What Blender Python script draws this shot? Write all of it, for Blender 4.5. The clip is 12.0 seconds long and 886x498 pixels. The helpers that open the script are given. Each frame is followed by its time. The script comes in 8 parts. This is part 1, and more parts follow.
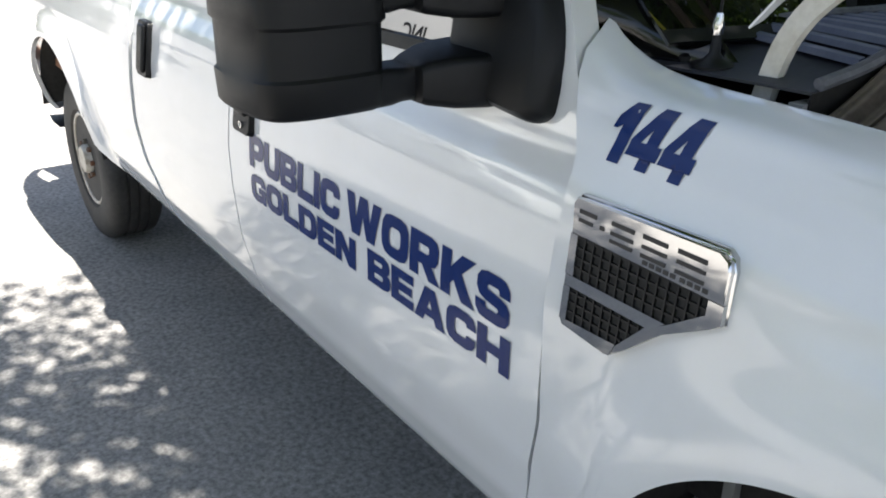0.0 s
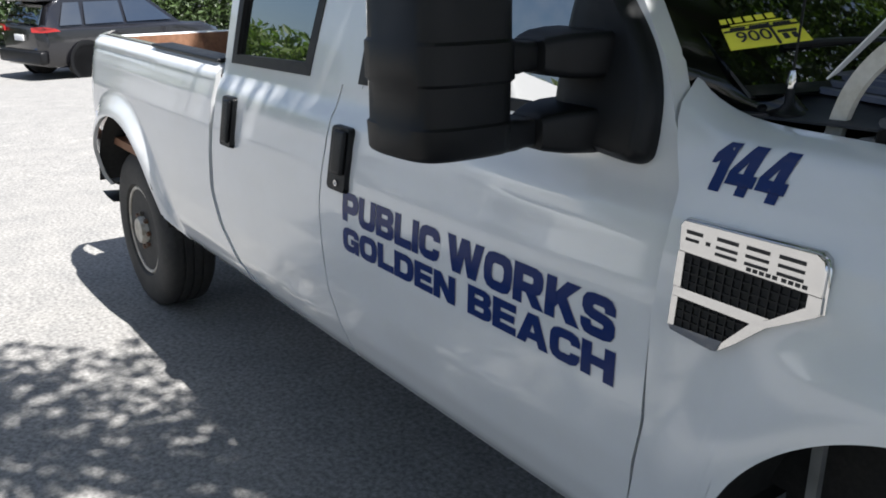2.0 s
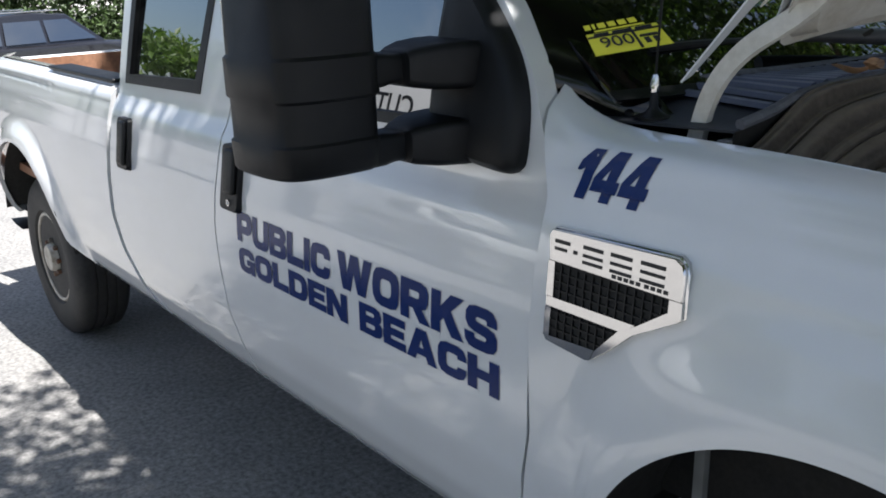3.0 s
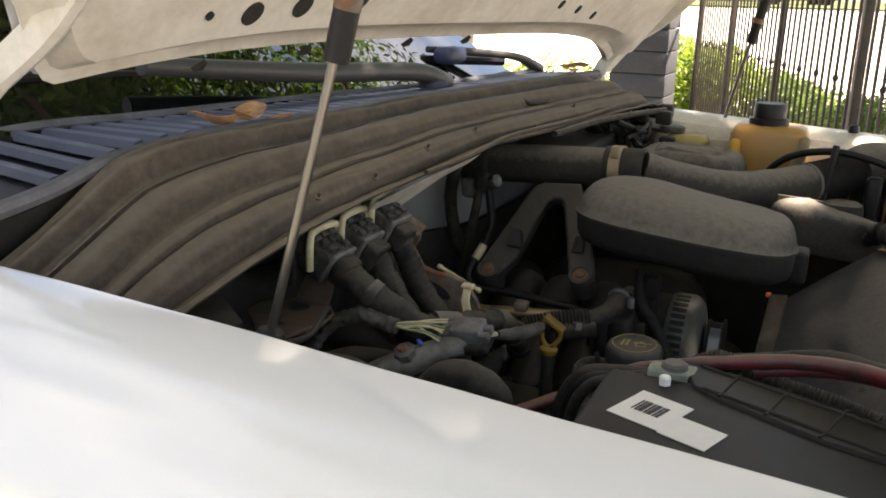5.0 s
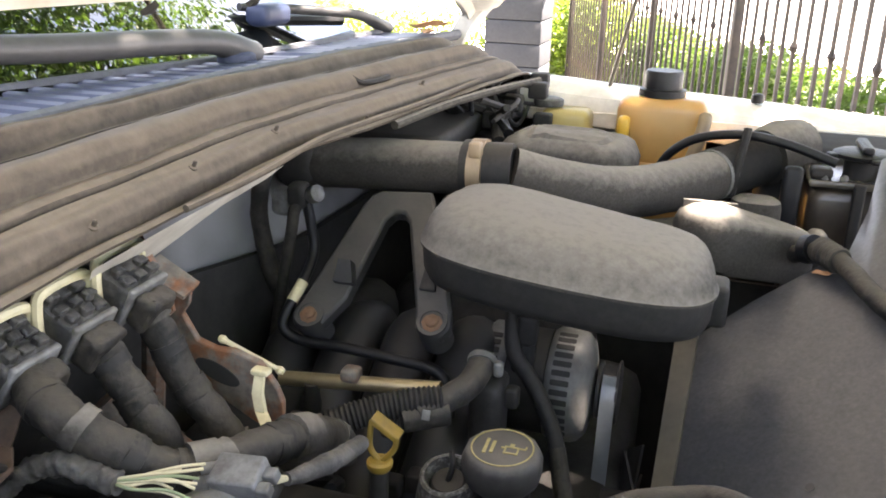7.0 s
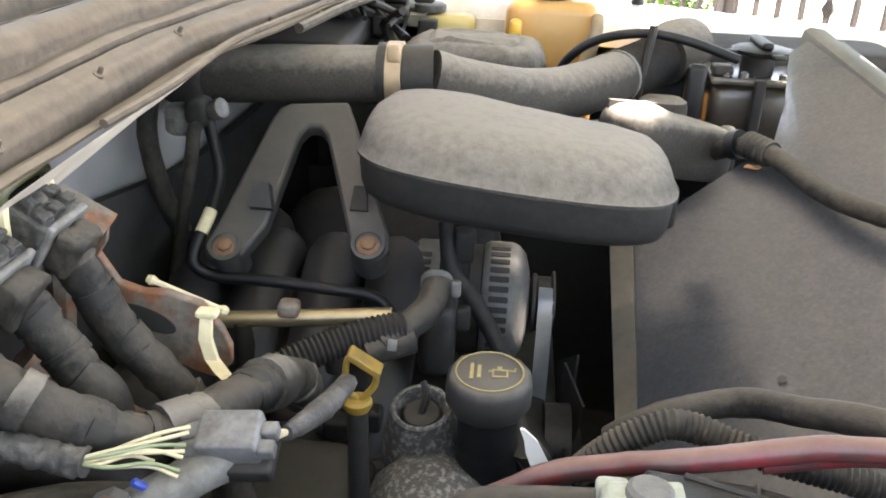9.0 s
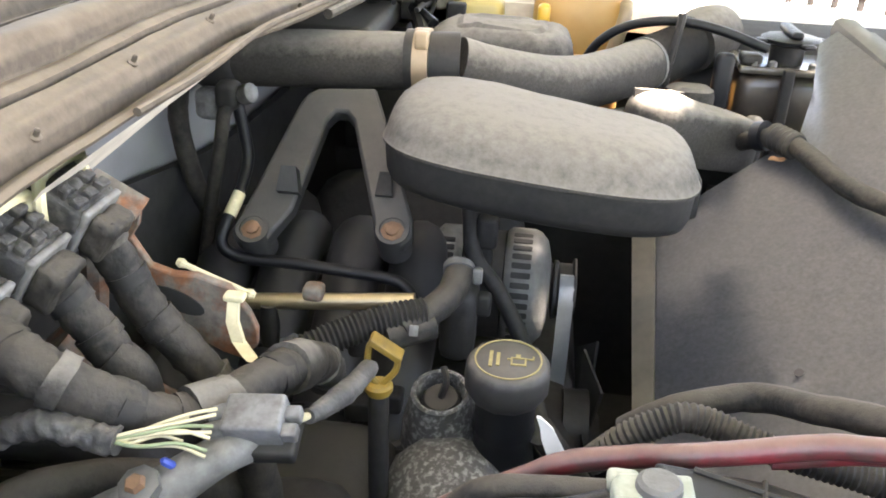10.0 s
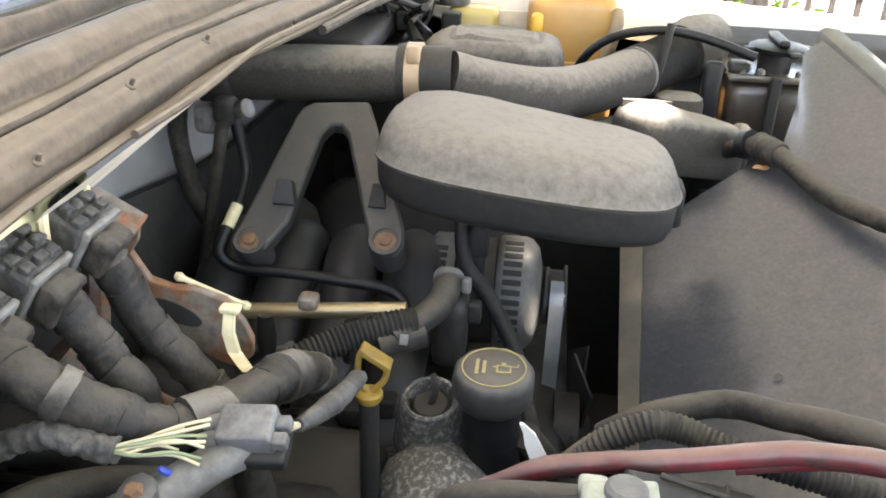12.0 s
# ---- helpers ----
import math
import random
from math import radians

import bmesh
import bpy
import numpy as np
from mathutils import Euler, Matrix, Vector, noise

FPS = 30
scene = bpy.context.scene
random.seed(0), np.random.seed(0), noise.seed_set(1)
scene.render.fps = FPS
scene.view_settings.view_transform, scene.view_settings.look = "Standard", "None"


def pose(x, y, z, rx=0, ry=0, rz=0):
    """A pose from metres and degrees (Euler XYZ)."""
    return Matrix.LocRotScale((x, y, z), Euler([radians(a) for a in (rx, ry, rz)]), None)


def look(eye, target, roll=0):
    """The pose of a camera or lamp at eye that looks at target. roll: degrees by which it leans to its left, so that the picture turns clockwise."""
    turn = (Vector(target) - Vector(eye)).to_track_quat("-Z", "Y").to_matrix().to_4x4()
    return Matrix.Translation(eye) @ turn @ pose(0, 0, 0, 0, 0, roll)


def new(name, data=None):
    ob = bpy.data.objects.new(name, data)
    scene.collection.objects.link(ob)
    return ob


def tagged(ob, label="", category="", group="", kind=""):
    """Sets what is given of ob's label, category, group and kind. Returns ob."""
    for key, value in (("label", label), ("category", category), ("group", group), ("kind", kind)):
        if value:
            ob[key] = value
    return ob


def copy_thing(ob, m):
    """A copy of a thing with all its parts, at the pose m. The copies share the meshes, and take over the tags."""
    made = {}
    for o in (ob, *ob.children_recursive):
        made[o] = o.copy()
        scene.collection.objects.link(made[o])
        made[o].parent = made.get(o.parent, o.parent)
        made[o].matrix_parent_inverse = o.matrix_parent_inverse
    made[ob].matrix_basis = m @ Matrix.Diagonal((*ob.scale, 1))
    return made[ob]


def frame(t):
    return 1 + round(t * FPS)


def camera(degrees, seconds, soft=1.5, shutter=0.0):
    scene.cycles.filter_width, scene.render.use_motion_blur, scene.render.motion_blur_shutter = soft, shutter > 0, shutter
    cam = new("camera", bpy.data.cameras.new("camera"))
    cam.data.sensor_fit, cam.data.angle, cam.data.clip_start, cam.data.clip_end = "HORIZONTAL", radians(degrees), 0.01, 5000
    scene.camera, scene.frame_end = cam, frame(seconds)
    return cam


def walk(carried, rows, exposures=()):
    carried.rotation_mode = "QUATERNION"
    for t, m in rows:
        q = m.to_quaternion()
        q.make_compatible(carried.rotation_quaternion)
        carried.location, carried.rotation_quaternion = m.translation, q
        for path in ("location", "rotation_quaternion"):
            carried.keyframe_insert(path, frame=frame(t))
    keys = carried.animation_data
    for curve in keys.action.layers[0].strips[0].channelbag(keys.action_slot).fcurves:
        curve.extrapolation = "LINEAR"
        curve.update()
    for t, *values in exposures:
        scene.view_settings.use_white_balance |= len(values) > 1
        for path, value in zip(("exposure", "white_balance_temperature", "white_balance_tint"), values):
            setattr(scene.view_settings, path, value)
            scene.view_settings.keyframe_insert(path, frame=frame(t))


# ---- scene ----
cam = camera(54.0, 12.0, 1.8)
PATH = [
    (0, (0.826, -0.794, 1.697), (-0.668, 0.255, 0.879), 0.3),
    (0.5, (0.956, -0.832, 1.698), (-0.711, 0.003, 0.972), -1.8),
    (1, (0.953, -0.917, 1.673), (-0.681, 0.047, 1.037), 0.2),
    (1.5, (0.894, -1.054, 1.692), (-0.623, 0.03, 0.969), -0.4),
    (2, (0.904, -1.13, 1.688), (-0.635, -0.023, 1.053), -0.1),
    (2.5, (0.923, -1.108, 1.696), (-0.575, 0.074, 1.098), -0.8),
    (3, (0.956, -1.003, 1.689), (-0.515, 0.203, 1.071), -1.6),
    (3.5, (1.035, -0.807, 1.682), (-0.362, 0.48, 1.056), -0.4),
    (3.7, (1.059, -0.731, 1.67), (-0.272, 0.618, 1.029), -0.3),
    (5.3, (0.907, -0.229, 1.645), (0.211, 1.575, 1.136), 1.8),
    (5.5, (0.916, -0.169, 1.645), (0.262, 1.657, 1.158), 1.9),
    (6, (0.936, -0.014, 1.628), (0.208, 1.763, 1.069), 2.9),
    (6.5, (0.939, 0.028, 1.638), (0.112, 1.764, 1.088), 0.8),
    (7, (0.851, 0.071, 1.648), (0.303, 1.878, 0.988), 1.6),
    (8.8, (0.694, 0.124, 1.614), (0.594, 1.952, 0.809), 3.7),
    (9, (0.711, 0.119, 1.602), (0.586, 1.947, 0.8), 2.6),
    (9.5, (0.709, 0.12, 1.595), (0.569, 1.92, 0.735), 2.6),
    (10, (0.714, 0.111, 1.617), (0.535, 1.911, 0.764), 3.0),
    (10.5, (0.722, 0.101, 1.619), (0.601, 1.915, 0.785), 4.6),
    (11, (0.732, 0.098, 1.627), (0.63, 1.922, 0.814), 4.3),
    (11.5, (0.729, 0.101, 1.632), (0.625, 1.918, 0.803), 4.5),
    (12, (0.732, 0.093, 1.641), (0.538, 1.889, 0.783), 2.4),
]
EXPOSURE = [(0.0, 2.20, 6150, 11), (0.5, 1.76, 6100, 11), (1.0, 1.40, 6050, 11), (1.5, 1.30, 5950, 11), (2.5, 1.32, 5850, 11), (3.7, 1.90, 5850, 15), (5.3, 3.46, 7700, 18), (6.0, 4.30, 7000, 18), (6.5, 4.44, 7000, 19), (7.2, 4.88, 6950, 20), (9.0, 5.25, 6980, 18), (10.0, 5.53, 7000, 18), (12.0, 5.39, 7000, 17)]
walk(cam, [(t, look(eye, target, roll)) for t, eye, target, roll in PATH], EXPOSURE)

# ---- light ----
SUN_TO = Vector((0.45, 0.085, 0.89)).normalized()
world = bpy.data.worlds.new("sky")
scene.world = world
world.use_nodes = True
_wn = world.node_tree.nodes
_sky = _wn.new("ShaderNodeTexSky")
_sky.sky_type = "NISHITA"
_sky.sun_disc = False
_sky.sun_elevation = math.asin(SUN_TO.z)
_sky.sun_rotation = math.atan2(SUN_TO.x, SUN_TO.y)
_sky.air_density, _sky.dust_density = 1.0, 1.5
_wn["Background"].inputs["Strength"].default_value = 0.05
# broken white cloud over the blue
_cn = _wn.new("ShaderNodeTexNoise")
_cn.inputs["Scale"].default_value, _cn.inputs["Detail"].default_value, _cn.inputs["Roughness"].default_value = 3.2, 7.0, 0.62
world.node_tree.links.new(_wn.new("ShaderNodeTexCoord").outputs["Generated"], _cn.inputs["Vector"])
_cr = _wn.new("ShaderNodeMapRange")
_cr.inputs["From Min"].default_value, _cr.inputs["From Max"].default_value, _cr.inputs["To Max"].default_value = 0.44, 0.66, 0.8
world.node_tree.links.new(_cn.outputs["Fac"], _cr.inputs["Value"])
_cm = _wn.new("ShaderNodeMix")
_cm.data_type = "RGBA"
_cm.inputs["B"].default_value = (6.8, 7.0, 7.3, 1.0)
world.node_tree.links.new(_cr.outputs["Result"], _cm.inputs["Factor"])
world.node_tree.links.new(_sky.outputs["Color"], _cm.inputs["A"])
world.node_tree.links.new(_cm.outputs["Result"], _wn["Background"].inputs["Color"])
_sun = new("sun", bpy.data.lights.new("sun", "SUN"))
_sun.data.energy, _sun.data.angle, _sun.data.color = 5.0, radians(0.55), (1.0, 0.93, 0.82)
_sun.matrix_world = look((0, 0, 20), Vector((0, 0, 20)) - SUN_TO)

# ---- materials ----
def mat(name, color, rough=0.5, metal=0.0, grain=0.0, scale=30.0, stain=None, stain_scale=4.0, stain_amount=0.5, bump=0.0, bump_scale=80.0,
        coat=0.0, spec=0.5, transmission=0.0, rough_var=0.0, sss=0.0, stain_edge=0.18, thin=0.0, dust_toplight=None, dust_toplight_scale=18.0):
    """A procedural surface: base colour with fine grain, a second colour in larger stains, relief."""
    m = bpy.data.materials.new(name)
    m.use_nodes = True
    nt, b = m.node_tree, m.node_tree.nodes["Principled BSDF"]
    b.inputs["Roughness"].default_value, b.inputs["Metallic"].default_value = rough, metal
    b.inputs["Specular IOR Level"].default_value = spec
    b.inputs["Coat Weight"].default_value, b.inputs["Coat Roughness"].default_value = coat, 0.04
    b.inputs["Transmission Weight"].default_value = transmission
    b.inputs["Subsurface Weight"].default_value = sss
    col = (*color, 1)
    b.inputs["Base Color"].default_value = col
    co = nt.nodes.new("ShaderNodeTexCoord").outputs["Object"]

    def noise_tex(s, detail=5.0, rough_=0.6):
        n = nt.nodes.new("ShaderNodeTexNoise")
        n.inputs["Scale"].default_value, n.inputs["Detail"].default_value, n.inputs["Roughness"].default_value = s, detail, rough_
        nt.links.new(co, n.inputs["Vector"])
        return n.outputs["Fac"]

    def ramp(fac, lo, hi):
        r = nt.nodes.new("ShaderNodeMapRange")
        r.inputs["From Min"].default_value, r.inputs["From Max"].default_value = lo, hi
        nt.links.new(fac, r.inputs["Value"])
        return r.outputs["Result"]

    def mix(fac, a, c, blend="MIX"):
        x = nt.nodes.new("ShaderNodeMix")
        x.data_type, x.blend_type = "RGBA", blend
        for sock, v in ((x.inputs["Factor"], fac), (x.inputs["A"], a), (x.inputs["B"], c)):
            if isinstance(v, bpy.types.NodeSocket):
                nt.links.new(v, sock)
            else:
                sock.default_value = v
        return x.outputs["Result"]

    out = col
    if stain is not None:
        fac = ramp(noise_tex(stain_scale, 7.0, 0.65), 0.5 - stain_edge + 0.2 * (0.5 - stain_amount), 0.5 + stain_edge + 0.2 * (0.5 - stain_amount))
        out = mix(fac, out, (*stain, 1))
    if grain > 0:
        g = ramp(noise_tex(scale, 4.0), 0.3, 0.7)
        out = mix(g, mix(1.0, out, (*[1 - grain] * 3, 1), "MULTIPLY"), out)
    if dust_toplight is not None:
        # dry dust on the faces turned up, broken by smears; it also lightens tops for light from above
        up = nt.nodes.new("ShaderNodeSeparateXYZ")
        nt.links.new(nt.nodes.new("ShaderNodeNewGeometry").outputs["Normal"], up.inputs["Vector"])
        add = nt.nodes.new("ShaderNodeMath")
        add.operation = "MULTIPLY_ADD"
        nt.links.new(noise_tex(dust_toplight_scale, 8.0, 0.7), add.inputs[0])
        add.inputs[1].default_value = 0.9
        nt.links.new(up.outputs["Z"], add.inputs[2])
        out = mix(ramp(add.outputs["Value"], 0.72, 1.45), out, (*dust_toplight, 1))
    if isinstance(out, bpy.types.NodeSocket):
        nt.links.new(out, b.inputs["Base Color"])
    if thin > 0:
        tr, ms = nt.nodes.new("ShaderNodeBsdfTranslucent"), nt.nodes.new("ShaderNodeMixShader")
        ms.inputs["Fac"].default_value = thin
        tr.inputs["Color"].default_value = (color[0] * 2.2, color[1] * 2.2, color[2] * 1.2, 1)
        nt.links.new(b.outputs["BSDF"], ms.inputs[1])
        nt.links.new(tr.outputs["BSDF"], ms.inputs[2])
        nt.links.new(ms.outputs["Shader"], nt.nodes["Material Output"].inputs["Surface"])
    if rough_var > 0:
        r = nt.nodes.new("ShaderNodeMapRange")
        r.inputs["To Min"].default_value, r.inputs["To Max"].default_value = max(0.02, rough - rough_var), min(1, rough + rough_var)
        nt.links.new(noise_tex(stain_scale * 2.3), r.inputs["Value"])
        nt.links.new(r.outputs["Result"], b.inputs["Roughness"])
    if bump > 0:
        bn = nt.nodes.new("ShaderNodeBump")
        bn.inputs["Strength"].default_value, bn.inputs["Distance"].default_value = min(1.0, bump), 0.002
        nt.links.new(noise_tex(bump_scale, 6.0), bn.inputs["Height"])
        nt.links.new(bn.outputs["Normal"], b.inputs["Normal"])
    return m


PAINT = mat("white_paint", (0.74, 0.75, 0.76), 0.22, grain=0.03, scale=900, coat=1.0, rough_var=0.04, stain=(0.70, 0.70, 0.69), stain_scale=2.2)
PAINT_IN = mat("white_paint_inside", (0.70, 0.67, 0.60), 0.4, grain=0.12, scale=90, stain=(0.50, 0.45, 0.36), stain_scale=9, stain_amount=0.15, rough_var=0.1, stain_edge=0.14)
BLACK_PLASTIC = mat("black_plastic", (0.0065, 0.0068, 0.0078), 0.45, grain=0.2, scale=500, bump=0.25, bump_scale=900, rough_var=0.12, spec=0.3)
DARK = mat("underbody_black", (0.040, 0.039, 0.037), 0.8, grain=0.3, scale=40, spec=0.1)
RUBBER = mat("tyre_rubber", (0.025, 0.024, 0.023), 0.75, grain=0.3, scale=60, stain=(0.06, 0.055, 0.05), stain_scale=6, stain_amount=0.3, bump=0.3)
STEEL_WHEEL = mat("wheel_steel", (0.72, 0.69, 0.61), 0.5, 0.1, grain=0.25, scale=50, stain=(0.2, 0.14, 0.08), stain_scale=12, stain_amount=0.25)
CHROME = mat("chrome", (0.60, 0.60, 0.60), 0.04, 1.0, rough_var=0.03)
BLUE = mat("blue_vinyl", (0.003, 0.021, 0.125), 0.22, grain=0.1, scale=40, spec=0.28)
GREY_VINYL = mat("grey_vinyl_edge", (0.33, 0.34, 0.37), 0.4, grain=0.1, scale=300)
GLASS = mat("tinted_glass", (0.008, 0.010, 0.010), 0.01, grain=0.05, scale=3, spec=1.0, coat=1.0)
GLASS.node_tree.nodes["Principled BSDF"].inputs["Coat Roughness"].default_value = 0.01
GLASS.node_tree.nodes["Principled BSDF"].inputs["IOR"].default_value = 2.1
WINDSHIELD = mat("windshield_glass", (0.004, 0.005, 0.005), 0.015, grain=0.05, scale=3, spec=0.75)
WINDSHIELD.node_tree.nodes["Principled BSDF"].inputs["IOR"].default_value = 1.7
ASPHALT = mat("asphalt", (0.285, 0.278, 0.265), 0.92, grain=0.6, scale=48, stain=(0.38, 0.365, 0.34), stain_scale=4, bump=1.0, bump_scale=80, stain_edge=0.2)
CONCRETE = mat("pale_paving", (0.70, 0.68, 0.64), 0.85, grain=0.2, scale=40, stain=(0.5, 0.48, 0.44), stain_scale=0.6, bump=0.4)
DUSTY = mat("dusty_grey_plastic", (0.036, 0.033, 0.029), 0.85, grain=0.4, scale=300, stain=(0.062, 0.056, 0.048), stain_scale=16, bump=0.25, bump_scale=350, stain_edge=0.2, spec=0.2, dust_toplight=(0.158, 0.146, 0.126), dust_toplight_scale=95)
DUSTY_DARK = mat("dusty_black_plastic", (0.017, 0.0165, 0.016), 0.65, grain=0.35, scale=120, stain=(0.026, 0.024, 0.021), stain_scale=14, stain_amount=0.4, bump=0.3, spec=0.25, dust_toplight=(0.036, 0.033, 0.028), dust_toplight_scale=60)
FIREWALL = mat("dusty_cowl_panel", (0.088, 0.071, 0.053), 0.75, grain=0.35, scale=110, stain=(0.055, 0.046, 0.037), stain_scale=8, bump=0.35, stain_edge=0.16, spec=0.25, dust_toplight=(0.155, 0.129, 0.098), dust_toplight_scale=30)
# faded slat plastic, tinted bluer for the sky light it catches
BLUE_GREY = mat("faded_skylit_cowl_plastic", (0.050, 0.060, 0.100), 0.45, grain=0.25, scale=120, stain=(0.078, 0.088, 0.13), stain_scale=5)
HOSE = mat("dusty_hose_rubber", (0.018, 0.017, 0.0155), 0.7, grain=0.35, scale=140, stain=(0.05, 0.043, 0.034), stain_scale=30, stain_amount=0.45, bump=0.6, bump_scale=150, spec=0.25, stain_edge=0.1, dust_toplight=(0.060, 0.053, 0.043), dust_toplight_scale=70)
RUST = mat("rusty_steel", (0.20, 0.175, 0.145), 0.8, 0.1, grain=0.5, scale=90, stain=(0.25, 0.105, 0.048), stain_scale=30, stain_amount=0.42, bump=0.7, stain_edge=0.09)
ALU = mat("oxidised_aluminium", (0.155, 0.155, 0.147), 0.55, 0.25, grain=0.3, scale=70, stain=(0.12, 0.115, 0.105), stain_scale=14, bump=0.5, bump_scale=160, spec=0.3)
ALU_DARK = mat("dirty_aluminium", (0.055, 0.053, 0.05), 0.6, 0.4, grain=0.35, scale=60, stain=(0.026, 0.024, 0.022), stain_scale=10, bump=0.5, spec=0.3)
AMBER = mat("amber_coolant_tank", (0.38, 0.225, 0.07), 0.35, grain=0.1, scale=20, stain=(0.33, 0.18, 0.05), stain_scale=9, sss=0.1)
PALE_TANK = mat("yellowed_fluid_tank", (0.45, 0.36, 0.13), 0.35, grain=0.1, scale=20)
YELLOW = mat("yellow_plastic", (0.50, 0.29, 0.03), 0.4, grain=0.1, scale=60)
CREAM = mat("cream_plastic", (0.66, 0.60, 0.38), 0.55, grain=0.2, scale=60, stain=(0.36, 0.31, 0.2), stain_scale=20, stain_amount=0.3)
RED = mat("red_cable_jacket", (0.15, 0.017, 0.021), 0.45, grain=0.4, scale=60, stain=(0.065, 0.033, 0.028), stain_scale=40, stain_amount=0.5, stain_edge=0.12, dust_toplight=(0.15, 0.085, 0.07), dust_toplight_scale=50)
LIGHT_GREY = mat("grey_connector_plastic", (0.17, 0.17, 0.165), 0.6, grain=0.35, scale=120, stain=(0.09, 0.085, 0.075), stain_scale=45, stain_amount=0.4, stain_edge=0.1)
RAD_COVER = mat("radiator_shroud", (0.038, 0.041, 0.048), 0.30, grain=0.4, scale=210, stain=(0.062, 0.062, 0.066), stain_scale=60, bump=0.3, bump_scale=60, rough_var=0.05, stain_edge=0.24, spec=0.45)
IRON = mat("fence_iron", (0.024, 0.020, 0.017), 0.6, grain=0.3, scale=60, stain=(0.075, 0.048, 0.032), stain_scale=7, stain_amount=0.2)
LEAF = mat("green_leaf", (0.06, 0.11, 0.022), 0.5, grain=0.3, scale=3, stain=(0.11, 0.15, 0.03), stain_scale=0.8, thin=0.35)
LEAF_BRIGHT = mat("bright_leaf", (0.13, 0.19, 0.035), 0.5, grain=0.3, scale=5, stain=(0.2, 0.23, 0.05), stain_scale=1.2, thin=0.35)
LEAF_DARK = mat("dark_leaf", (0.035, 0.065, 0.016), 0.5, grain=0.3, scale=3, stain=(0.055, 0.09, 0.02), stain_scale=0.8)
BARK = mat("bark", (0.14, 0.11, 0.085), 0.9, grain=0.4, scale=30, bump=0.8, bump_scale=40)
DRY_LEAF = mat("dry_leaf", (0.36, 0.17, 0.07), 0.7, grain=0.3, scale=60, stain=(0.5, 0.3, 0.16), stain_scale=30)
BED_RUST = mat("rust_brown_bed_liner", (0.27, 0.13, 0.07), 0.8, grain=0.3, scale=50, stain=(0.36, 0.19, 0.11), stain_scale=5, bump=0.4)
CAR_GREY = mat("dark_grey_car_paint", (0.014, 0.014, 0.017), 0.25, 0.2, grain=0.05, scale=400, coat=0.8)
CAR_RED = mat("tail_lamp_red", (0.5, 0.02, 0.02), 0.15, coat=0.5)
YELLOW_PAPER = mat("yellow_label", (0.80, 0.76, 0.04), 0.5, grain=0.05, scale=40)
INK = mat("black_ink", (0.012, 0.012, 0.014), 0.5)
PITTED = mat("pitted_cast_alloy", (0.075, 0.073, 0.066), 0.6, 0.15, grain=0.35, scale=60, stain=(0.26, 0.26, 0.245), stain_scale=190, stain_amount=0.2, stain_edge=0.07, bump=0.6, bump_scale=170)
WHITE_LABEL = mat("white_label", (0.78, 0.78, 0.76), 0.5, grain=0.06, scale=50)

# ---- shape helpers ----
def part(name, bm, material, parent=None, label="", smooth=True, bevel=0.0, recalc=True):
    """Links a bmesh as one mesh object, under a thing or a part."""
    if recalc:
        bmesh.ops.recalc_face_normals(bm, faces=bm.faces)
    me = bpy.data.meshes.new(name)
    bm.to_mesh(me)
    bm.free()
    me.materials.append(material)
    if smooth:
        me.polygons.foreach_set("use_smooth", [True] * len(me.polygons))
        me.set_sharp_from_angle(angle=radians(38))
    ob = new(name, me)
    if parent is not None:
        ob.parent = parent
    if bevel > 0:
        mod = ob.modifiers.new("bevel", "BEVEL")
        mod.width, mod.segments, mod.limit_method, mod.angle_limit = bevel, 2, "ANGLE", radians(40)
    if label:
        ob["label"] = label
    return ob


def thing(name, label, category, group="", kind="", at=(0, 0, 0)):
    ob = new(name)
    ob.location = at
    ob.empty_display_size = 0.1
    return tagged(ob, label, category, group, kind)


def add_box(bm, lo, hi, m=None):
    """A box from corner to corner."""
    c = [(x, y, z) for z in (lo[2], hi[2]) for y in (lo[1], hi[1]) for x in (lo[0], hi[0])]
    v = [bm.verts.new(m @ Vector(p) if m else p) for p in c]
    for f in ((0, 1, 3, 2), (4, 6, 7, 5), (0, 4, 5, 1), (2, 3, 7, 6), (0, 2, 6, 4), (1, 5, 7, 3)):
        bm.faces.new([v[i] for i in f])
    return bm


def box(lo, hi, m=None):
    return add_box(bmesh.new(), lo, hi, m)


def add_grid(bm, fn, nu, nv, close_u=False):
    """A sheet of quads through fn(u, v), u and v from 0 to 1."""
    rows = [[bm.verts.new(fn(i / nu, j / nv)) for i in range(nu + (0 if close_u else 1))] for j in range(nv + 1)]
    n = len(rows[0])
    for j in range(nv):
        for i in range(nu):
            bm.faces.new((rows[j][i], rows[j][(i + 1) % n], rows[j + 1][(i + 1) % n], rows[j + 1][i]))
    return rows


def shell(fn, nu, nv, thick, inward):
    """A sheet with thickness along the direction inward, closed at its rim."""
    bm = bmesh.new()
    a = add_grid(bm, fn, nu, nv)
    d = Vector(inward) * thick
    b = add_grid(bm, lambda u, v: Vector(fn(u, v)) + d, nu, nv)
    rim = [(a[0][i], b[0][i]) for i in range(nu + 1)] + [(a[j][nu], b[j][nu]) for j in range(1, nv + 1)]
    rim += [(a[nv][i], b[nv][i]) for i in range(nu - 1, -1, -1)] + [(a[j][0], b[j][0]) for j in range(nv - 1, 0, -1)]
    for k in range(len(rim)):
        (p, q), (r, s) = rim[k], rim[(k + 1) % len(rim)]
        bm.faces.new((p, r, s, q))
    return bm


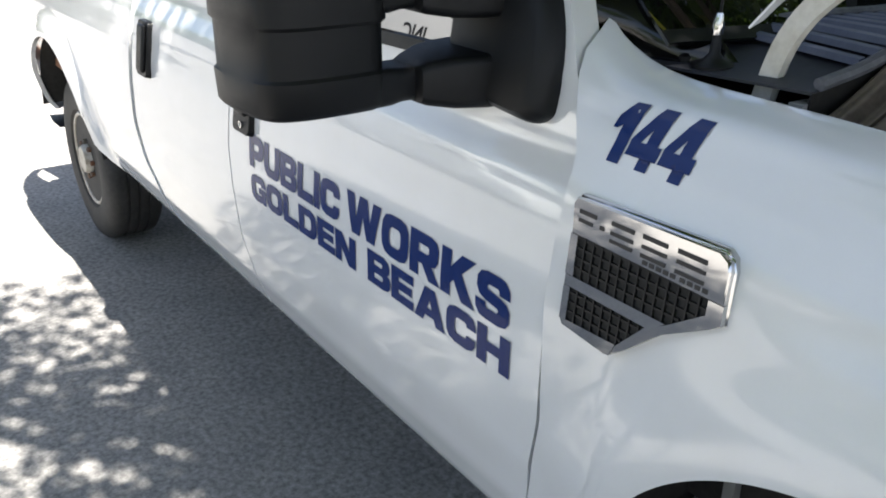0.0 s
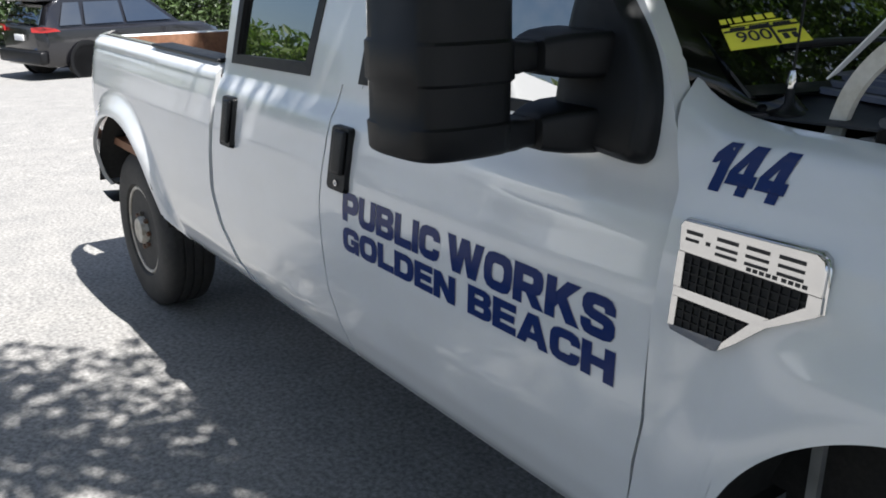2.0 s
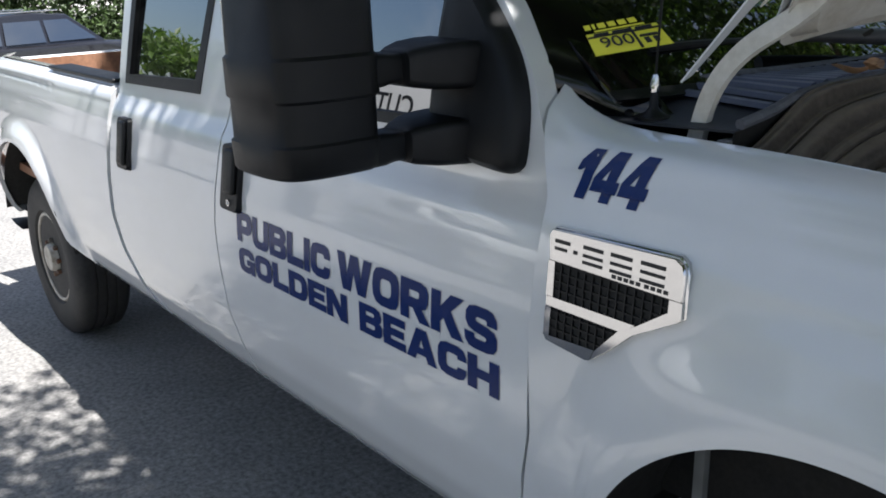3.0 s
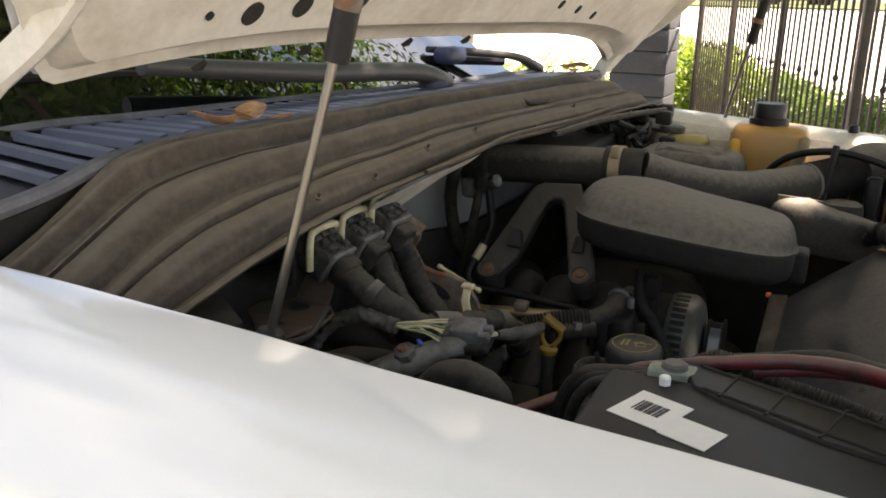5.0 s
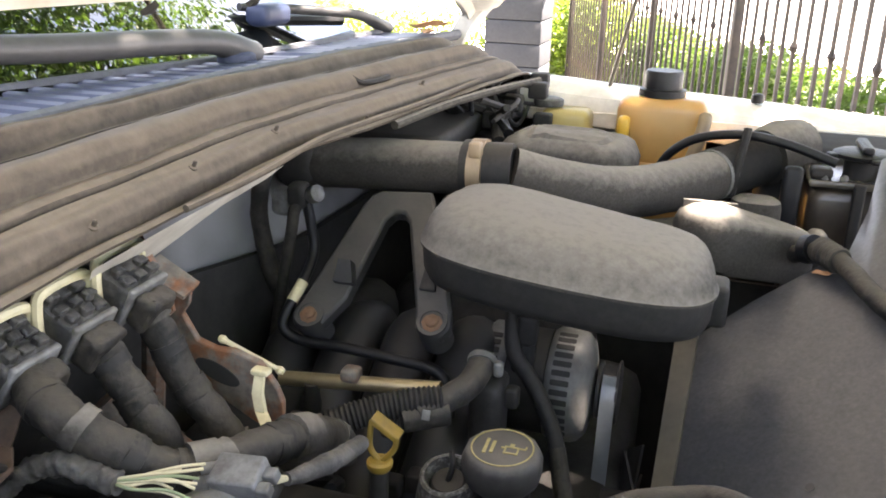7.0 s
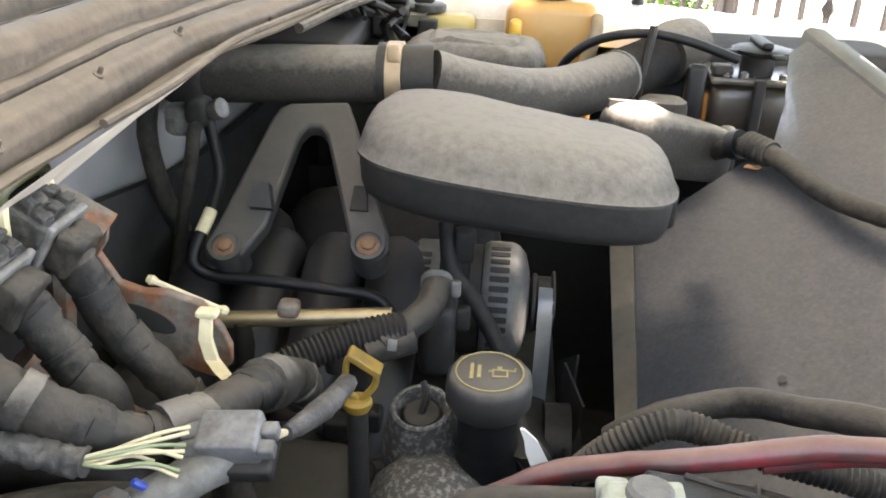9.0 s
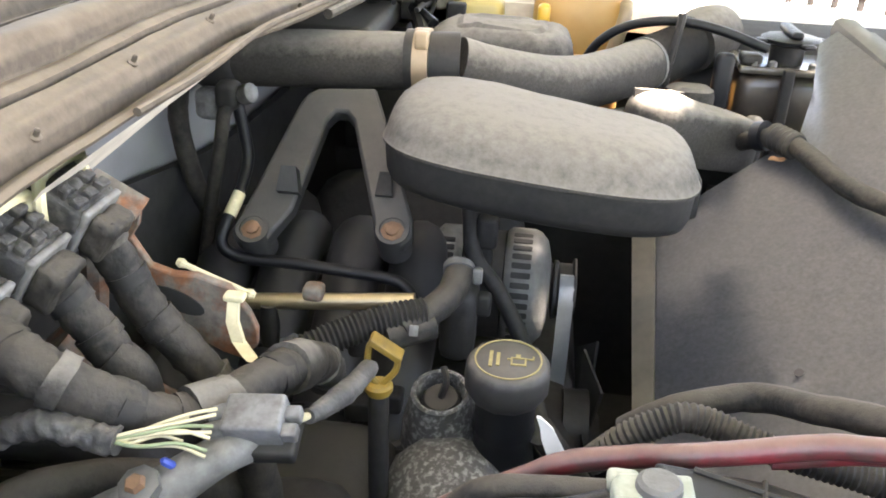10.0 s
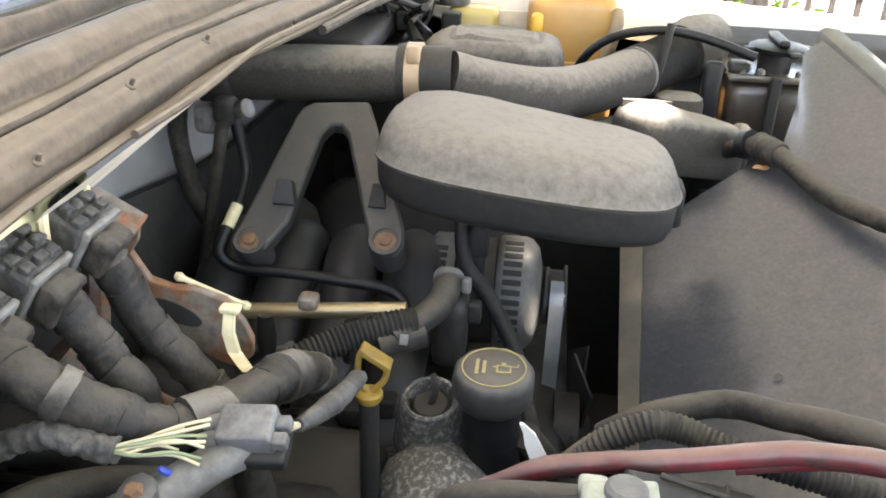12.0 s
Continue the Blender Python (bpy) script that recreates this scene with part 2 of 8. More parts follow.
def add_loft(bm, rings, cap=True):
    """Joins closed rings of equal count."""
    vs = [[bm.verts.new(p) for p in r] for r in rings]
    n = len(vs[0])
    for a, b in zip(vs, vs[1:]):
        for i in range(n):
            bm.faces.new((a[i], a[(i + 1) % n], b[(i + 1) % n], b[i]))
    if cap:
        bm.faces.new(vs[0][::-1])
        bm.faces.new(vs[-1])
    return bm


def loft(rings, cap=True):
    return add_loft(bmesh.new(), rings, cap)


def spline(points, n=8):
    """A smooth line through points (Catmull-Rom), n steps a span."""
    p = [Vector(q) for q in points]
    if len(p) < 3:
        return p
    p = [2 * p[0] - p[1], *p, 2 * p[-1] - p[-2]]
    out = []
    for a, b, c, d in zip(p, p[1:], p[2:], p[3:]):
        for k in range(n):
            t = k / n
            out.append(0.5 * (2 * b + (c - a) * t + (2 * a - 5 * b + 4 * c - d) * t * t + (3 * b - a - 3 * c + d) * t ** 3))
    return out + [p[-2]]


def add_tube(bm, points, radius, sides=10, n=8, cap=True, ribs=0.0, pitch=0.006):
    """A round tube along a smooth line; radius a number or one for each point; ribs: depth of corrugation."""
    line = spline(points, n) if len(points) > 2 else [Vector(points[0]).lerp(Vector(points[1]), k / max(1, n)) for k in range(n + 1)]
    radii = [radius] * len(points) if isinstance(radius, (int, float)) else list(radius)
    if ribs > 0:
        length = sum((b - a).length for a, b in zip(line, line[1:]))
        m = max(4, int(length / pitch))
        cum = [0.0]
        for a, b in zip(line, line[1:]):
            cum.append(cum[-1] + (b - a).length)
        fine = []
        for k in range(m + 1):
            s = length * k / m
            i = min(len(line) - 2, max(0, next((j for j in range(len(cum) - 1) if cum[j + 1] >= s), len(line) - 2)))
            fine.append(line[i].lerp(line[i + 1], (s - cum[i]) / max(1e-9, cum[i + 1] - cum[i])))
        line = fine
    rings, up = [], None
    for i, p in enumerate(line):
        t = (line[min(i + 1, len(line) - 1)] - line[max(i - 1, 0)]).normalized()
        if up is None:
            up = t.orthogonal().normalized()
        up = (up - t * up.dot(t)).normalized()
        w = t.cross(up)
        f = i / (len(line) - 1) * (len(radii) - 1)
        k = min(int(f), len(radii) - 2) if len(radii) > 1 else 0
        r = radii[k] + (radii[min(k + 1, len(radii) - 1)] - radii[k]) * (f - k)
        if ribs > 0 and i % 2:
            r -= ribs
        rings.append([p + r * (math.cos(a) * up + math.sin(a) * w) for a in [2 * math.pi * s / sides for s in range(sides)]])
    return add_loft(bm, rings, cap)


def tube(points, radius, sides=10, n=8, **kw):
    return add_tube(bmesh.new(), points, radius, sides, n, **kw)


def add_lathe(bm, profile, base, axis, sides=28):
    """A turned body: profile of (radius, height) along the axis from base."""
    axis = Vector(axis).normalized()
    u = axis.orthogonal().normalized()
    w = axis.cross(u)
    rings = [[Vector(base) + axis * h + max(r, 1e-4) * (math.cos(a) * u + math.sin(a) * w) for a in [2 * math.pi * s / sides for s in range(sides)]] for r, h in profile]
    return add_loft(bm, rings, True)


def lathe(profile, base, axis, sides=28):
    return add_lathe(bmesh.new(), profile, base, axis, sides)


def prism(outline, d, m=None):
    """A flat outline (list of 3D points) pushed out along d."""
    bm = bmesh.new()
    a = [Vector(p) for p in outline]
    b = [p + Vector(d) for p in a]
    if m:
        a, b = [m @ p for p in a], [m @ p for p in b]
    return add_loft(bm, [a, b])


def add_prism(bm, outline, d):
    return add_loft(bm, [[Vector(p) for p in outline], [Vector(p) + Vector(d) for p in outline]])


def interp(table, x):
    """Straight lines through (x, y) pairs."""
    if x <= table[0][0]:
        return table[0][1]
    for (a, fa), (b, fb) in zip(table, table[1:]):
        if x <= b:
            t = (x - a) / (b - a)
            t = t * t * (3 - 2 * t) * 0.35 + t * 0.65
            return fa + (fb - fa) * t
    return table[-1][1]


def text_mesh(body, size, extrude=0.0, bold=0.0, shear=0.0, space=1.0):
    """The built-in font as a mesh in its own plane: x along the line, y up."""
    cu = bpy.data.curves.new("lettering", "FONT")
    cu.body, cu.size, cu.extrude, cu.offset, cu.shear, cu.space_character = body, size, extrude, bold, shear, space
    cu.resolution_u = 4
    ob = bpy.data.objects.new("lettering", cu)
    scene.collection.objects.link(ob)
    me = bpy.data.meshes.new_from_object(ob.evaluated_get(bpy.context.evaluated_depsgraph_get()))
    bpy.data.objects.remove(ob)
    bpy.data.curves.remove(cu)
    return me


def rounded(x0, y0, x1, y1, r, n=4):
    """A rounded rectangle as 2D points."""
    out = []
    for cx, cy, a0 in ((x1 - r, y1 - r, 0), (x0 + r, y1 - r, 90), (x0 + r, y0 + r, 180), (x1 - r, y0 + r, 270)):
        out += [(cx + r * math.cos(radians(a0 + 90 * k / n)), cy + r * math.sin(radians(a0 + 90 * k / n))) for k in range(n + 1)]
    return out


def rbox(lo, hi, r=0.01, m=None, taper=1.0, n=3):
    """A box with rounded edges all round: lofted rounded rectangles, narrower by taper at the top."""
    bm = bmesh.new()
    r = min(r, 0.49 * (hi[0] - lo[0]), 0.49 * (hi[1] - lo[1]), 0.49 * (hi[2] - lo[2]))
    cx, cy = (lo[0] + hi[0]) / 2, (lo[1] + hi[1]) / 2
    rings = []
    levels = [(lo[2] + r * (1 - math.cos(radians(90 * k / n))), r * (1 - math.sin(radians(90 * k / n)))) for k in range(n + 1)]
    levels += [(hi[2] - r * (1 - math.cos(radians(90 * k / n))), r * (1 - math.sin(radians(90 * k / n)))) for k in range(n, -1, -1)]
    for z, ins in levels:
        s = 1 + (taper - 1) * (z - lo[2]) / max(1e-9, hi[2] - lo[2])
        hx, hy = (hi[0] - lo[0]) / 2 * s - ins, (hi[1] - lo[1]) / 2 * s - ins
        rr = max(1e-4, min(r, hx, hy) * 0.999)
        ring = [Vector((cx + a, cy + b, z)) for a, b in rounded(-hx, -hy, hx, hy, rr, 3)]
        rings.append([m @ p for p in ring] if m else ring)
    return add_loft(bm, rings)

# ---- setting ----
def ground_z(x, y):
    return 0.003 * noise.noise((x * 0.35, y * 0.35, 0.0)) - 0.004 * max(0.0, min(-x, 18.5) - 5.5) ** 2


bm = bmesh.new()
xs = [-500, -150, -60, -40, -30] + [-24 + 0.8 * k for k in range(56)] + [26, 34, 60, 150, 500]
vs = [[bm.verts.new((x, y, ground_z(x, y))) for x in xs] for y in xs]
for j in range(len(xs) - 1):
    for i in range(len(xs) - 1):
        bm.faces.new((vs[j][i], vs[j][i + 1], vs[j + 1][i + 1], vs[j + 1][i]))
tagged(part("ground", bm, ASPHALT), "worn pale grey asphalt yard with fine aggregate", "asphalt", kind="structure")


def leaf_cloud(name, centres, count, size, material, seed, parent=None, spread=(1, 1, 1), gaps=()):
    """Many small leaf blades scattered in overlapping clumps; gaps: (point, radius) of openings along the sun's direction."""
    rnd = random.Random(seed)
    verts, faces = [], []
    for k in range(count):
        c, r = centres[rnd.randrange(len(centres))]
        while True:
            p = Vector((rnd.uniform(-1, 1), rnd.uniform(-1, 1), rnd.uniform(-1, 1)))
            if 0.25 < p.length < 1:
                break
        p = Vector(c) + Vector((p.x * spread[0], p.y * spread[1], p.z * spread[2])) * r
        if any(((p - g) - SUN_TO * (p - g).dot(SUN_TO)).length < r_ for g, r_ in gaps):
            continue
        n = Vector((rnd.gauss(0, 1), rnd.gauss(0, 1), rnd.gauss(0, 1) + 1.0)).normalized()
        a = n.orthogonal().normalized()
        a.rotate(Matrix.Rotation(rnd.uniform(0, 6.28), 3, n))
        b = n.cross(a)
        s = size * rnd.uniform(0.6, 1.4)
        i = len(verts)
        verts += [p - a * s, p + b * s * 0.4 + n * s * 0.1, p + a * s, p - b * s * 0.4 + n * s * 0.1]
        faces += [(i, i + 1, i + 2, i + 3)]
    me = bpy.data.meshes.new(name)
    me.from_pydata([tuple(v) for v in verts], [], faces)
    me.materials.append(material)
    ob = new(name, me)
    ob.parent = parent
    return ob


def tree(x, y, z, height, clumps, count, leaf, material, seed, label, crown_r, name="tree"):
    rnd = random.Random(seed)
    t = thing(name, label, "tree", "trees round the yard", at=(x, y, z))
    bm = bmesh.new()
    add_tube(bm, [(0, 0, -0.2), (0.05, 0.03, height * 0.25), (-0.05, 0.08, height * 0.5)], [0.05 * height * 0.6, 0.022 * height, 0.016 * height], 10)
    cs = []
    for k in range(clumps):
        a = 2 * math.pi * k / clumps + rnd.uniform(-0.3, 0.3)
        r = crown_r * rnd.uniform(0.25, 0.95)
        c = Vector((r * math.cos(a), r * math.sin(a), height * rnd.uniform(0.55, 0.95)))
        cs.append((c, crown_r * rnd.uniform(0.28, 0.45)))
        add_tube(bm, [(-0.05, 0.08, height * rnd.uniform(0.35, 0.5)), c * 0.55 + Vector((0, 0, height * 0.25)), c], [0.012 * height, 0.007 * height, 0.002 * height], 6, 5)
    part("trunk", bm, BARK, t)
    leaf_cloud("crown", cs, count, leaf, material, seed + 1, t, (1, 1, 0.6))
    return t


# shade tree whose crown reaches over the front of the truck
shade = thing("shade_tree", "broad shade tree whose crown hangs over the truck", "tree", "trees round the yard", at=(4.4, 3.6, 0))
bm = bmesh.new()
add_tube(bm, [(0, 0, -0.1), (0.1, -0.05, 1.6), (-0.2, -0.2, 3.2)], [0.26, 0.19, 0.15], 12)
rnd = random.Random(5)
cl = []
for k in range(64):
    c = Vector((rnd.uniform(-4.6, 3.2), rnd.uniform(-7.6, 2.6), rnd.uniform(3.7, 6.2)))
    if c.x < -3.4 and rnd.random() < 0.35:
        continue
    cl.append((c, rnd.uniform(0.6, 1.05)))
    if k % 2 == 0:
        add_tube(bm, [(-0.2, -0.2, 3.0), c * 0.5 + Vector((0, 0, 1.9)), c], [0.08, 0.045, 0.012], 7, 5)
# denser boughs over the cab and bonnet, and a limb over the far side; unseen, added to shade the truck and fill its
# reflections
for x0, x1, y0, y1, z0, z1, n in ((-3.6, 0.2, -4.3, -2.75, 3.9, 5.6, 22), (-7.2, -4.0, -2.0, 4.0, 4.2, 6.4, 22), (-3.5, 2.5, 1.0, 4.5, 4.0, 6.5, 16), (-6.6, -3.2, -2.2, 2.4, 4.0, 5.8, 34), (-6.8, -3.5, -2.7, -1.9, 4.2, 5.2, 14), (-6.1, -3.8, -6.6, -3.9, 4.3, 5.6, 17), (-1.5, 2.5, -8.2, -4.2, 4.0, 5.6, 20)):
    for k in range(n):
        c = Vector((rnd.uniform(x0, x1), rnd.uniform(y0, y1), rnd.uniform(z0, z1)))
        cl.append((c, rnd.uniform(0.6, 0.95) if n > 14 else 0.5))
        if k % 3 == 0:
            add_tube(bm, [(-0.2, -0.2, 3.0), c * 0.5 + Vector((0, 0, 1.9)), c], [0.08, 0.045, 0.012], 7, 5)
# unseen clumps placed to keep sun off the silencer and far fender edge
cl += [(Vector((-1.67, -1.5, 4.8)), 0.7), (Vector((-2.3, -1.6, 5.1)), 0.6), (Vector((-1.0, -1.4, 5.0)), 0.6), (Vector((-1.88, -2.31, 4.7)), 0.5), (Vector((-2.15, -2.45, 5.2)), 0.5)]
part("trunk", bm, BARK, shade)
# crown openings placed so sun flecks land on resonator, neck end and far side
GAPS = [(Vector(p) - Vector((4.4, 3.6, 0)), r) for p, r in (((0.872, 1.172, 1.338), 0.042), ((0.872, 1.37, 1.372), 0.04), ((1.10, 1.62, 1.37), 0.08))]
leaf_cloud("crown", cl, 265000, 0.047, LEAF, 9, shade, (1, 1, 0.55), GAPS)

for k, (x, y, h, r) in enumerate(((-9, -13, 3.9, 2.3), (-3.5, -14.5, 4.0, 2.3), (2, -13, 4.6, 2.8), (7.5, -14, 6.0, 3), (-15, -12, 3.7, 2.4), (-22, -9, 4.0, 2.4))):
    tree(x, y, ground_z(x, y), h, 12, 2600, 0.16, LEAF, 30 + k, "leafy green tree along the edge of the yard", r)
for k, (x, y, h, r) in enumerate(((-31, 2.5, 8, 3.0), (-30, 8.5, 7, 3.0), (-33, 14, 8, 3.5), (-31, -5, 8, 3.4), (-24, 17, 8, 3.6), (-16, 20, 8, 3.6), (-8, 20, 7, 3.2))):
    tree(x, y, ground_z(x, y), h, 12, 2600, 0.17, LEAF_DARK, 50 + k, "dark leafy tree behind the parked car", r)


def hedge(x0, y0, x1, y1, h, w, count, material, seed, label, leaf=0.07):
    t = thing("hedge", label, "hedge", at=(x0, y0, ground_z(x0, y0)))
    n = max(2, int(math.hypot(x1 - x0, y1 - y0) / (w * 0.6)))
    rnd = random.Random(seed)
    cs = [(Vector(((x1 - x0) * k / n + rnd.uniform(-0.1, 0.1), (y1 - y0) * k / n + rnd.uniform(-0.1, 0.1), h * (0.25 + 0.45 * (j % 2)) + rnd.uniform(-0.08, 0.08))), max(w, h * 0.5) * rnd.uniform(0.5, 0.68)) for k in range(n + 1) for j in range(2)]
    for k in range(0, n + 1, 2):
        part("stem", tube([cs[2 * k][0] - Vector((0, 0, h * 0.3)), cs[2 * k][0] + Vector((0.03, 0.02, h * 0.3))], [0.02, 0.008], 5, 2), BARK, t)
    leaf_cloud("foliage", cs, count, leaf, material, seed + 1, t)
    return t


hedge(-26, -6, -28, 13, 3.6, 1.6, 60000, LEAF_DARK, 71, "clipped dark green hedge behind the yard", 0.10)
hedge(2.45, 3.6, -0.1, 11.0, 0.97, 0.44, 70000, LEAF, 75, "dense green hedge along the iron fence", 0.028)
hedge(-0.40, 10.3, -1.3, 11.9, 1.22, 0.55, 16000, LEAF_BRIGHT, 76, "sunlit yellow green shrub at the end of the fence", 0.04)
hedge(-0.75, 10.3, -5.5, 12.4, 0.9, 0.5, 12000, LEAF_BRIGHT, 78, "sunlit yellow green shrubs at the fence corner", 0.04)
hedge(-14, -9.9, 9, -10.2, 1.7, 1.0, 9000, LEAF, 81, "green hedge opposite the truck", 0.11)

# street beyond the fence, rising to a green verge
STREET = [(13.0, -0.02), (20.0, 0.10), (34.0, 0.80), (48.0, 1.60)]
bm = bmesh.new()
add_loft(bm, [[Vector((x, y, z)) for y, z in STREET] + [Vector((x, y, z - 0.3)) for y, z in reversed(STREET)] for x in (-60, 60)])
tagged(part("street", bm, CONCRETE), "pale sunlit street beyond the fence", "road", kind="structure")
GRASS = mat("verge_grass", (0.075, 0.115, 0.03), 0.9, grain=0.4, scale=6, stain=(0.13, 0.14, 0.05), stain_scale=0.5, bump=0.6, bump_scale=30)
bm = bmesh.new()
add_loft(bm, [[Vector((x, y, z)) for y, z in ((48.0, 1.30), (48.0, 1.72), (60.0, 2.1), (90.0, 2.4), (90.0, 1.3))] for x in (-60, 60)])
tagged(part("verge", bm, GRASS), "green grass verge across the street", "grass", kind="structure")
for k in range(9):
    tree(-25 + 5.2 * k, 56.0 + 3.0 * (k % 3), 1.95, 5.2, 12, 2600, 0.24, LEAF, 90 + k, "roadside tree across the street", 3.0)

# ---- iron fence ----
FENCE_A, FENCE_B = Vector((2.05, 1.9, 0)), Vector((-0.75, 10.0, 0))
fence = thing("iron_fence", "dark rusty wrought iron fence with knuckled pickets", "fence", at=FENCE_A)
fd = (FENCE_B - FENCE_A)
flen = fd.length
fd.normalize()
fm = Matrix.Rotation(math.atan2(fd.y, fd.x), 4, "Z")
picket = bmesh.new()
add_loft(picket, [[Vector((a, b, z)) for a, b in ((-0.008, -0.008), (0.008, -0.008), (0.008, 0.008), (-0.008, 0.008))] for z in (0.06, 2.10)])
knuckled = picket.copy()
add_lathe(knuckled, [(0.008, 1.220), (0.016, 1.237), (0.021, 1.25), (0.016, 1.263), (0.008, 1.280)], (0, 0, 0), (0, 0, 1), 8)
first, first_k = None, None
k = 0
s = 0.0
while s < flen:
    src = knuckled if k % 3 == 0 else picket
    key = first_k if k % 3 == 0 else first
    if key is None:
        ob = part("picket", src.copy(), IRON, fence)
        if k % 3 == 0:
            first_k = ob
        else:
            first = ob
    else:
        ob = new("picket", key.data)
        ob.parent = fence
    ob.location, ob.rotation_euler = fd * s, (0, 0, math.atan2(fd.y, fd.x))
    s += 0.127
    k += 1
for j in range(6):
    p = fd * (flen * j / 5)
    post = part("post", rbox((-0.025, -0.025, 0.0), (0.025, 0.025, 2.2), 0.004), IRON, fence, "square fence post")
    post.location, post.rotation_euler = p, (0, 0, math.atan2(fd.y, fd.x))
for z in (0.16, 1.94):
    rail = part("rail", box((0, -0.016, z), (flen, 0.016, z + 0.036)), IRON, fence)
    rail.rotation_euler = (0, 0, math.atan2(fd.y, fd.x))

# dark block pillar at the end of the fence
pillar = thing("gate_pillar", "dark grey block pillar at the end of the fence", "pillar", at=(-1.2, 9.4, 0))
PILLAR = mat("dark_block", (0.026, 0.03, 0.038), 0.8, grain=0.25, scale=30, stain=(0.04, 0.042, 0.048), stain_scale=3, bump=0.5)
for k in range(10):
    part("block", rbox((-0.30, -0.30, 0.235 * k), (0.30, 0.30, 0.235 * k + 0.228), 0.01), PILLAR, pillar)

# blue painted bay mark
BLUE_PAINT = mat("blue_road_paint", (0.05, 0.16, 0.42), 0.7, grain=0.3, scale=30)
gx, gy = -19.5, 0.3
tagged(part("parking_mark", prism([(gx, gy, ground_z(gx, gy) + 0.012), (gx + 0.5, gy + 0.15, ground_z(gx, gy) + 0.012), (gx + 0.1, gy + 1.6, ground_z(gx, gy) + 0.012), (gx - 0.4, gy + 1.45, ground_z(gx, gy) + 0.012)], (0, 0, 0.004)), BLUE_PAINT), "blue painted parking mark on the asphalt", "road marking", kind="structure")

# ---- parked dark SUV ----
def suv(at, heading, label):
    t = thing("parked_suv", label, "car", at=at)
    t.rotation_euler = (0, 0, heading)
    L = [(-2.25, 0.62, 0.42, 0.95, 1.05), (-2.15, 0.84, 0.30, 1.02, 1.12), (-1.6, 0.90, 0.26, 1.02, 1.10), (-0.3, 0.92, 0.25, 1.0, 1.06), (0.9, 0.92, 0.25, 0.98, 1.04), (1.6, 0.90, 0.26, 0.90, 1.0), (2.1, 0.80, 0.30, 0.74, 0.86), (2.28, 0.58, 0.42, 0.60, 0.70)]
    rings = []
    for x, w, z0, z1, z2 in L:
        rings.append([Vector((x, y, z)) for y, z in ((-w * 0.9, z0), (w * 0.9, z0), (w, z0 + 0.12), (w * 1.02, (z0 + z1) / 2), (w * 0.98, z1), (w * 0.86, z2), (-w * 0.86, z2), (-w * 0.98, z1), (-w * 1.02, (z0 + z1) / 2), (-w, z0 + 0.12))])
    body = part("body", loft(rings), CAR_GREY, t, "dark grey painted body", bevel=0.02)
    C = [(-2.12, 0.74, 1.05), (-1.95, 0.70, 1.45), (-1.7, 0.66, 1.62), (-0.6, 0.66, 1.68), (0.25, 0.64, 1.62), (1.05, 0.72, 1.05)]
    rings = [[Vector((x, y, z)) for y, z in ((-0.84, 1.0), (0.84, 1.0), (w, zt), (w * 0.9, zt + 0.02), (-w * 0.9, zt + 0.02), (-w, zt))] for x, w, zt in C]
    part("cabin", loft(rings), CAR_GREY, t, bevel=0.02)
    for sgn in (1, -1):
        for x0, x1, xt0, xt1 in ((-1.86, -1.38, -1.66, -1.32), (-1.30, -0.42, -1.22, -0.42), (-0.34, 0.78, -0.34, 0.22)):
            o = [Vector((x0, sgn * 0.835, 1.10)), Vector((x1, sgn * 0.835, 1.10)), Vector((xt1, sgn * 0.695, 1.53)), Vector((xt0, sgn * 0.695, 1.53))]
            part("side_window", prism([p + Vector((0, sgn * 0.004, 0)) for p in o], (0, sgn * 0.008, 0)), GLASS, t)
        for x in (-1.38, 1.38):
            w = part("wheel", lathe([(0.20, 0.0), (0.345, 0.0), (0.36, 0.03), (0.36, 0.19), (0.345, 0.22), (0.2, 0.22)], (x, sgn * 0.93, 0.36), (0, -sgn, 0), 28), RUBBER, t)
            part("rim", lathe([(0.21, 0.0), (0.2, -0.012), (0.05, 0.0), (0.0, -0.01)], (x, sgn * 0.93, 0.36), (0, -sgn, 0), 20), STEEL_WHEEL, w)
            part("arch", lathe([(0.42, 0.0), (0.42, 0.02), (0.36, 0.02), (0.36, 0.0)], (x, sgn * 0.965, 0.38), (0, -sgn, 0), 24), BLACK_PLASTIC, t)
        part("tail_lamp", prism([(-2.27, sgn * 0.50, 0.98), (-2.20, sgn * 0.82, 0.98), (-1.90, sgn * 0.925, 1.0), (-2.0, sgn * 0.91, 1.06), (-2.21, sgn * 0.80, 1.09), (-2.27, sgn * 0.50, 1.07)], (-0.015, sgn * 0.02, 0)), CAR_RED, t, "red tail lamp")
        part("door_handle", rbox((-0.65, sgn * 0.94 - 0.012, 0.90), (-0.45, sgn * 0.94 + 0.012, 0.925), 0.008), CAR_GREY, t)
        part("roof_rail", rbox((-1.6, sgn * 0.60 - 0.02, 1.70), (0.1, sgn * 0.60 + 0.02, 1.73), 0.01), CHROME, t)
    part("rear_window", prism([(-2.17, -0.62, 1.12), (-2.17, 0.62, 1.12), (-1.99, 0.56, 1.48), (-1.99, -0.56, 1.48)], (-0.02, 0, 0.01)), GLASS, t)
    part("rear_bumper", rbox((-2.33, -0.82, 0.36), (-2.16, 0.82, 0.62), 0.05), BLACK_PLASTIC, t)
    part("number_plate", rbox((-2.285, -0.17, 0.80), (-2.262, 0.17, 0.92), 0.004), WHITE_LABEL, t, "blank pale number plate")
    part("spoiler", rbox((-2.16, -0.60, 1.56), (-1.72, 0.60, 1.62), 0.02), CAR_GREY, t)
    return t


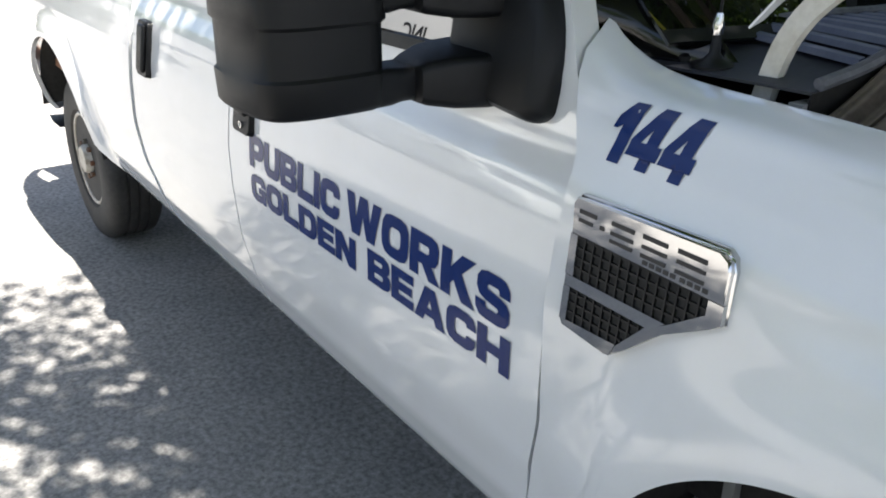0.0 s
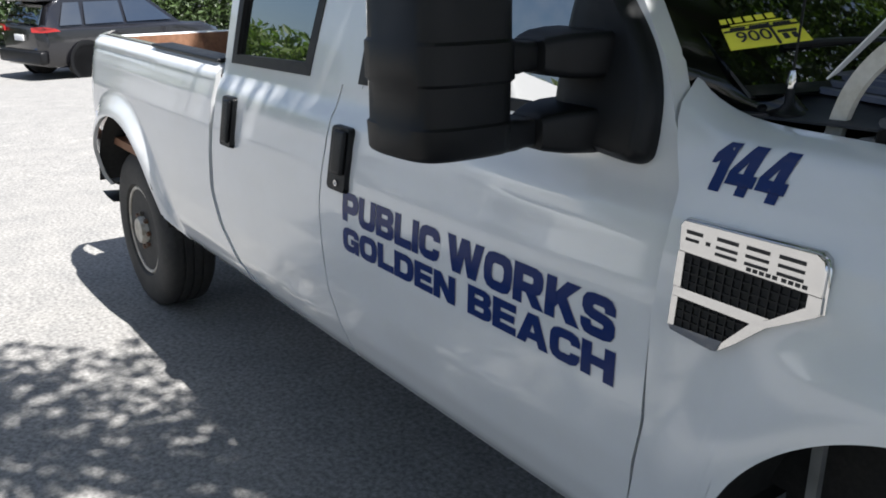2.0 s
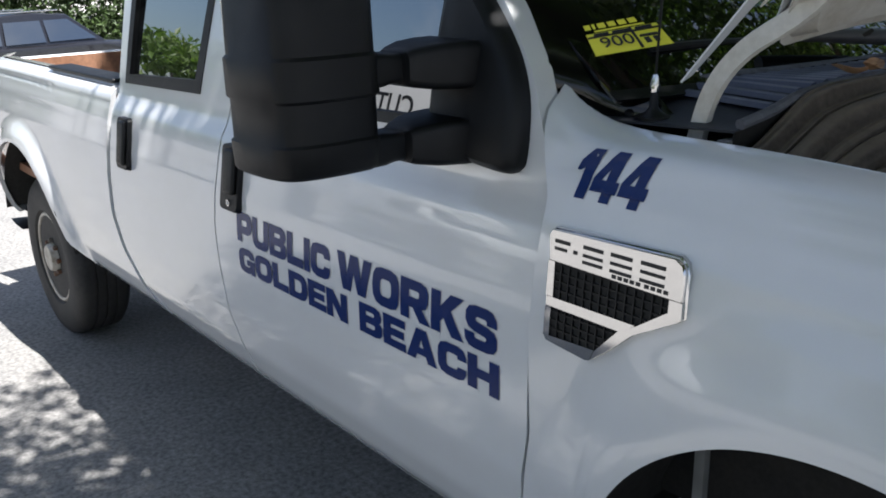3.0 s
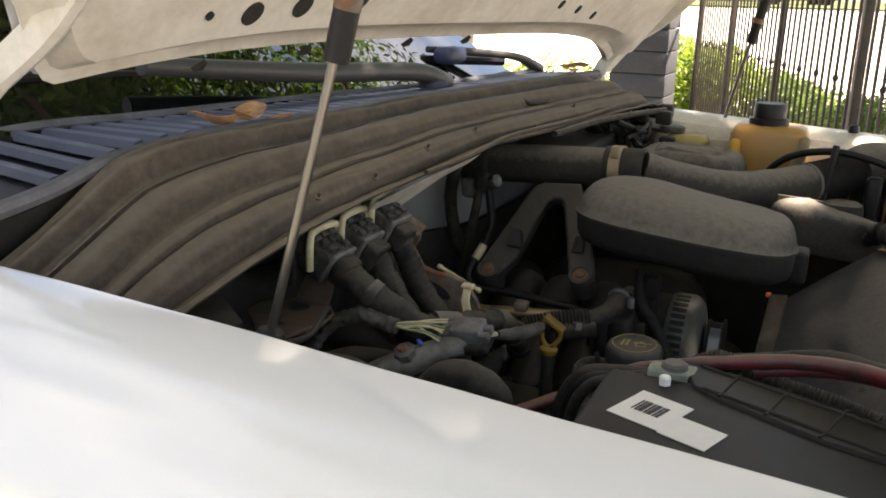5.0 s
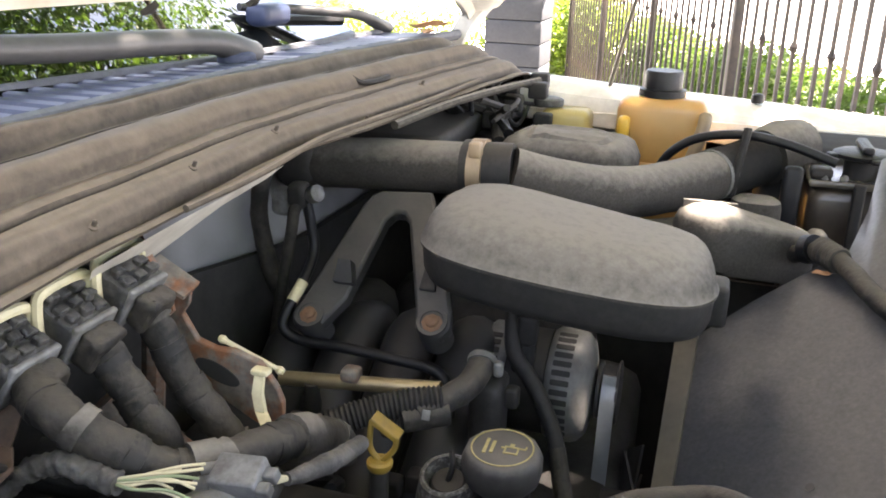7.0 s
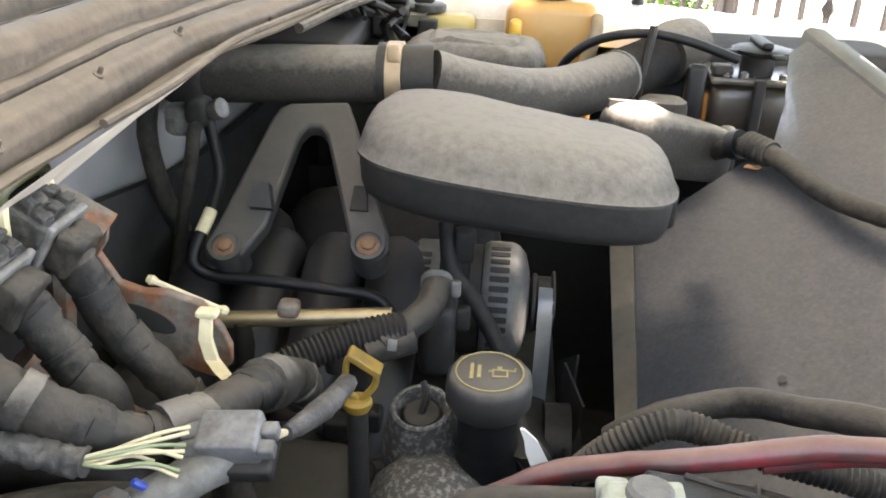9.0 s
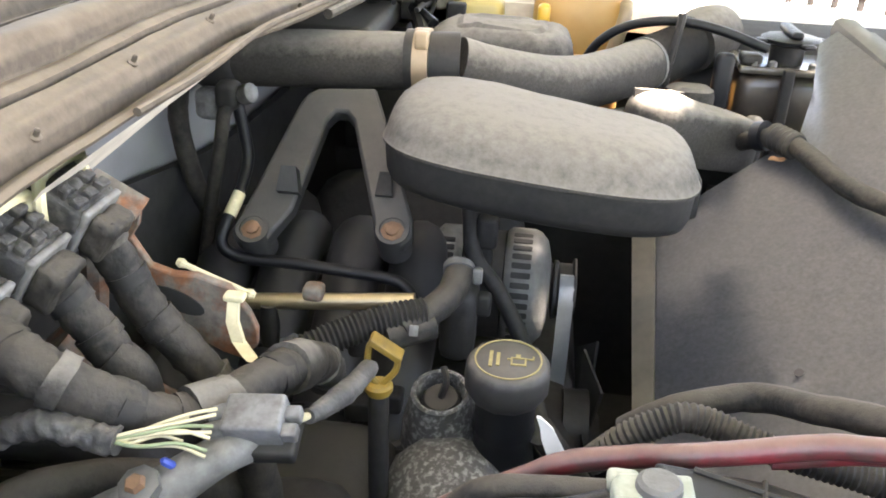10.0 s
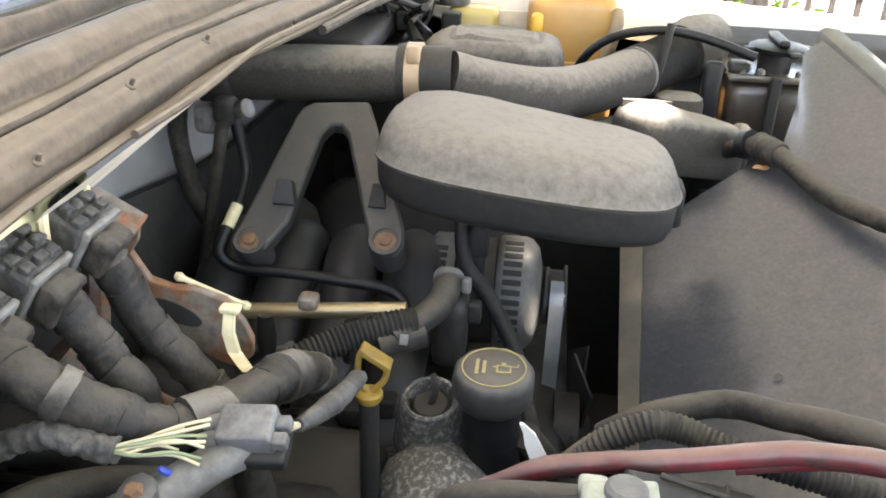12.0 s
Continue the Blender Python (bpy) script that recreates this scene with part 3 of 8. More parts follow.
suv((-19.3, 4.6, ground_z(-19.3, 4.6)), math.atan2(0.955, -0.297), "dark grey SUV parked on the sunlit asphalt")
suv((-2.7, 52.5, 1.82), 0.35, "dark car parked on the verge across the street")

# white van on the other side of the yard, seen mirrored in the truck's windows
van = thing("white_van", "white panel van with dark lettering on its side", "van", at=(-9.2, -7.3, 0))
VAN_WHITE = mat("van_paint", (0.78, 0.78, 0.76), 0.35, grain=0.05, scale=30)
part("body", loft([[Vector((x, y, z)) for y, z in rounded(-0.95, 0.35, 0.95, zt, 0.16)] for x, zt in ((-2.6, 2.55), (-2.55, 2.65), (0.9, 2.65), (1.3, 2.2))]), VAN_WHITE, van, "white van body")
part("nose", loft([[Vector((x, y, z)) for y, z in rounded(-0.93, 0.35, 0.93, zt, 0.14)] for x, zt in ((1.25, 1.7), (1.8, 1.2), (2.5, 1.05), (2.65, 0.85))]), VAN_WHITE, van)
for x in (-1.7, 1.75):
    for sgn in (1, -1):
        part("wheel", lathe([(0.2, 0.0), (0.33, 0.0), (0.34, 0.2), (0.2, 0.2)], (x, sgn * 0.97, 0.34), (0, -sgn, 0), 20), RUBBER, van)
part("windshield", prism([(1.33, -0.8, 1.68), (1.33, 0.8, 1.68), (1.80, 0.8, 1.2), (1.80, -0.8, 1.2)], (0.02, 0, 0.015)), GLASS, van)
part("side_window", prism([(0.65, 0.955, 1.25), (1.45, 0.955, 1.25), (1.2, 0.955, 1.68), (0.65, 0.955, 1.68)], (0, 0.012, 0)), GLASS, van)
for body, x, z, size in (("CUTTING", 0.6, 2.0, 0.44), ("INC.", -0.4, 1.55, 0.36)):
    me = text_mesh(body, size, 0.003, 0.006)
    ob = new("lettering", me)
    me.materials.append(INK)
    ob.parent = van
    ob.matrix_basis = Matrix.Translation((x, 0.957, z)) @ Matrix.Rotation(radians(180), 4, "Z") @ Matrix.Rotation(radians(90), 4, "X")

# ---- the pickup truck: body ----
YC = 0.98                      # centre line
truck = thing("pickup_truck", "white crew cab pickup truck with blue lettering, bonnet propped open", "truck", at=(-1.4, YC, 0))


def tpart(name, bm, material, label="", under=None, bevel=0.0, smooth=True):
    ob = part(name, bm, material, None, label, smooth, bevel)
    ob.parent = under or truck
    if under is None:
        ob.matrix_parent_inverse = Matrix.Translation((1.4, -YC, 0))
    return ob


DOOR_Y = [(0.48, 0.13), (0.53, 0.075), (0.58, 0.045), (0.66, 0.022), (0.78, 0.004), (0.90, -0.002), (1.02, 0.0), (1.10, 0.006), (1.20, 0.022), (1.262, 0.036),
          (1.285, 0.052), (1.32, 0.062), (1.45, 0.083), (1.60, 0.109), (1.80, 0.147), (1.95, 0.18)]
FENDER_Y = [(0.50, 0.08), (0.58, 0.04), (0.70, 0.012), (0.85, 0.0), (1.0, -0.006), (1.10, -0.008), (1.20, -0.002), (1.27, 0.010), (1.33, 0.032), (1.37, 0.052),
            (1.40, 0.073), (1.42, 0.096), (1.432, 0.122), (1.437, 0.156)]
FRONT_ARCH = (0.56, 0.63, 0.45)
REAR_ARCH = (-3.25, 0.46, 0.53)


def bump_at(x, z, arch, width, height):
    r = math.hypot(x - arch[0], z - arch[1])
    t = (r - arch[2]) / width
    if t >= 1 or z < arch[1] - 0.3:
        return 0.0
    t = max(0.0, t)
    return height * (1 - t * t * (3 - 2 * t))


def arch_z(x, arch, base):
    d = arch[2] ** 2 - (x - arch[0]) ** 2
    return max(base, arch[1] + math.sqrt(d)) if d > 0 else base


def panel(xl, xr, zb, zt, surf, nu, nv, thick=0.02):
    """A body panel between two seam lines (x by height), from its lower edge (by x) to its top, on the surface y = surf(x, z)."""
    def fn(u, v):
        z = 0.9
        for _ in range(6):
            x = xl(z) * (1 - u) + xr(z) * u
            b, t = zb(x), (zt(x) if callable(zt) else zt)
            z = b + (t - b) * v
        return Vector((x, surf(x, z), z))
    return shell(fn, nu, nv, thick, (0, 1, 0))


def mirrored(bm):
    """The same panel on the other side of the truck."""
    c = bm.copy()
    for v in c.verts:
        v.co.y = 2 * YC - v.co.y
    return c


def door_y(x, z):
    if z > 1.32:
        k = next((i for i in range(11, len(DOOR_Y) - 1) if z <= DOOR_Y[i + 1][0]), len(DOOR_Y) - 2)
        (a, fa), (b, fb) = DOOR_Y[k], DOOR_Y[k + 1]
        return fa + (fb - fa) * (z - a) / (b - a)
    return interp(DOOR_Y, z)


def fender_top(x):
    return interp([(-0.125, 1.510), (-0.105, 1.488), (-0.085, 1.470), (-0.065, 1.457), (-0.04, 1.446), (-0.01, 1.436), (0.02, 1.4295), (0.06, 1.425), (0.1, 1.423), (0.25, 1.421), (0.335, 1.419), (0.51, 1.412), (0.693, 1.402), (0.8, 1.396), (1.2, 1.375), (1.7, 1.34)], x)


def fender_y(x, z):
    t = fender_top(x)
    zz = z if z < 1.2 else 1.2 + (z - 1.2) * 0.237 / (t - 1.2)
    s = interp(FENDER_Y, zz) - bump_at(x, z, FRONT_ARCH, 0.19, 0.032)
    return s + 0.10 * max(0.0, x - 1.0) ** 2


def bed_y(x, z):
    y = interp(DOOR_Y, min(z, 1.27)) + (0.05 * max(0, (z - 1.29) / 0.04) ** 2)
    y -= bump_at(x, z, REAR_ARCH, 0.12, 0.035)
    return y + 1.2 * max(0.0, -3.62 - x) ** 2


def front_seam(z):
    return interp([(0.55, -0.10), (0.75, -0.06), (0.88, -0.036), (1.07, -0.034), (1.25, -0.022), (1.31, -0.022), (1.34, -0.034), (1.38, -0.056), (1.42, -0.076), (1.467, -0.096), (1.495, -0.112), (1.512, -0.128)], z)


def mid_seam(z):
    return interp([(0.55, -1.20), (0.62, -1.222), (0.75, -1.262), (1.0, -1.282), (1.28, -1.255), (1.45, -1.215), (1.9, -1.12)], z)


def bed_seam(z):
    return interp([(0.55, -1.86), (0.62, -2.0), (0.75, -2.09), (0.87, -2.13), (1.2, -2.11), (1.45, -2.07), (1.95, -1.98)], z)


ROCKER = 0.535
G = 0.0035
front_door = tpart("front_door", panel(lambda z: mid_seam(z) + G, lambda z: front_seam(z) - G, lambda x: ROCKER, lambda x: interp([(-1.15, 1.368), (-0.27, 1.388), (-0.20, 1.40), (0.0, 1.40)], x), door_y, 30, 46), PAINT, "white front door with blue lettering")
rear_door = tpart("rear_door", panel(lambda z: bed_seam(z) + G + 0.03, lambda z: mid_seam(z) - G, lambda x: ROCKER, 1.360, door_y, 26, 46), PAINT, "white rear door")
cab_post = tpart("cab_corner", panel(lambda z: bed_seam(z) + 0.012, lambda z: bed_seam(z) + 0.03 - G, lambda x: ROCKER, 1.95, lambda x, z: door_y(x, z) + 0.004, 2, 46), PAINT)
fender = tpart("front_fender", panel(lambda z: front_seam(z) + G, lambda z: 1.62, lambda x: arch_z(x, FRONT_ARCH, 0.56), fender_top, fender_y, 110, 44, 0.005), PAINT, "white front fender with flared wheel arch")
bed = tpart("bed_side", panel(lambda z: -3.92, lambda z: bed_seam(z) - 0.012, lambda x: arch_z(x, REAR_ARCH, 0.545), 1.33, bed_y, 90, 44), PAINT, "white cargo bed side with flared wheel arch")

for src, nm in ((rear_door, "rear_door"), (front_door, "front_door"), (fender, "front_fender"), (bed, "bed_side"), (cab_post, "cab_corner")):
    b2 = bmesh.new()
    b2.from_mesh(src.data)
    c = mirrored(b2)
    b2.free()
    tpart(nm, c, PAINT)

# inner flange of the near fender, and the flange of the far one
FLANGE = [(0.0, 0.0), (0.006, -0.004), (0.012, -0.016), (0.014, -0.06), (0.014, -0.22)]


def flange(u, v):
    x = 0.10 + 1.45 * u
    k = v * (len(FLANGE) - 1)
    i = min(int(k), len(FLANGE) - 2)
    (a, b), (c, d) = FLANGE[i], FLANGE[i + 1]
    t = k - i
    return Vector((x, fender_y(x, fender_top(x)) + 0.002 + a + (c - a) * t, fender_top(x) - 0.001 + b + (d - b) * t))


tpart("fender_flange", shell(flange, 30, 12, 0.003, (0, 0, -1)), DUSTY)
FF = [(0.0, -0.30), (0.0, -0.07), (0.012, -0.018), (0.05, -0.004), (0.09, 0.0), (0.13, -0.008)]
far_flange = tpart("fender_flange", shell(lambda u, v: Vector((0.30 + 1.3 * u, 1.70 + FF[min(int(v * 5), 5)][0] + 0.0, fender_top(0.30 + 1.3 * u) + FF[min(int(v * 5), 5)][1])), 20, 5, 0.003, (0, 1, 0)), PAINT_IN, "dusty white inner fender edge")

# ---- cab ----
def side_strip(outline, out=0.0, thick=0.03, over=0.004):
    """A piece lying on the cab side, from (x, z) corners, cut into short lengths so that it follows the side."""
    pts = []
    for (a, b), (c, d) in zip(outline, outline[1:] + outline[:1]):
        n = max(1, int(math.hypot(c - a, d - b) / 0.08))
        pts += [(a + (c - a) * k / n, b + (d - b) * k / n) for k in range(n)]
    bm = bmesh.new()
    return add_loft(bm, [[Vector((x, door_y(x, z) - over - out, z)) for x, z in pts], [Vector((x, door_y(x, z) - over - out + thick, z)) for x, z in pts]])


BELT = 1.40
pillars = {
    "rear_pillar": [(-2.065, 1.356), (-1.995, 1.356), (-1.92, 1.90), (-2.0, 1.93)],
    "centre_pillar": [(-1.44, 1.354), (-1.13, 1.354), (-1.08, 1.90), (-1.30, 1.90)],
    "front_pillar": [(-0.20, BELT), (-0.070, BELT), (-0.0815, 1.42), (-0.090, 1.44), (-0.1005, 1.467), (-0.114, 1.495), (-0.122, 1.512), (-0.195, 1.61), (-0.30, 1.72), (-0.62, 1.915), (-0.75, 1.90), (-0.30, 1.63)],
    "roof_rail": [(-2.0, 1.88), (-0.66, 1.88), (-0.72, 1.95), (-1.98, 1.95)],
}
for nm, o in pillars.items():
    b = side_strip(o, 0.0, 0.05, 0.0012)
    c = mirrored(b)
    tpart(nm, b, PAINT)
    tpart(nm, c, PAINT)


def glass_pane(outline, out=-0.012):
    return side_strip(outline, out, 0.005, 0.0)


REAR_WIN = [(-2.005, 1.345), (-1.43, 1.358), (-1.30, 1.88), (-1.93, 1.88)]
FRONT_WIN = [(-1.15, 1.365), (-0.24, 1.385), (-0.29, 1.60), (-0.70, 1.88), (-1.08, 1.88)]


def inset(o, d):
    cx, cz = sum(p[0] for p in o) / len(o), sum(p[1] for p in o) / len(o)
    return [(x + (cx - x) / math.hypot(cx - x, cz - z) * d, z + (cz - z) / math.hypot(cx - x, cz - z) * d) for x, z in o]


def frame_ring(outer, d, out, thick):
    """A closed frame of the outline's shape on the cab side."""
    bm = bmesh.new()
    inner = inset(outer, d)
    n = len(outer)
    for i in range(n):
        a, b, c, e = outer[i], outer[(i + 1) % n], inner[(i + 1) % n], inner[i]
        m = max(1, int(math.hypot(b[0] - a[0], b[1] - a[1]) / 0.1))
        for k in range(m):
            q = [(p[0] + (r[0] - p[0]) * t, p[1] + (r[1] - p[1]) * t) for p, r, t in ((a, b, k / m), (a, b, (k + 1) / m), (e, c, (k + 1) / m), (e, c, k / m))]
            add_loft(bm, [[Vector((x, door_y(x, z) - out, z)) for x, z in q], [Vector((x, door_y(x, z) - out + thick, z)) for x, z in q]])
    bmesh.ops.remove_doubles(bm, verts=bm.verts, dist=1e-5)
    return bm


for nm, o, par in (("rear_window", REAR_WIN, rear_door), ("front_window", FRONT_WIN, front_door)):
    g = tpart(nm, glass_pane(o), GLASS, "tinted side window", par)
    g.visible_shadow = False
    tpart("window_seal", frame_ring(o, 0.05, 0.004, 0.024), BLACK_PLASTIC, "black rubber window surround", par)
    b2 = bmesh.new()
    b2.from_mesh(g.data)
    c = mirrored(b2)
    b2.free()
    tpart(nm, c, GLASS).visible_shadow = False

# roof, rear wall, windshield, dark cabin
tpart("roof", shell(lambda u, v: Vector((-2.0 + 1.32 * u, 0.185 + (2 * YC - 0.37) * v, 1.935 + 0.05 * math.sin(math.pi * v) * math.sin(math.pi * min(1, 0.15 + u)))), 14, 14, 0.03, (0, 0, -1)), PAINT)
tpart("cab_back", shell(lambda u, v: Vector((-2.03 + 0.05 * v, 0.16 + (2 * YC - 0.32) * u + (0.10 if u < 0.5 else -0.10) * v, 0.6 + 1.33 * v)), 4, 8, 0.03, (1, 0, 0)), PAINT)


def wind(u, v, off=0.0):
    y = 0.175 + (2 * YC - 0.35) * u + (0.14 * v if u < 0.5 else -0.14 * v) * abs(1 - 2 * u)
    bow = 0.09 * (1 - (2 * u - 1) ** 2)
    return Vector((0.0 + 0.09 * (y - 0.2) - 0.70 * v + bow * (1 - 0.4 * v) + off * 0.55, y, 1.462 + 0.47 * v + off * 0.8))


ws = tpart("windshield", shell(wind, 20, 10, 0.006, (-0.55, 0, -0.8)), WINDSHIELD, "windshield reflecting trees and sky")
ws.visible_shadow = False
tpart("windshield_band", shell(lambda u, v: wind(u, 0.03 * v, 0.002), 20, 2, 0.001, (-0.55, 0, -0.8)), BLACK_PLASTIC, "black ceramic edge of the windshield")
PILLAR_LINE = [(1.40, -0.10), (1.470, -0.10), (1.512, -0.124), (1.61, -0.197), (1.72, -0.302), (1.915, -0.62)]


def moulding(u, v):
    """Black trim between the front pillar and the glass."""
    z = 1.43 + 0.485 * v
    k = next(i for i in range(len(PILLAR_LINE) - 1) if z <= PILLAR_LINE[i + 1][0] + 1e-6)
    (z0, x0), (z1, x1) = PILLAR_LINE[k], PILLAR_LINE[k + 1]
    a = Vector((x0 + (x1 - x0) * (z - z0) / (z1 - z0) - 0.018, door_y(0, z) + (0.006 if z > 1.51 else 0.006 + 1.1 * (1.51 - z)), z))
    b = wind(0.05, (z - 1.462) / 0.47, 0.003)
    return a.lerp(b, u)


tpart("windshield_edge", shell(moulding, 4, 16, 0.002, (-0.55, 0, -0.8)), mat("gloss_black_edge", (0.004, 0.004, 0.0045), 0.12, grain=0.1, scale=40), "black windshield moulding")
tpart("dashboard", rbox((-0.65, 0.2, 1.05), (-0.12, 1.76, 1.44), 0.08), DARK, "dark dashboard")
tpart("cabin_floor", box((-1.99, 0.10, 0.56), (0.0, 1.86, 0.62)), DARK)
for x in (-0.85, -1.75):
    for y in (0.25, 1.05):
        tpart("seat", loft([[Vector((x + a, y + b, z)) for a, b in rounded(-0.26 + s, 0.0, 0.26 - s, 0.62, 0.06)] for z, s in ((0.62, 0.0), (0.95, 0.0), (1.0, 0.02))]), DARK, "dark seat")
        tpart("seatback", loft([[Vector((x - 0.24 - 0.18 * (z - 0.95) + a, y + b, z)) for a, b in rounded(-0.07, 0.03, 0.07, 0.59, 0.05)] for z in (0.95, 1.3, 1.62)]), DARK)

# ---- door furniture ----
def pull_handle(x0, x1, z0, z1, par, lock):
    yy = door_y(0, 0.5 * (z0 + z1))
    lean = math.atan2(door_y(0, z1) - door_y(0, z0), z1 - z0)
    m = Matrix.Translation((0.5 * (x0 + x1), yy - 0.003, 0.5 * (z0 + z1))) @ Matrix.Rotation(-lean, 4, "X") @ Matrix.Rotation(radians(90), 4, "X")
    w, h = 0.5 * (x1 - x0), 0.5 * (z1 - z0)
    o = [m @ Vector((a, b, -0.012)) for a, b in rounded(-w, -h, w, h, 0.016)]
    o2 = [m @ Vector((a * 0.94, b * 0.96, 0.012)) for a, b in rounded(-w, -h, w, h, 0.016)]
    handle = tpart("door_handle", loft([o, o2]), BLACK_PLASTIC, "black vertical pull handle", par, bevel=0.002)
    tpart("grip", rbox((-w * 0.35, -h * 0.45 if lock else -h * 0.8, 0.010), (w * 0.8, h * 0.86, 0.026), 0.008, m), BLACK_PLASTIC, "", handle)
    if lock:
        tpart("keyhole", lathe([(0.009, 0.0), (0.009, 0.004), (0.006, 0.004), (0.005, 0.001)], m @ Vector((w * 0.1, -h * 0.72, 0.012)), (0, -1, 0), 14), CHROME, "small lock cylinder", handle)


pull_handle(-1.216, -1.112, 1.072, 1.256, front_door, True)
pull_handle(-1.992, -1.892, 1.066, 1.243, rear_door, False)


# heavy extended capitals: outline first, then the counters, in a cell one unit high
GLYPH = {}
GLYPH["P"] = [[(0, 0), (.32, 0), (.32, .30), (.80, .30), (1, .38), (1.08, .52), (1.08, .78), (1, .93), (.80, 1), (0, 1)], [(.32, .53), (.32, .77), (.68, .77), (.75, .72), (.75, .58), (.68, .53)]]
GLYPH["U"] = [[(0, 1), (0, .30), (.06, .12), (.20, .02), (.36, 0), (.74, 0), (.90, .02), (1.04, .12), (1.1, .30), (1.1, 1), (.79, 1), (.79, .36), (.75, .27), (.66, .24), (.44, .24), (.35, .27), (.31, .36), (.31, 1)]]
GLYPH["B"] = [[(0, 0), (.80, 0), (1.0, .05), (1.09, .16), (1.1, .34), (1.06, .45), (.94, .52), (1.04, .60), (1.07, .74), (1.0, .92), (.80, 1), (0, 1)], [(.31, .20), (.31, .40), (.70, .40), (.77, .36), (.77, .24), (.70, .20)], [(.31, .62), (.31, .80), (.68, .80), (.74, .77), (.74, .65), (.68, .62)]]
GLYPH["L"] = [[(0, 0), (.98, 0), (.98, .26), (.32, .26), (.32, 1), (0, 1)]]
GLYPH["I"] = [[(0, 0), (.32, 0), (.32, 1), (0, 1)]]
GLYPH["C"] = [[(1.1, .64), (1.09, .78), (1.0, .93), (.80, 1), (.34, 1), (.12, .93), (.02, .78), (0, .5), (.02, .22), (.12, .07), (.34, 0), (.80, 0), (1.0, .07), (1.09, .22), (1.1, .36), (.80, .36), (.78, .28), (.70, .25), (.42, .25), (.33, .30), (.31, .40), (.31, .60), (.33, .70), (.42, .75), (.70, .75), (.78, .72), (.80, .64)]]
GLYPH["G"] = [[(1.1, .66), (1.09, .79), (1.0, .93), (.80, 1), (.34, 1), (.12, .93), (.02, .78), (0, .5), (.02, .22), (.12, .07), (.34, 0), (.72, 0), (.84, .08), (.86, 0), (1.1, 0), (1.1, .55), (.58, .55), (.58, .36), (.80, .36), (.78, .28), (.70, .25), (.42, .25), (.33, .30), (.31, .40), (.31, .60), (.33, .70), (.42, .75), (.70, .75), (.78, .72), (.80, .66)]]
GLYPH["W"] = [[(0, 1), (.27, 0), (.62, 0), (.80, .58), (.98, 0), (1.33, 0), (1.6, 1), (1.27, 1), (1.13, .40), (.97, 1), (.63, 1), (.47, .40), (.33, 1)]]
GLYPH["O"] = [[(.36, 0), (.78, 0), (1.0, .06), (1.11, .22), (1.14, .5), (1.11, .78), (1.0, .94), (.78, 1), (.36, 1), (.14, .94), (.03, .78), (0, .5), (.03, .22), (.14, .06)], [(.42, .25), (.34, .31), (.31, .40), (.31, .60), (.34, .69), (.42, .75), (.72, .75), (.80, .69), (.83, .60), (.83, .40), (.80, .31), (.72, .25)]]
GLYPH["R"] = [[(0, 0), (.32, 0), (.32, .33), (.50, .33), (.76, 0), (1.14, 0), (.84, .35), (1.0, .41), (1.08, .54), (1.08, .80), (1.0, .94), (.80, 1), (0, 1)], [(.32, .56), (.32, .78), (.68, .78), (.75, .74), (.75, .60), (.68, .56)]]
GLYPH["K"] = [[(0, 0), (.32, 0), (.32, .28), (.46, .42), (.76, 0), (1.16, 0), (.70, .62), (1.12, 1), (.70, 1), (.32, .62), (.32, 1), (0, 1)]]
GLYPH["S"] = [[(1.05, .66), (1.03, .82), (.90, .96), (.74, 1), (.32, 1), (.12, .95), (.02, .82), (.02, .62), (.12, .48), (.30, .42), (.70, .37), (.75, .33), (.75, .28), (.70, .22), (.38, .22), (.32, .26), (.31, .34), (0, .34), (.02, .16), (.14, .03), (.34, 0), (.76, 0), (.97, .05), (1.07, .18), (1.07, .40), (.97, .52), (.78, .58), (.40, .63), (.33, .66), (.33, .73), (.39, .78), (.68, .78), (.74, .74), (.75, .66)]]
GLYPH["D"] = [[(0, 0), (.74, 0), (.94, .05), (1.08, .20), (1.12, .40), (1.12, .60), (1.08, .80), (.94, .95), (.74, 1), (0, 1)], [(.32, .24), (.32, .76), (.66, .76), (.77, .70), (.80, .58), (.80, .42), (.77, .30), (.66, .24)]]
GLYPH["E"] = [[(0, 0), (1, 0), (1, .23), (.32, .23), (.32, .39), (.92, .39), (.92, .61), (.32, .61), (.32, .77), (.98, .77), (.98, 1), (0, 1)]]
GLYPH["N"] = [[(0, 0), (.31, 0), (.31, .56), (.74, 0), (1.1, 0), (1.1, 1), (.79, 1), (.79, .44), (.36, 1), (0, 1)]]
GLYPH["A"] = [[(0, 0), (.34, 0), (.42, .20), (.82, .20), (.90, 0), (1.24, 0), (.82, 1), (.42, 1)], [(.50, .40), (.62, .74), (.74, .40)]]
GLYPH["H"] = [[(0, 0), (.32, 0), (.32, .38), (.80, .38), (.80, 0), (1.12, 0), (1.12, 1), (.80, 1), (.80, .63), (.32, .63), (.32, 1), (0, 1)]]
GLYPH["1"] = [[(0, .58), (0, .76), (.26, 1), (.64, 1), (.64, 0), (.27, 0), (.27, .66), (.12, .58)]]
GLYPH["4"] = [[(0, .20), (0, .44), (.42, 1), (.86, 1), (.86, .42), (1, .42), (1, .20), (.86, .20), (.86, 0), (.51, 0), (.51, .20)], [(.28, .42), (.51, .42), (.51, .73)]]


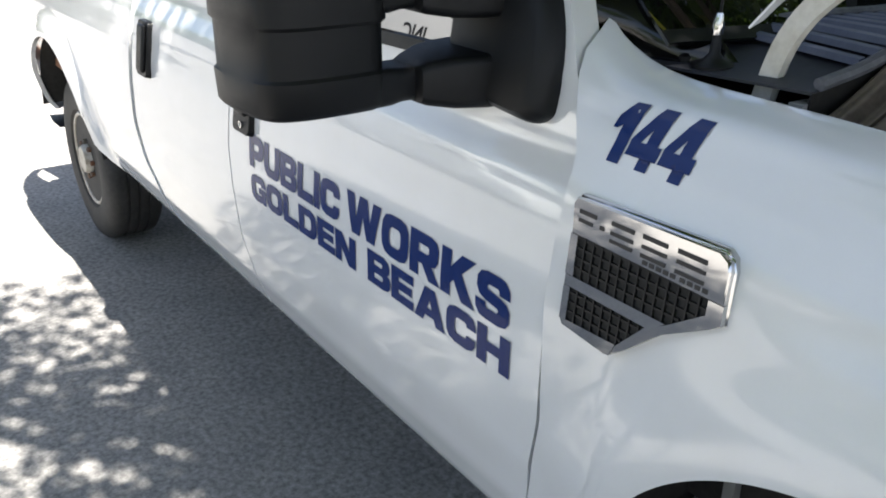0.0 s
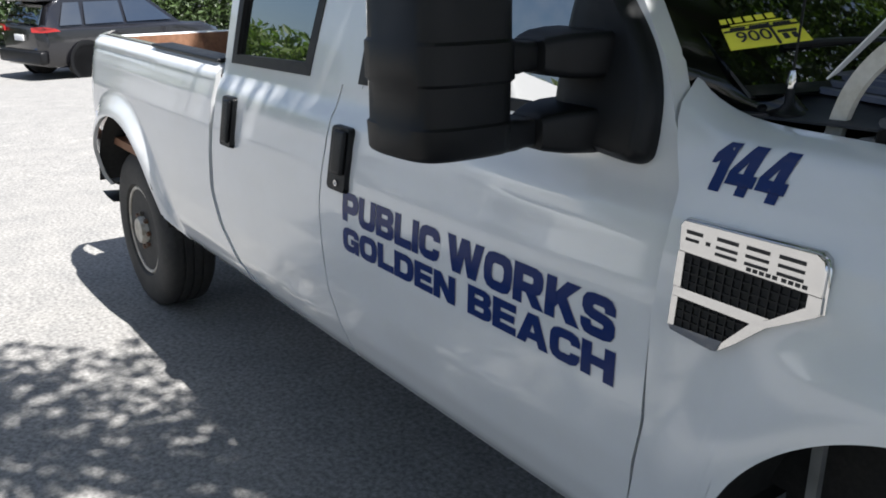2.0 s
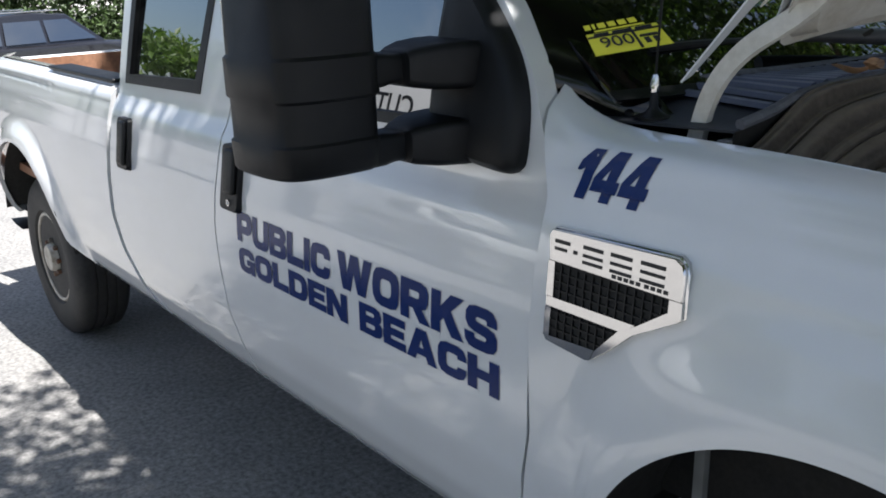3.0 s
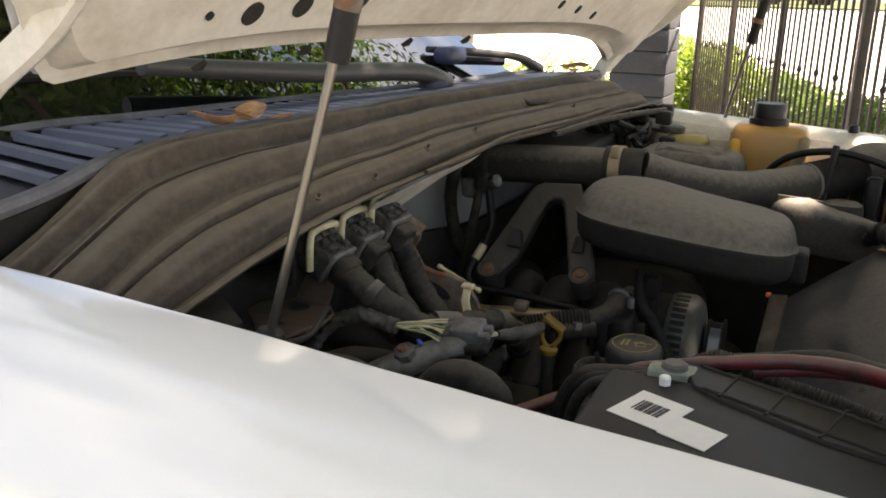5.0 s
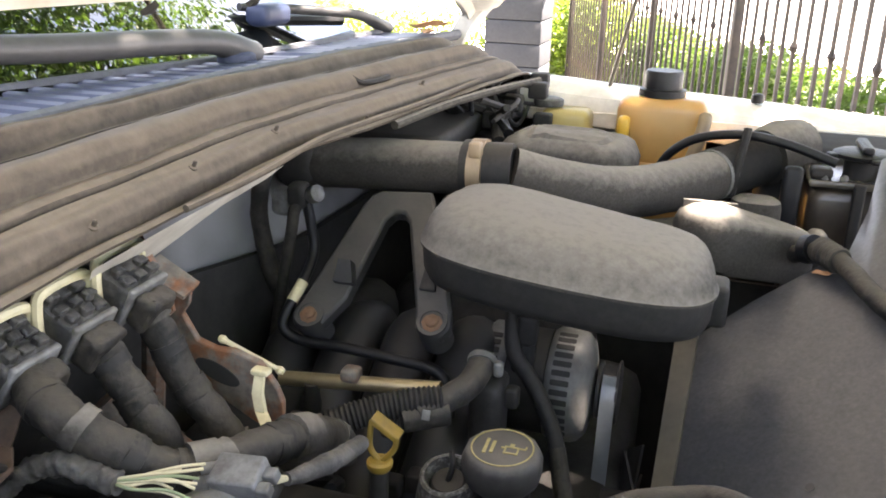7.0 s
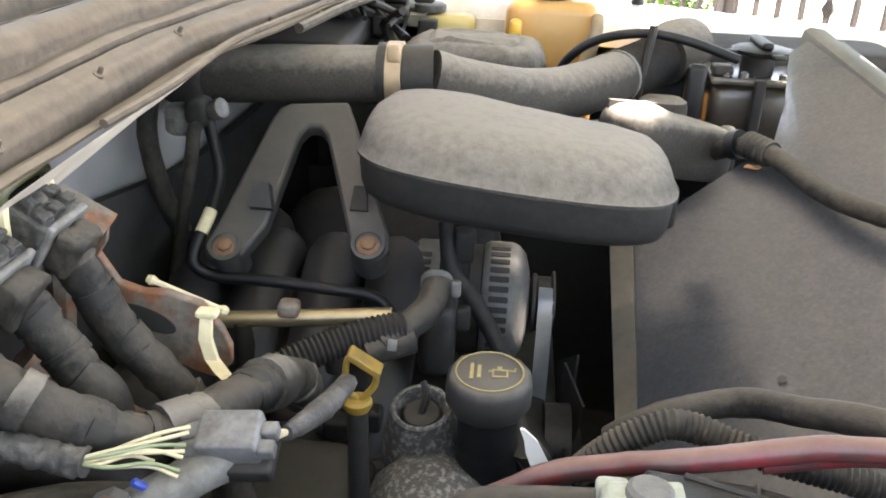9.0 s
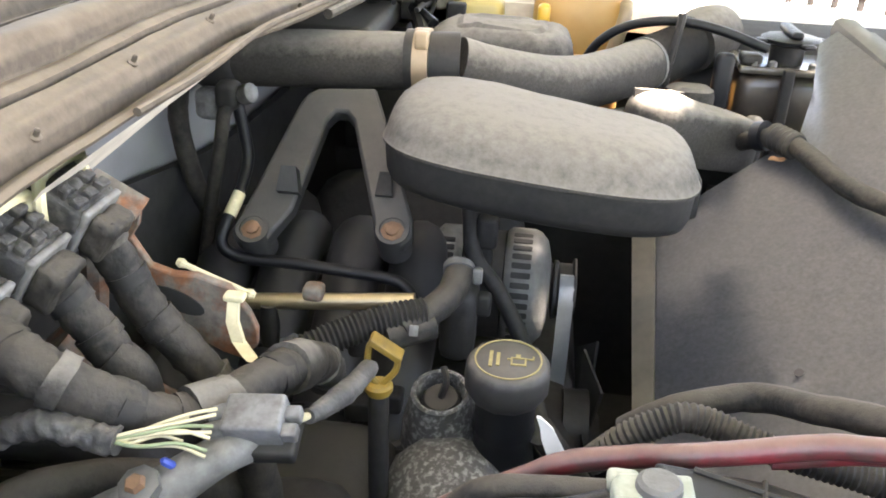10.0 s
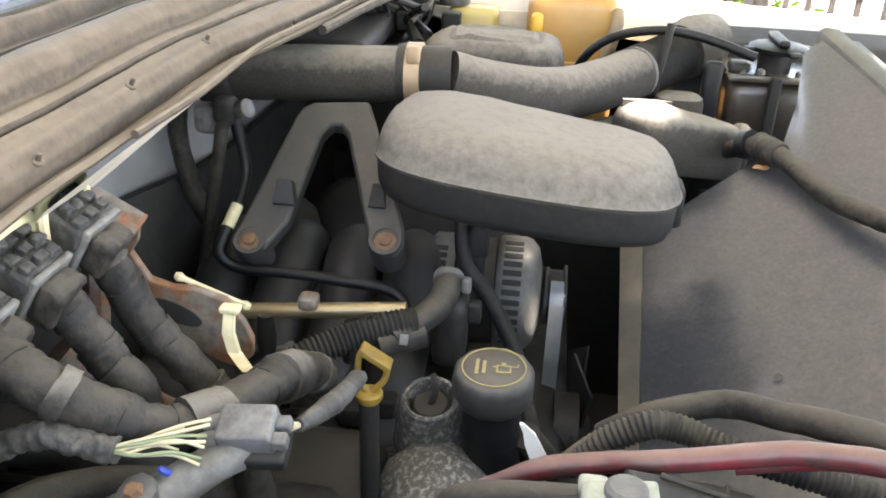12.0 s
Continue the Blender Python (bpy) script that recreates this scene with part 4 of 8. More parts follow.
def glyph_mesh(loops, grow):
    """A filled flat outline with holes, its edge pushed out by grow."""
    cu = bpy.data.curves.new("glyph", "CURVE")
    cu.dimensions, cu.fill_mode, cu.offset = "2D", "BOTH", grow
    for loop in loops:
        sp = cu.splines.new("POLY")
        sp.points.add(len(loop) - 1)
        for p, (x, y) in zip(sp.points, loop):
            p.co = (x, y, 0, 1)
        sp.use_cyclic_u = True
    ob = bpy.data.objects.new("glyph", cu)
    scene.collection.objects.link(ob)
    me = bpy.data.meshes.new_from_object(ob.evaluated_get(bpy.context.evaluated_depsgraph_get()))
    bpy.data.objects.remove(ob)
    bpy.data.curves.remove(cu)
    return me


def lettering(body, x0, x1, z0, z1, surf, par, name="letter", slant=0.0, gap=0.085, edge=0.028):
    """A word of vinyl letters laid on a body panel between x0 and x1, from z0 to z1, each with a thin grey edge."""
    wide = [max(p[0] for p in GLYPH[c][0]) for c in body]
    k = (x1 - x0) / (sum(wide) + gap * (len(body) - 1))
    at = x0
    for c, w in zip(body, wide):
        for nm, grow, material, lift in ((name + "_edge", edge, GREY_VINYL, 0.0010), (name, 0.016, BLUE, 0.0016)):
            me = glyph_mesh(GLYPH[c], grow)
            bm = bmesh.new()
            bm.from_mesh(me)
            bpy.data.meshes.remove(me)
            bmesh.ops.remove_doubles(bm, verts=bm.verts, dist=1e-5)
            bmesh.ops.triangulate(bm, faces=bm.faces)
            for _ in range(3):
                bmesh.ops.subdivide_edges(bm, edges=[e for e in bm.edges if e.calc_length() > 0.14], cuts=1)
                bmesh.ops.triangulate(bm, faces=bm.faces)
            for v in bm.verts:
                x, z = at + k * (v.co.x + slant * v.co.y), z0 + (z1 - z0) * v.co.y
                v.co = Vector((x, surf(x, z) - lift, z))
            tpart(nm, bm, material, "blue vinyl " + name if nm == name else "", par, smooth=False)
        at += k * (w + gap)


lettering("PUBLIC", -1.142, -0.683, 1.0, 1.079, door_y, front_door)
lettering("WORKS", -0.650, -0.119, 0.999, 1.082, door_y, front_door)
lettering("GOLDEN", -1.142, -0.617, 0.914, 0.980, door_y, front_door)
lettering("BEACH", -0.566, -0.112, 0.915, 0.983, door_y, front_door)
lettering("144", 0.020, 0.164, 1.328, 1.399, fender_y, fender, "figure", 0.08, 0.10, 0.022)


# ---- fender vent badge ----
def on_fender(x, z, out):
    return Vector((x, interp([(1.07, -0.014), (1.28, 0.006)], z) - out, z))


BADGE = [(0.012, 1.268), (0.020, 1.279), (0.262, 1.285), (0.275, 1.277), (0.281, 1.262), (0.283, 1.196), (0.272, 1.188), (0.20, 1.149), (0.150, 1.104), (0.122, 1.082), (0.112, 1.079), (0.024, 1.087), (0.017, 1.096)]


def badge_piece(o, out0, out1):
    n = len(o)
    cx, cz = sum(p[0] for p in o) / n, sum(p[1] for p in o) / n
    sh = lambda p, d: (p[0] + (cx - p[0]) * d, p[1] + (cz - p[1]) * d)
    return [[on_fender(*p, out0) for p in o], [on_fender(*p, out1 - 0.003) for p in o], [on_fender(*sh(p, 0.02), out1) for p in o]]


badge = tpart("vent_badge", loft(badge_piece(BADGE, -0.01, 0.004)), CHROME, "chrome fender vent badge with black mesh", fender)
FR = [[(0.014, 1.268), (0.020, 1.277), (0.262, 1.283), (0.275, 1.275), (0.279, 1.262), (0.279, 1.222), (0.018, 1.226)],
      [(0.018, 1.226), (0.032, 1.226), (0.034, 1.165), (0.018, 1.165)],
      [(0.257, 1.222), (0.280, 1.222), (0.281, 1.197), (0.257, 1.199)],
      [(0.018, 1.165), (0.205, 1.166), (0.178, 1.148), (0.018, 1.149)],
      [(0.205, 1.166), (0.257, 1.202), (0.281, 1.198), (0.270, 1.189), (0.20, 1.150), (0.150, 1.106), (0.122, 1.084), (0.128, 1.100), (0.172, 1.148)],
      [(0.019, 1.149), (0.032, 1.149), (0.032, 1.098), (0.019, 1.096)],
      [(0.019, 1.098), (0.130, 1.103), (0.122, 1.083), (0.112, 1.081), (0.025, 1.089)]]
for o in FR:
    tpart("chrome_bar", loft(badge_piece(o, 0.002, 0.011)), CHROME, "", badge)
for o in ([(0.032, 1.226), (0.257, 1.222), (0.257, 1.202), (0.205, 1.166), (0.034, 1.165)], [(0.032, 1.149), (0.172, 1.148), (0.130, 1.103), (0.032, 1.098)]):
    tpart("mesh_backing", loft([[on_fender(*p, 0.003) for p in o], [on_fender(*p, 0.0052) for p in o]]), DARK, "", badge)
    z_lo, z_hi = min(p[1] for p in o), max(p[1] for p in o)

    def span(z):
        hits = []
        for (a, b), (c, d) in zip(o, o[1:] + o[:1]):
            if (b - z) * (d - z) < 0:
                hits.append(a + (c - a) * (z - b) / (d - b))
        return (min(hits), max(hits)) if len(hits) >= 2 else None

    def rise(x):
        hits = []
        for (a, b), (c, d) in zip(o, o[1:] + o[:1]):
            if (a - x) * (c - x) < 0:
                hits.append(b + (d - b) * (x - a) / (c - a))
        return (min(hits), max(hits)) if len(hits) >= 2 else None
    z = z_lo + 0.011
    while z < z_hi - 0.003:
        s = span(z)
        if s:
            tpart("mesh_bar", loft([[on_fender(x, zz, 0.004), on_fender(x, zz + 0.0035, 0.004), on_fender(x, zz + 0.0035, 0.0085), on_fender(x, zz, 0.0085)] for x, zz in ((s[0], z), (s[1], z))]), BLACK_PLASTIC, "", badge)
        z += 0.0145
    x = 0.044
    while x < max(p[0] for p in o) - 0.006:
        s = rise(x)
        if s:
            tpart("mesh_bar", loft([[on_fender(xx, zz, 0.004), on_fender(xx + 0.003, zz, 0.004), on_fender(xx + 0.003, zz, 0.0095), on_fender(xx, zz, 0.0095)] for xx, zz in ((x, s[0]), (x, s[1]))]), BLACK_PLASTIC, "", badge)
        x += 0.0165
# the model name stands as plain dark bars
for x0, x1, z0, z1 in ((0.030, 0.062, 1.258, 1.264), (0.030, 0.056, 1.246, 1.251), (0.070, 0.078, 1.247, 1.253), (0.090, 0.130, 1.260, 1.266), (0.090, 0.130, 1.247, 1.252), (0.090, 0.130, 1.236, 1.241),
                       (0.145, 0.186, 1.261, 1.267), (0.145, 0.186, 1.248, 1.253), (0.145, 0.186, 1.236, 1.241), (0.202, 0.246, 1.262, 1.268), (0.202, 0.246, 1.249, 1.254), (0.202, 0.246, 1.236, 1.241)):
    tpart("name_bar", loft([[on_fender(*p, 0.010) for p in ((x0, z0), (x1, z0), (x1, z1), (x0, z1))], [on_fender(*p, 0.0122) for p in ((x0, z0), (x1, z0), (x1, z1), (x0, z1))]]), INK, "", badge)
for k in range(9):
    x0 = 0.150 + 0.0115 * k + (0.004 if k > 4 else 0)
    tpart("name_bar", loft([[on_fender(x0 + a, 1.2275 + b, 0.010) for a, b in ((0, 0), (0.008, 0), (0.008, 0.006), (0, 0.006))], [on_fender(x0 + a, 1.2275 + b, 0.0118) for a, b in ((0, 0), (0.008, 0), (0.008, 0.006), (0, 0.006))]]), INK, "", badge)

# ---- tow mirror ----
HEAD = [(p.x, p.y) for p in spline([(x, y, 0) for x, y in ((-0.272, -0.138), (-0.270, -0.20), (-0.276, -0.270), (-0.300, -0.308), (-0.36, -0.322), (-0.445, -0.322), (-0.455, -0.30), (-0.455, -0.16), (-0.445, -0.128), (-0.36, -0.122), (-0.29, -0.122), (-0.272, -0.138))], 4)[:-1]]


def head_ring(z, grow):
    """The mirror head's plan at height z, larger by grow on every side."""
    return [Vector((-0.365 + (x + 0.365) * (1 + grow / 0.09), -0.23 + (y + 0.23) * (1 + grow / 0.105), z)) for x, y in HEAD]


mirror = tpart("tow_mirror", loft([head_ring(z, g) for z, g in ((1.350, -0.022), (1.352, -0.010), (1.356, -0.004), (1.362, 0.0), (1.408, 0.002), (1.413, -0.002), (1.480, -0.002), (1.486, 0.003), (1.550, 0.003), (1.556, -0.002), (1.70, -0.004), (1.74, -0.014), (1.755, -0.03))]), BLACK_PLASTIC, "large black telescoping tow mirror")
tpart("mirror_glass", rbox((-0.462, -0.315, 1.46), (-0.454, -0.140, 1.725), 0.003), mat("mirror_silver", (0.8, 0.8, 0.8), 0.02, 1.0), "mirror glass", mirror)
for z0, z1 in ((1.492, 1.550), (1.355, 1.411)):
    tpart("mirror_arm", loft([[Vector((-0.315 + a, y, 0.5 * (z0 + z1) + b)) for a, b in rounded(-w, -h, w, h, 0.012)] for y, w, h in ((-0.16, 0.042, 0.030), (-0.115, 0.042, 0.029), (-0.095, 0.040, 0.026), (-0.06, 0.040, 0.026))]), BLACK_PLASTIC, "", mirror)
    tpart("arm_sleeve", loft([[Vector((-0.305 + a, y, 0.5 * (z0 + z1) + b)) for a, b in rounded(-w, -h, w, h, 0.014)] for y, w, h in ((-0.074, 0.030, 0.022), (-0.070, 0.046, 0.029), (-0.058, 0.050, 0.034), (-0.02, 0.068, 0.040), (0.03, 0.085, 0.042), (0.075, 0.09, 0.042))]), BLACK_PLASTIC, "", mirror)
SAIL = [(p.x, p.z) for p in spline([(x, 0, z) for x, z in [(-0.36, 1.352), (-0.24, 1.341), (-0.145, 1.334), (-0.120, 1.342), (-0.110, 1.365), (-0.114, 1.45), (-0.146, 1.53), (-0.215, 1.61), (-0.30, 1.685), (-0.34, 1.70), (-0.36, 1.55), (-0.36, 1.352)]], 4)[:-1]]
tpart("mirror_sail", loft([[Vector((-0.23 + (x + 0.23) * sx, door_y(x, z) - out, 1.48 + (z - 1.48) * sz)) for x, z in SAIL] for out, sx, sz in ((-0.02, 1.0, 1.0), (0.012, 1.0, 1.0), (0.022, 0.985, 0.985), (0.034, 0.93, 0.94), (0.044, 0.80, 0.86))]), BLACK_PLASTIC, "black mirror sail at the window corner", mirror)
far_mirror = copy_thing(mirror, Matrix.Identity(4))
far_mirror.matrix_parent_inverse = Matrix.Translation((1.4, -YC, 0)) @ Matrix.Translation((0, 2 * YC, 0)) @ Matrix.Diagonal((1, -1, 1, 1))

# ---- wheels ----
def wheel(x, y_out, inward):
    c = Vector((x, y_out, 0.392))
    a = Vector((0, inward, 0))
    tyre_profile = [(0.225, 0.02), (0.235, 0.004), (0.28, -0.004), (0.33, -0.002), (0.365, 0.008), (0.386, 0.026), (0.392, 0.045), (0.392, 0.075), (0.383, 0.077), (0.383, 0.086), (0.392, 0.088), (0.392, 0.12), (0.383, 0.122), (0.383, 0.131), (0.392, 0.133), (0.392, 0.165), (0.383, 0.167), (0.383, 0.176), (0.392, 0.178), (0.392, 0.205), (0.386, 0.224), (0.36, 0.245), (0.30, 0.252), (0.225, 0.235)]
    w = tpart("wheel", lathe([(0.226, 0.022), (0.218, 0.012), (0.208, 0.014), (0.200, 0.040), (0.165, 0.056), (0.150, 0.048), (0.10, 0.020), (0.072, 0.022), (0.068, 0.0), (0.060, -0.012), (0.0, -0.013), ], c, a, 40), STEEL_WHEEL, "pale painted steel wheel")
    bm = lathe(tyre_profile, c, a, 64)
    tpart("tyre", bm, RUBBER, "worn black tyre", w)
    for k in range(8):
        t = 2 * math.pi * k / 8
        d = Vector((math.cos(t), 0, math.sin(t)))
        tpart("wheel_bolt", lathe([(0.012, 0.0), (0.012, -0.018), (0.006, -0.022)], c + 0.085 * d + a * 0.022, a, 6), RUST, "", w)
        tpart("wheel_hole", loft([[c + (0.138 + 0.018 * math.cos(s)) * d + a * (0.0375 + 0.5 * (0.018 * math.cos(s)) - 0.006 * f) + Vector((-d.z, 0, d.x)) * 0.021 * math.sin(s) for s in [2 * math.pi * q / 12 for q in range(12)]] for f in (0, 1)]), DARK, "", w)
    return w


for x in (-3.37, 0.56):
    wheel(x, 0.075, 1)
    wheel(x, 2 * YC - 0.075, -1)
tpart("rear_axle", tube([(-3.37, 0.3, 0.392), (-3.37, 1.66, 0.392)], 0.06, 12, 2), DARK)
tpart("front_axle", tube([(0.56, 0.3, 0.392), (0.56, 1.66, 0.392)], 0.05, 12, 2), DARK)
for x0, arch in ((0.56, FRONT_ARCH), (-3.37, REAR_ARCH)):
    for s in (0, 1):
        def liner(u, v, arch=arch, s=s):
            t = math.pi * (0.07 + 0.86 * u)
            y = 0.01 + 0.33 * v
            return Vector((arch[0] + (arch[2] + 0.012) * math.cos(t), y if s == 0 else 2 * YC - y, arch[1] + (arch[2] + 0.012) * math.sin(t)))
        tpart("wheel_arch_liner", shell(liner, 24, 3, 0.006, (0, 0, 0.4)), DARK)
# dark panels added behind the wheels so the arches stay black
for x0, x1 in ((0.06, 1.06), (-3.82, -2.68)):
    for y in (0.355, 2 * YC - 0.365):
        tpart("arch_back", box((x0, y, 0.42), (x1, y + 0.01, 1.10)), DARK, "dark panel added to close the wheel arch")
for y in (0.55, 1.33):
    tpart("frame_rail", box((-3.85, y, 0.50), (1.45, y + 0.08, 0.66)), DARK, "black chassis rail")
tpart("bumper", rbox((-4.02, 0.12, 0.50), (-3.90, 2 * YC - 0.12, 0.66), 0.03), BLACK_PLASTIC, "black rear step bumper")
tpart("bumper_end", prism([(-3.80, 0.07, 0.445), (-3.84, 0.05, 0.47), (-3.96, 0.06, 0.475), (-3.97, 0.10, 0.455)], (0, 0.12, -0.01)), BLACK_PLASTIC)
tpart("rocker", rbox((-1.98, 0.24, 0.46), (-0.06, 0.40, 0.56), 0.03), DARK)
tpart("rocker", rbox((-1.98, 2 * YC - 0.30, 0.44), (-0.06, 2 * YC - 0.10, 0.545), 0.03), DARK)

# ---- cargo bed ----
tpart("bed_floor", box((-3.88, 0.08, 0.78), (-2.16, 2 * YC - 0.08, 0.82)), BED_RUST)
for s in (0, 1):
    y0, y1 = (0.075, 0.16) if s == 0 else (2 * YC - 0.16, 2 * YC - 0.075)
    tpart("bed_rail", rbox((-3.72, y0, 1.285), (-2.15, y1, 1.330), 0.012), PAINT)
    tpart("bed_liner", box((-3.74, y0 + 0.06 if s == 0 else y0, 0.80), (-2.16, y1 if s == 0 else y1 - 0.06, 1.283)), BED_RUST)
    tpart("rail_cap", rbox((-2.88, y0 - 0.006, 1.331), (-2.15, y1 + 0.006, 1.346), 0.006), BLACK_PLASTIC, "dark plastic bed rail cap")
tpart("bed_front", box((-2.19, 0.13, 0.80), (-2.15, 2 * YC - 0.13, 1.32)), PAINT)
tailgate = tpart("tailgate", rbox((-3.935, 0.20, 0.72), (-3.895, 2 * YC - 0.20, 1.305), 0.012), PAINT, "white tailgate")
tpart("tailgate_liner", box((-3.893, 0.21, 0.82), (-3.885, 2 * YC - 0.21, 1.297)), BED_RUST, "rust brown inner face of the tailgate", tailgate)

# ---- bonnet, propped open ----
HS, HC = math.sin(radians(50)), math.cos(radians(50))


def hood_point(y, s, lift=0.0):
    """On the raised bonnet: s metres up its slope from the hinge line; lift is away from its underside."""
    return Vector((0.165 + 0.135 * (y - 0.125) + HC * s - HS * lift, y, 1.450 + HS * s + HC * lift))


def rear_edge(y):
    t = max(0.0, min(1.0, (0.29 - y) / 0.12)) * max(0.0, min(1.0, (y - 0.135) / 0.02))
    return 0.140 * max(0.0, 1 - abs((y - 0.93) / 0.86) ** 4) + 0.012 + 0.16 * t * t * (3 - 2 * t)


hood = tpart("hood", shell(lambda u, v: hood_point(0.125 + 1.70 * u, rear_edge(0.125 + 1.70 * u) * (1 - v) + 1.22 * v, 0.045 + 0.03 * math.sin(math.pi * u)), 136, 14, 0.004, (0.5, 0, -0.5)), PAINT, "white bonnet propped open")


def inner(u, v):
    y = 0.150 + 1.65 * u
    e = rear_edge(y)
    s = e + 0.004 + (1.19 - e) * v
    d = s - e
    side = min(u, 1 - u) * 1.65
    dip = 0.028 * min(1, max(0, (d - 0.025) / 0.03)) * min(1, max(0, (side - 0.03) / 0.05))
    well = 0.03 * min(1, max(0, (d - 0.16) / 0.05)) * min(1, max(0, (side - 0.16) / 0.05))
    return hood_point(y, s, 0.034 - dip + well)


liner_ob = tpart("inner_panel", shell(inner, 110, 60, 0.003, (-0.6, 0, 0.6)), PAINT_IN, "dusty cream inner panel with round holes", hood)
for y, d, r, flat in ((0.385, 0.093, 0.006, 1), (0.441, 0.088, 0.017, 1), (0.509, 0.092, 0.017, 1), (0.602, 0.097, 0.017, 1), (0.809, 0.135, 0.017, 1), (0.933, 0.138, 0.017, 1), (1.14, 0.095, 0.010, 0.8), (1.222, 0.086, 0.010, 0.8), (1.308, 0.076, 0.010, 0.8)):
    s0 = rear_edge(y) + d
    r *= 0.70
    ring = [hood_point(y + flat * r * math.cos(a), s0 + r * math.sin(a) * 1.25, 0.0035) for a in [2 * math.pi * k / 18 for k in range(18)]]
    tpart("panel_hole", loft([ring, [p + Vector((-HS, 0, HC)) * 0.006 for p in ring]]), DARK, "", liner_ob)
# small dark triangles along the rear lip
for y in (0.40, 0.55, 0.75, 0.90):
    tpart("panel_tab", prism([hood_point(y, rear_edge(y) + 0.022, 0.004), hood_point(y + 0.012, rear_edge(y) + 0.024, 0.004), hood_point(y + 0.012, rear_edge(y) + 0.034, 0.004)], (0.004, 0, -0.004)), DUSTY_DARK, "", liner_ob)


def hinge(y0, s):
    """A cranked white bonnet hinge arm."""
    line = [(0.12, y0, 1.34), (0.128, y0, 1.41), (0.150, y0 + 0.004 * s, 1.49), (0.20, y0 + 0.008 * s, 1.555), (0.30, y0 + 0.01 * s, 1.625), (0.42, y0 + 0.012 * s, 1.75)]
    pts = spline(line, 5)
    rings = []
    for i, p in enumerate(pts):
        t = (pts[min(i + 1, len(pts) - 1)] - pts[max(i - 1, 0)]).normalized()
        n = Vector((-t.z, 0, t.x))
        rings.append([p + n * a + Vector((0, b, 0)) for a, b in ((-0.014, -0.008), (0.014, -0.008), (0.017, 0.0), (0.014, 0.008), (-0.014, 0.008), (-0.017, 0.0))])
    return loft(rings)


tpart("hinge_arm", hinge(0.225, 1), PAINT_IN, "white cranked bonnet hinge", hood)
b = hinge(1.735, -1)
for v in b.verts:
    v.co.x += 0.22
tpart("hinge_arm", b, PAINT_IN, "white cranked bonnet hinge", hood)
for rod, body in ((((0.487, 0.262, 1.345), (0.541, 0.293, 1.603)), ((0.541, 0.293, 1.595), (0.64, 0.30, 2.0))), (((0.645, 1.78, 1.33), (0.70, 1.75, 1.575)), ((0.70, 1.75, 1.57), (0.80, 1.70, 2.0)))):
    st = tpart("gas_strut", tube(body, 0.0112, 14, 4), BLACK_PLASTIC, "black gas strut with a bare steel rod", hood)
    tpart("strut_rod", tube(rod, 0.0043, 12, 4), mat("strut_steel", (0.22, 0.205, 0.18), 0.35, 0.9, grain=0.2, scale=30), "", st)
    tpart("strut_end", lathe([(0.011, -0.02), (0.015, -0.012), (0.015, 0.012), (0.011, 0.02)], rod[0], (0.2, 0.1, 1), 12), BLACK_PLASTIC, "", st)
    tpart("strut_band", lathe([(0.0113, 0.0), (0.0116, 0.001), (0.0116, 0.010), (0.0113, 0.011)], Vector(body[0]).lerp(Vector(body[1]), 0.1), Vector(body[1]) - Vector(body[0]), 14), RUST, "", st)

# ---- cowl ----
COWL_F = [(0.15, 0.215), (0.45, 0.250), (0.60, 0.262), (0.94, 0.268), (1.27, 0.302), (1.75, 0.372)]
COWL_R = [(0.15, -0.11), (0.24, -0.08), (0.34, -0.03), (0.45, 0.02), (0.65, 0.055), (0.85, 0.082), (1.09, 0.13), (1.3, 0.16), (1.75, 0.20)]


def cowl_drop(y):
    """How far the cowl falls away towards the fender."""
    t = max(0.0, min(1.0, (0.42 - y) / 0.24))
    return 0.044 * t * t * (3 - 2 * t)


# panel in a darker copy of the slat plastic, for shade between slats
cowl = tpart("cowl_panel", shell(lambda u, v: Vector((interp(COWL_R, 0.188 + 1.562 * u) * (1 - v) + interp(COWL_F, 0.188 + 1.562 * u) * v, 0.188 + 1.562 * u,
                                                      1.468 + 0.012 * v - cowl_drop(0.188 + 1.562 * u))), 60, 6, 0.004, (0, 0, -1)), mat("shaded_cowl_plastic", (0.016, 0.019, 0.030), 0.6, grain=0.3, scale=90, stain=(0.03, 0.032, 0.04), stain_scale=8), "sun faded blue grey plastic cowl with slats, gaps darkened as shade")
tpart("cowl_skirt", shell(lambda u, v: Vector((interp(COWL_F, 0.19 + 0.30 * u) + 0.002 - 0.015 * v, 0.19 + 0.30 * u, 1.478 - cowl_drop(0.19 + 0.30 * u) - 0.11 * v)), 12, 3, 0.004, (-1, 0, 0)), DUSTY_DARK, "", cowl)
slat_me = None
for k in range(42):
    y = 0.33 + 0.034 * k
    a, c = Vector((interp(COWL_R, y) + 0.03, y, 1.4745 - cowl_drop(y))), Vector((interp(COWL_F, y - 0.045) - 0.010, y - 0.045, 1.4845 - cowl_drop(y - 0.045)))
    if y > 1.70 or 1.25 < y < 1.305:
        continue
    if slat_me is None:
        ob = tpart("slat", loft([[Vector((x, yy, z)) for yy, z in ((-0.009, 0), (0.009, 0), (0.005, 0.010), (-0.004, 0.008))] for x in (0.0, 1.0)]), BLUE_GREY, "", cowl)
        slat_me = ob.data
    else:
        ob = new("slat", slat_me)
        ob.parent = cowl
    d = c - a
    ob.matrix_basis = Matrix.Translation(a) @ Matrix.Rotation(math.atan2(d.y, d.x), 4, "Z") @ Matrix.Rotation(-math.asin(d.z / d.length), 4, "Y") @ Matrix.Diagonal((d.length, 1, 1, 1))
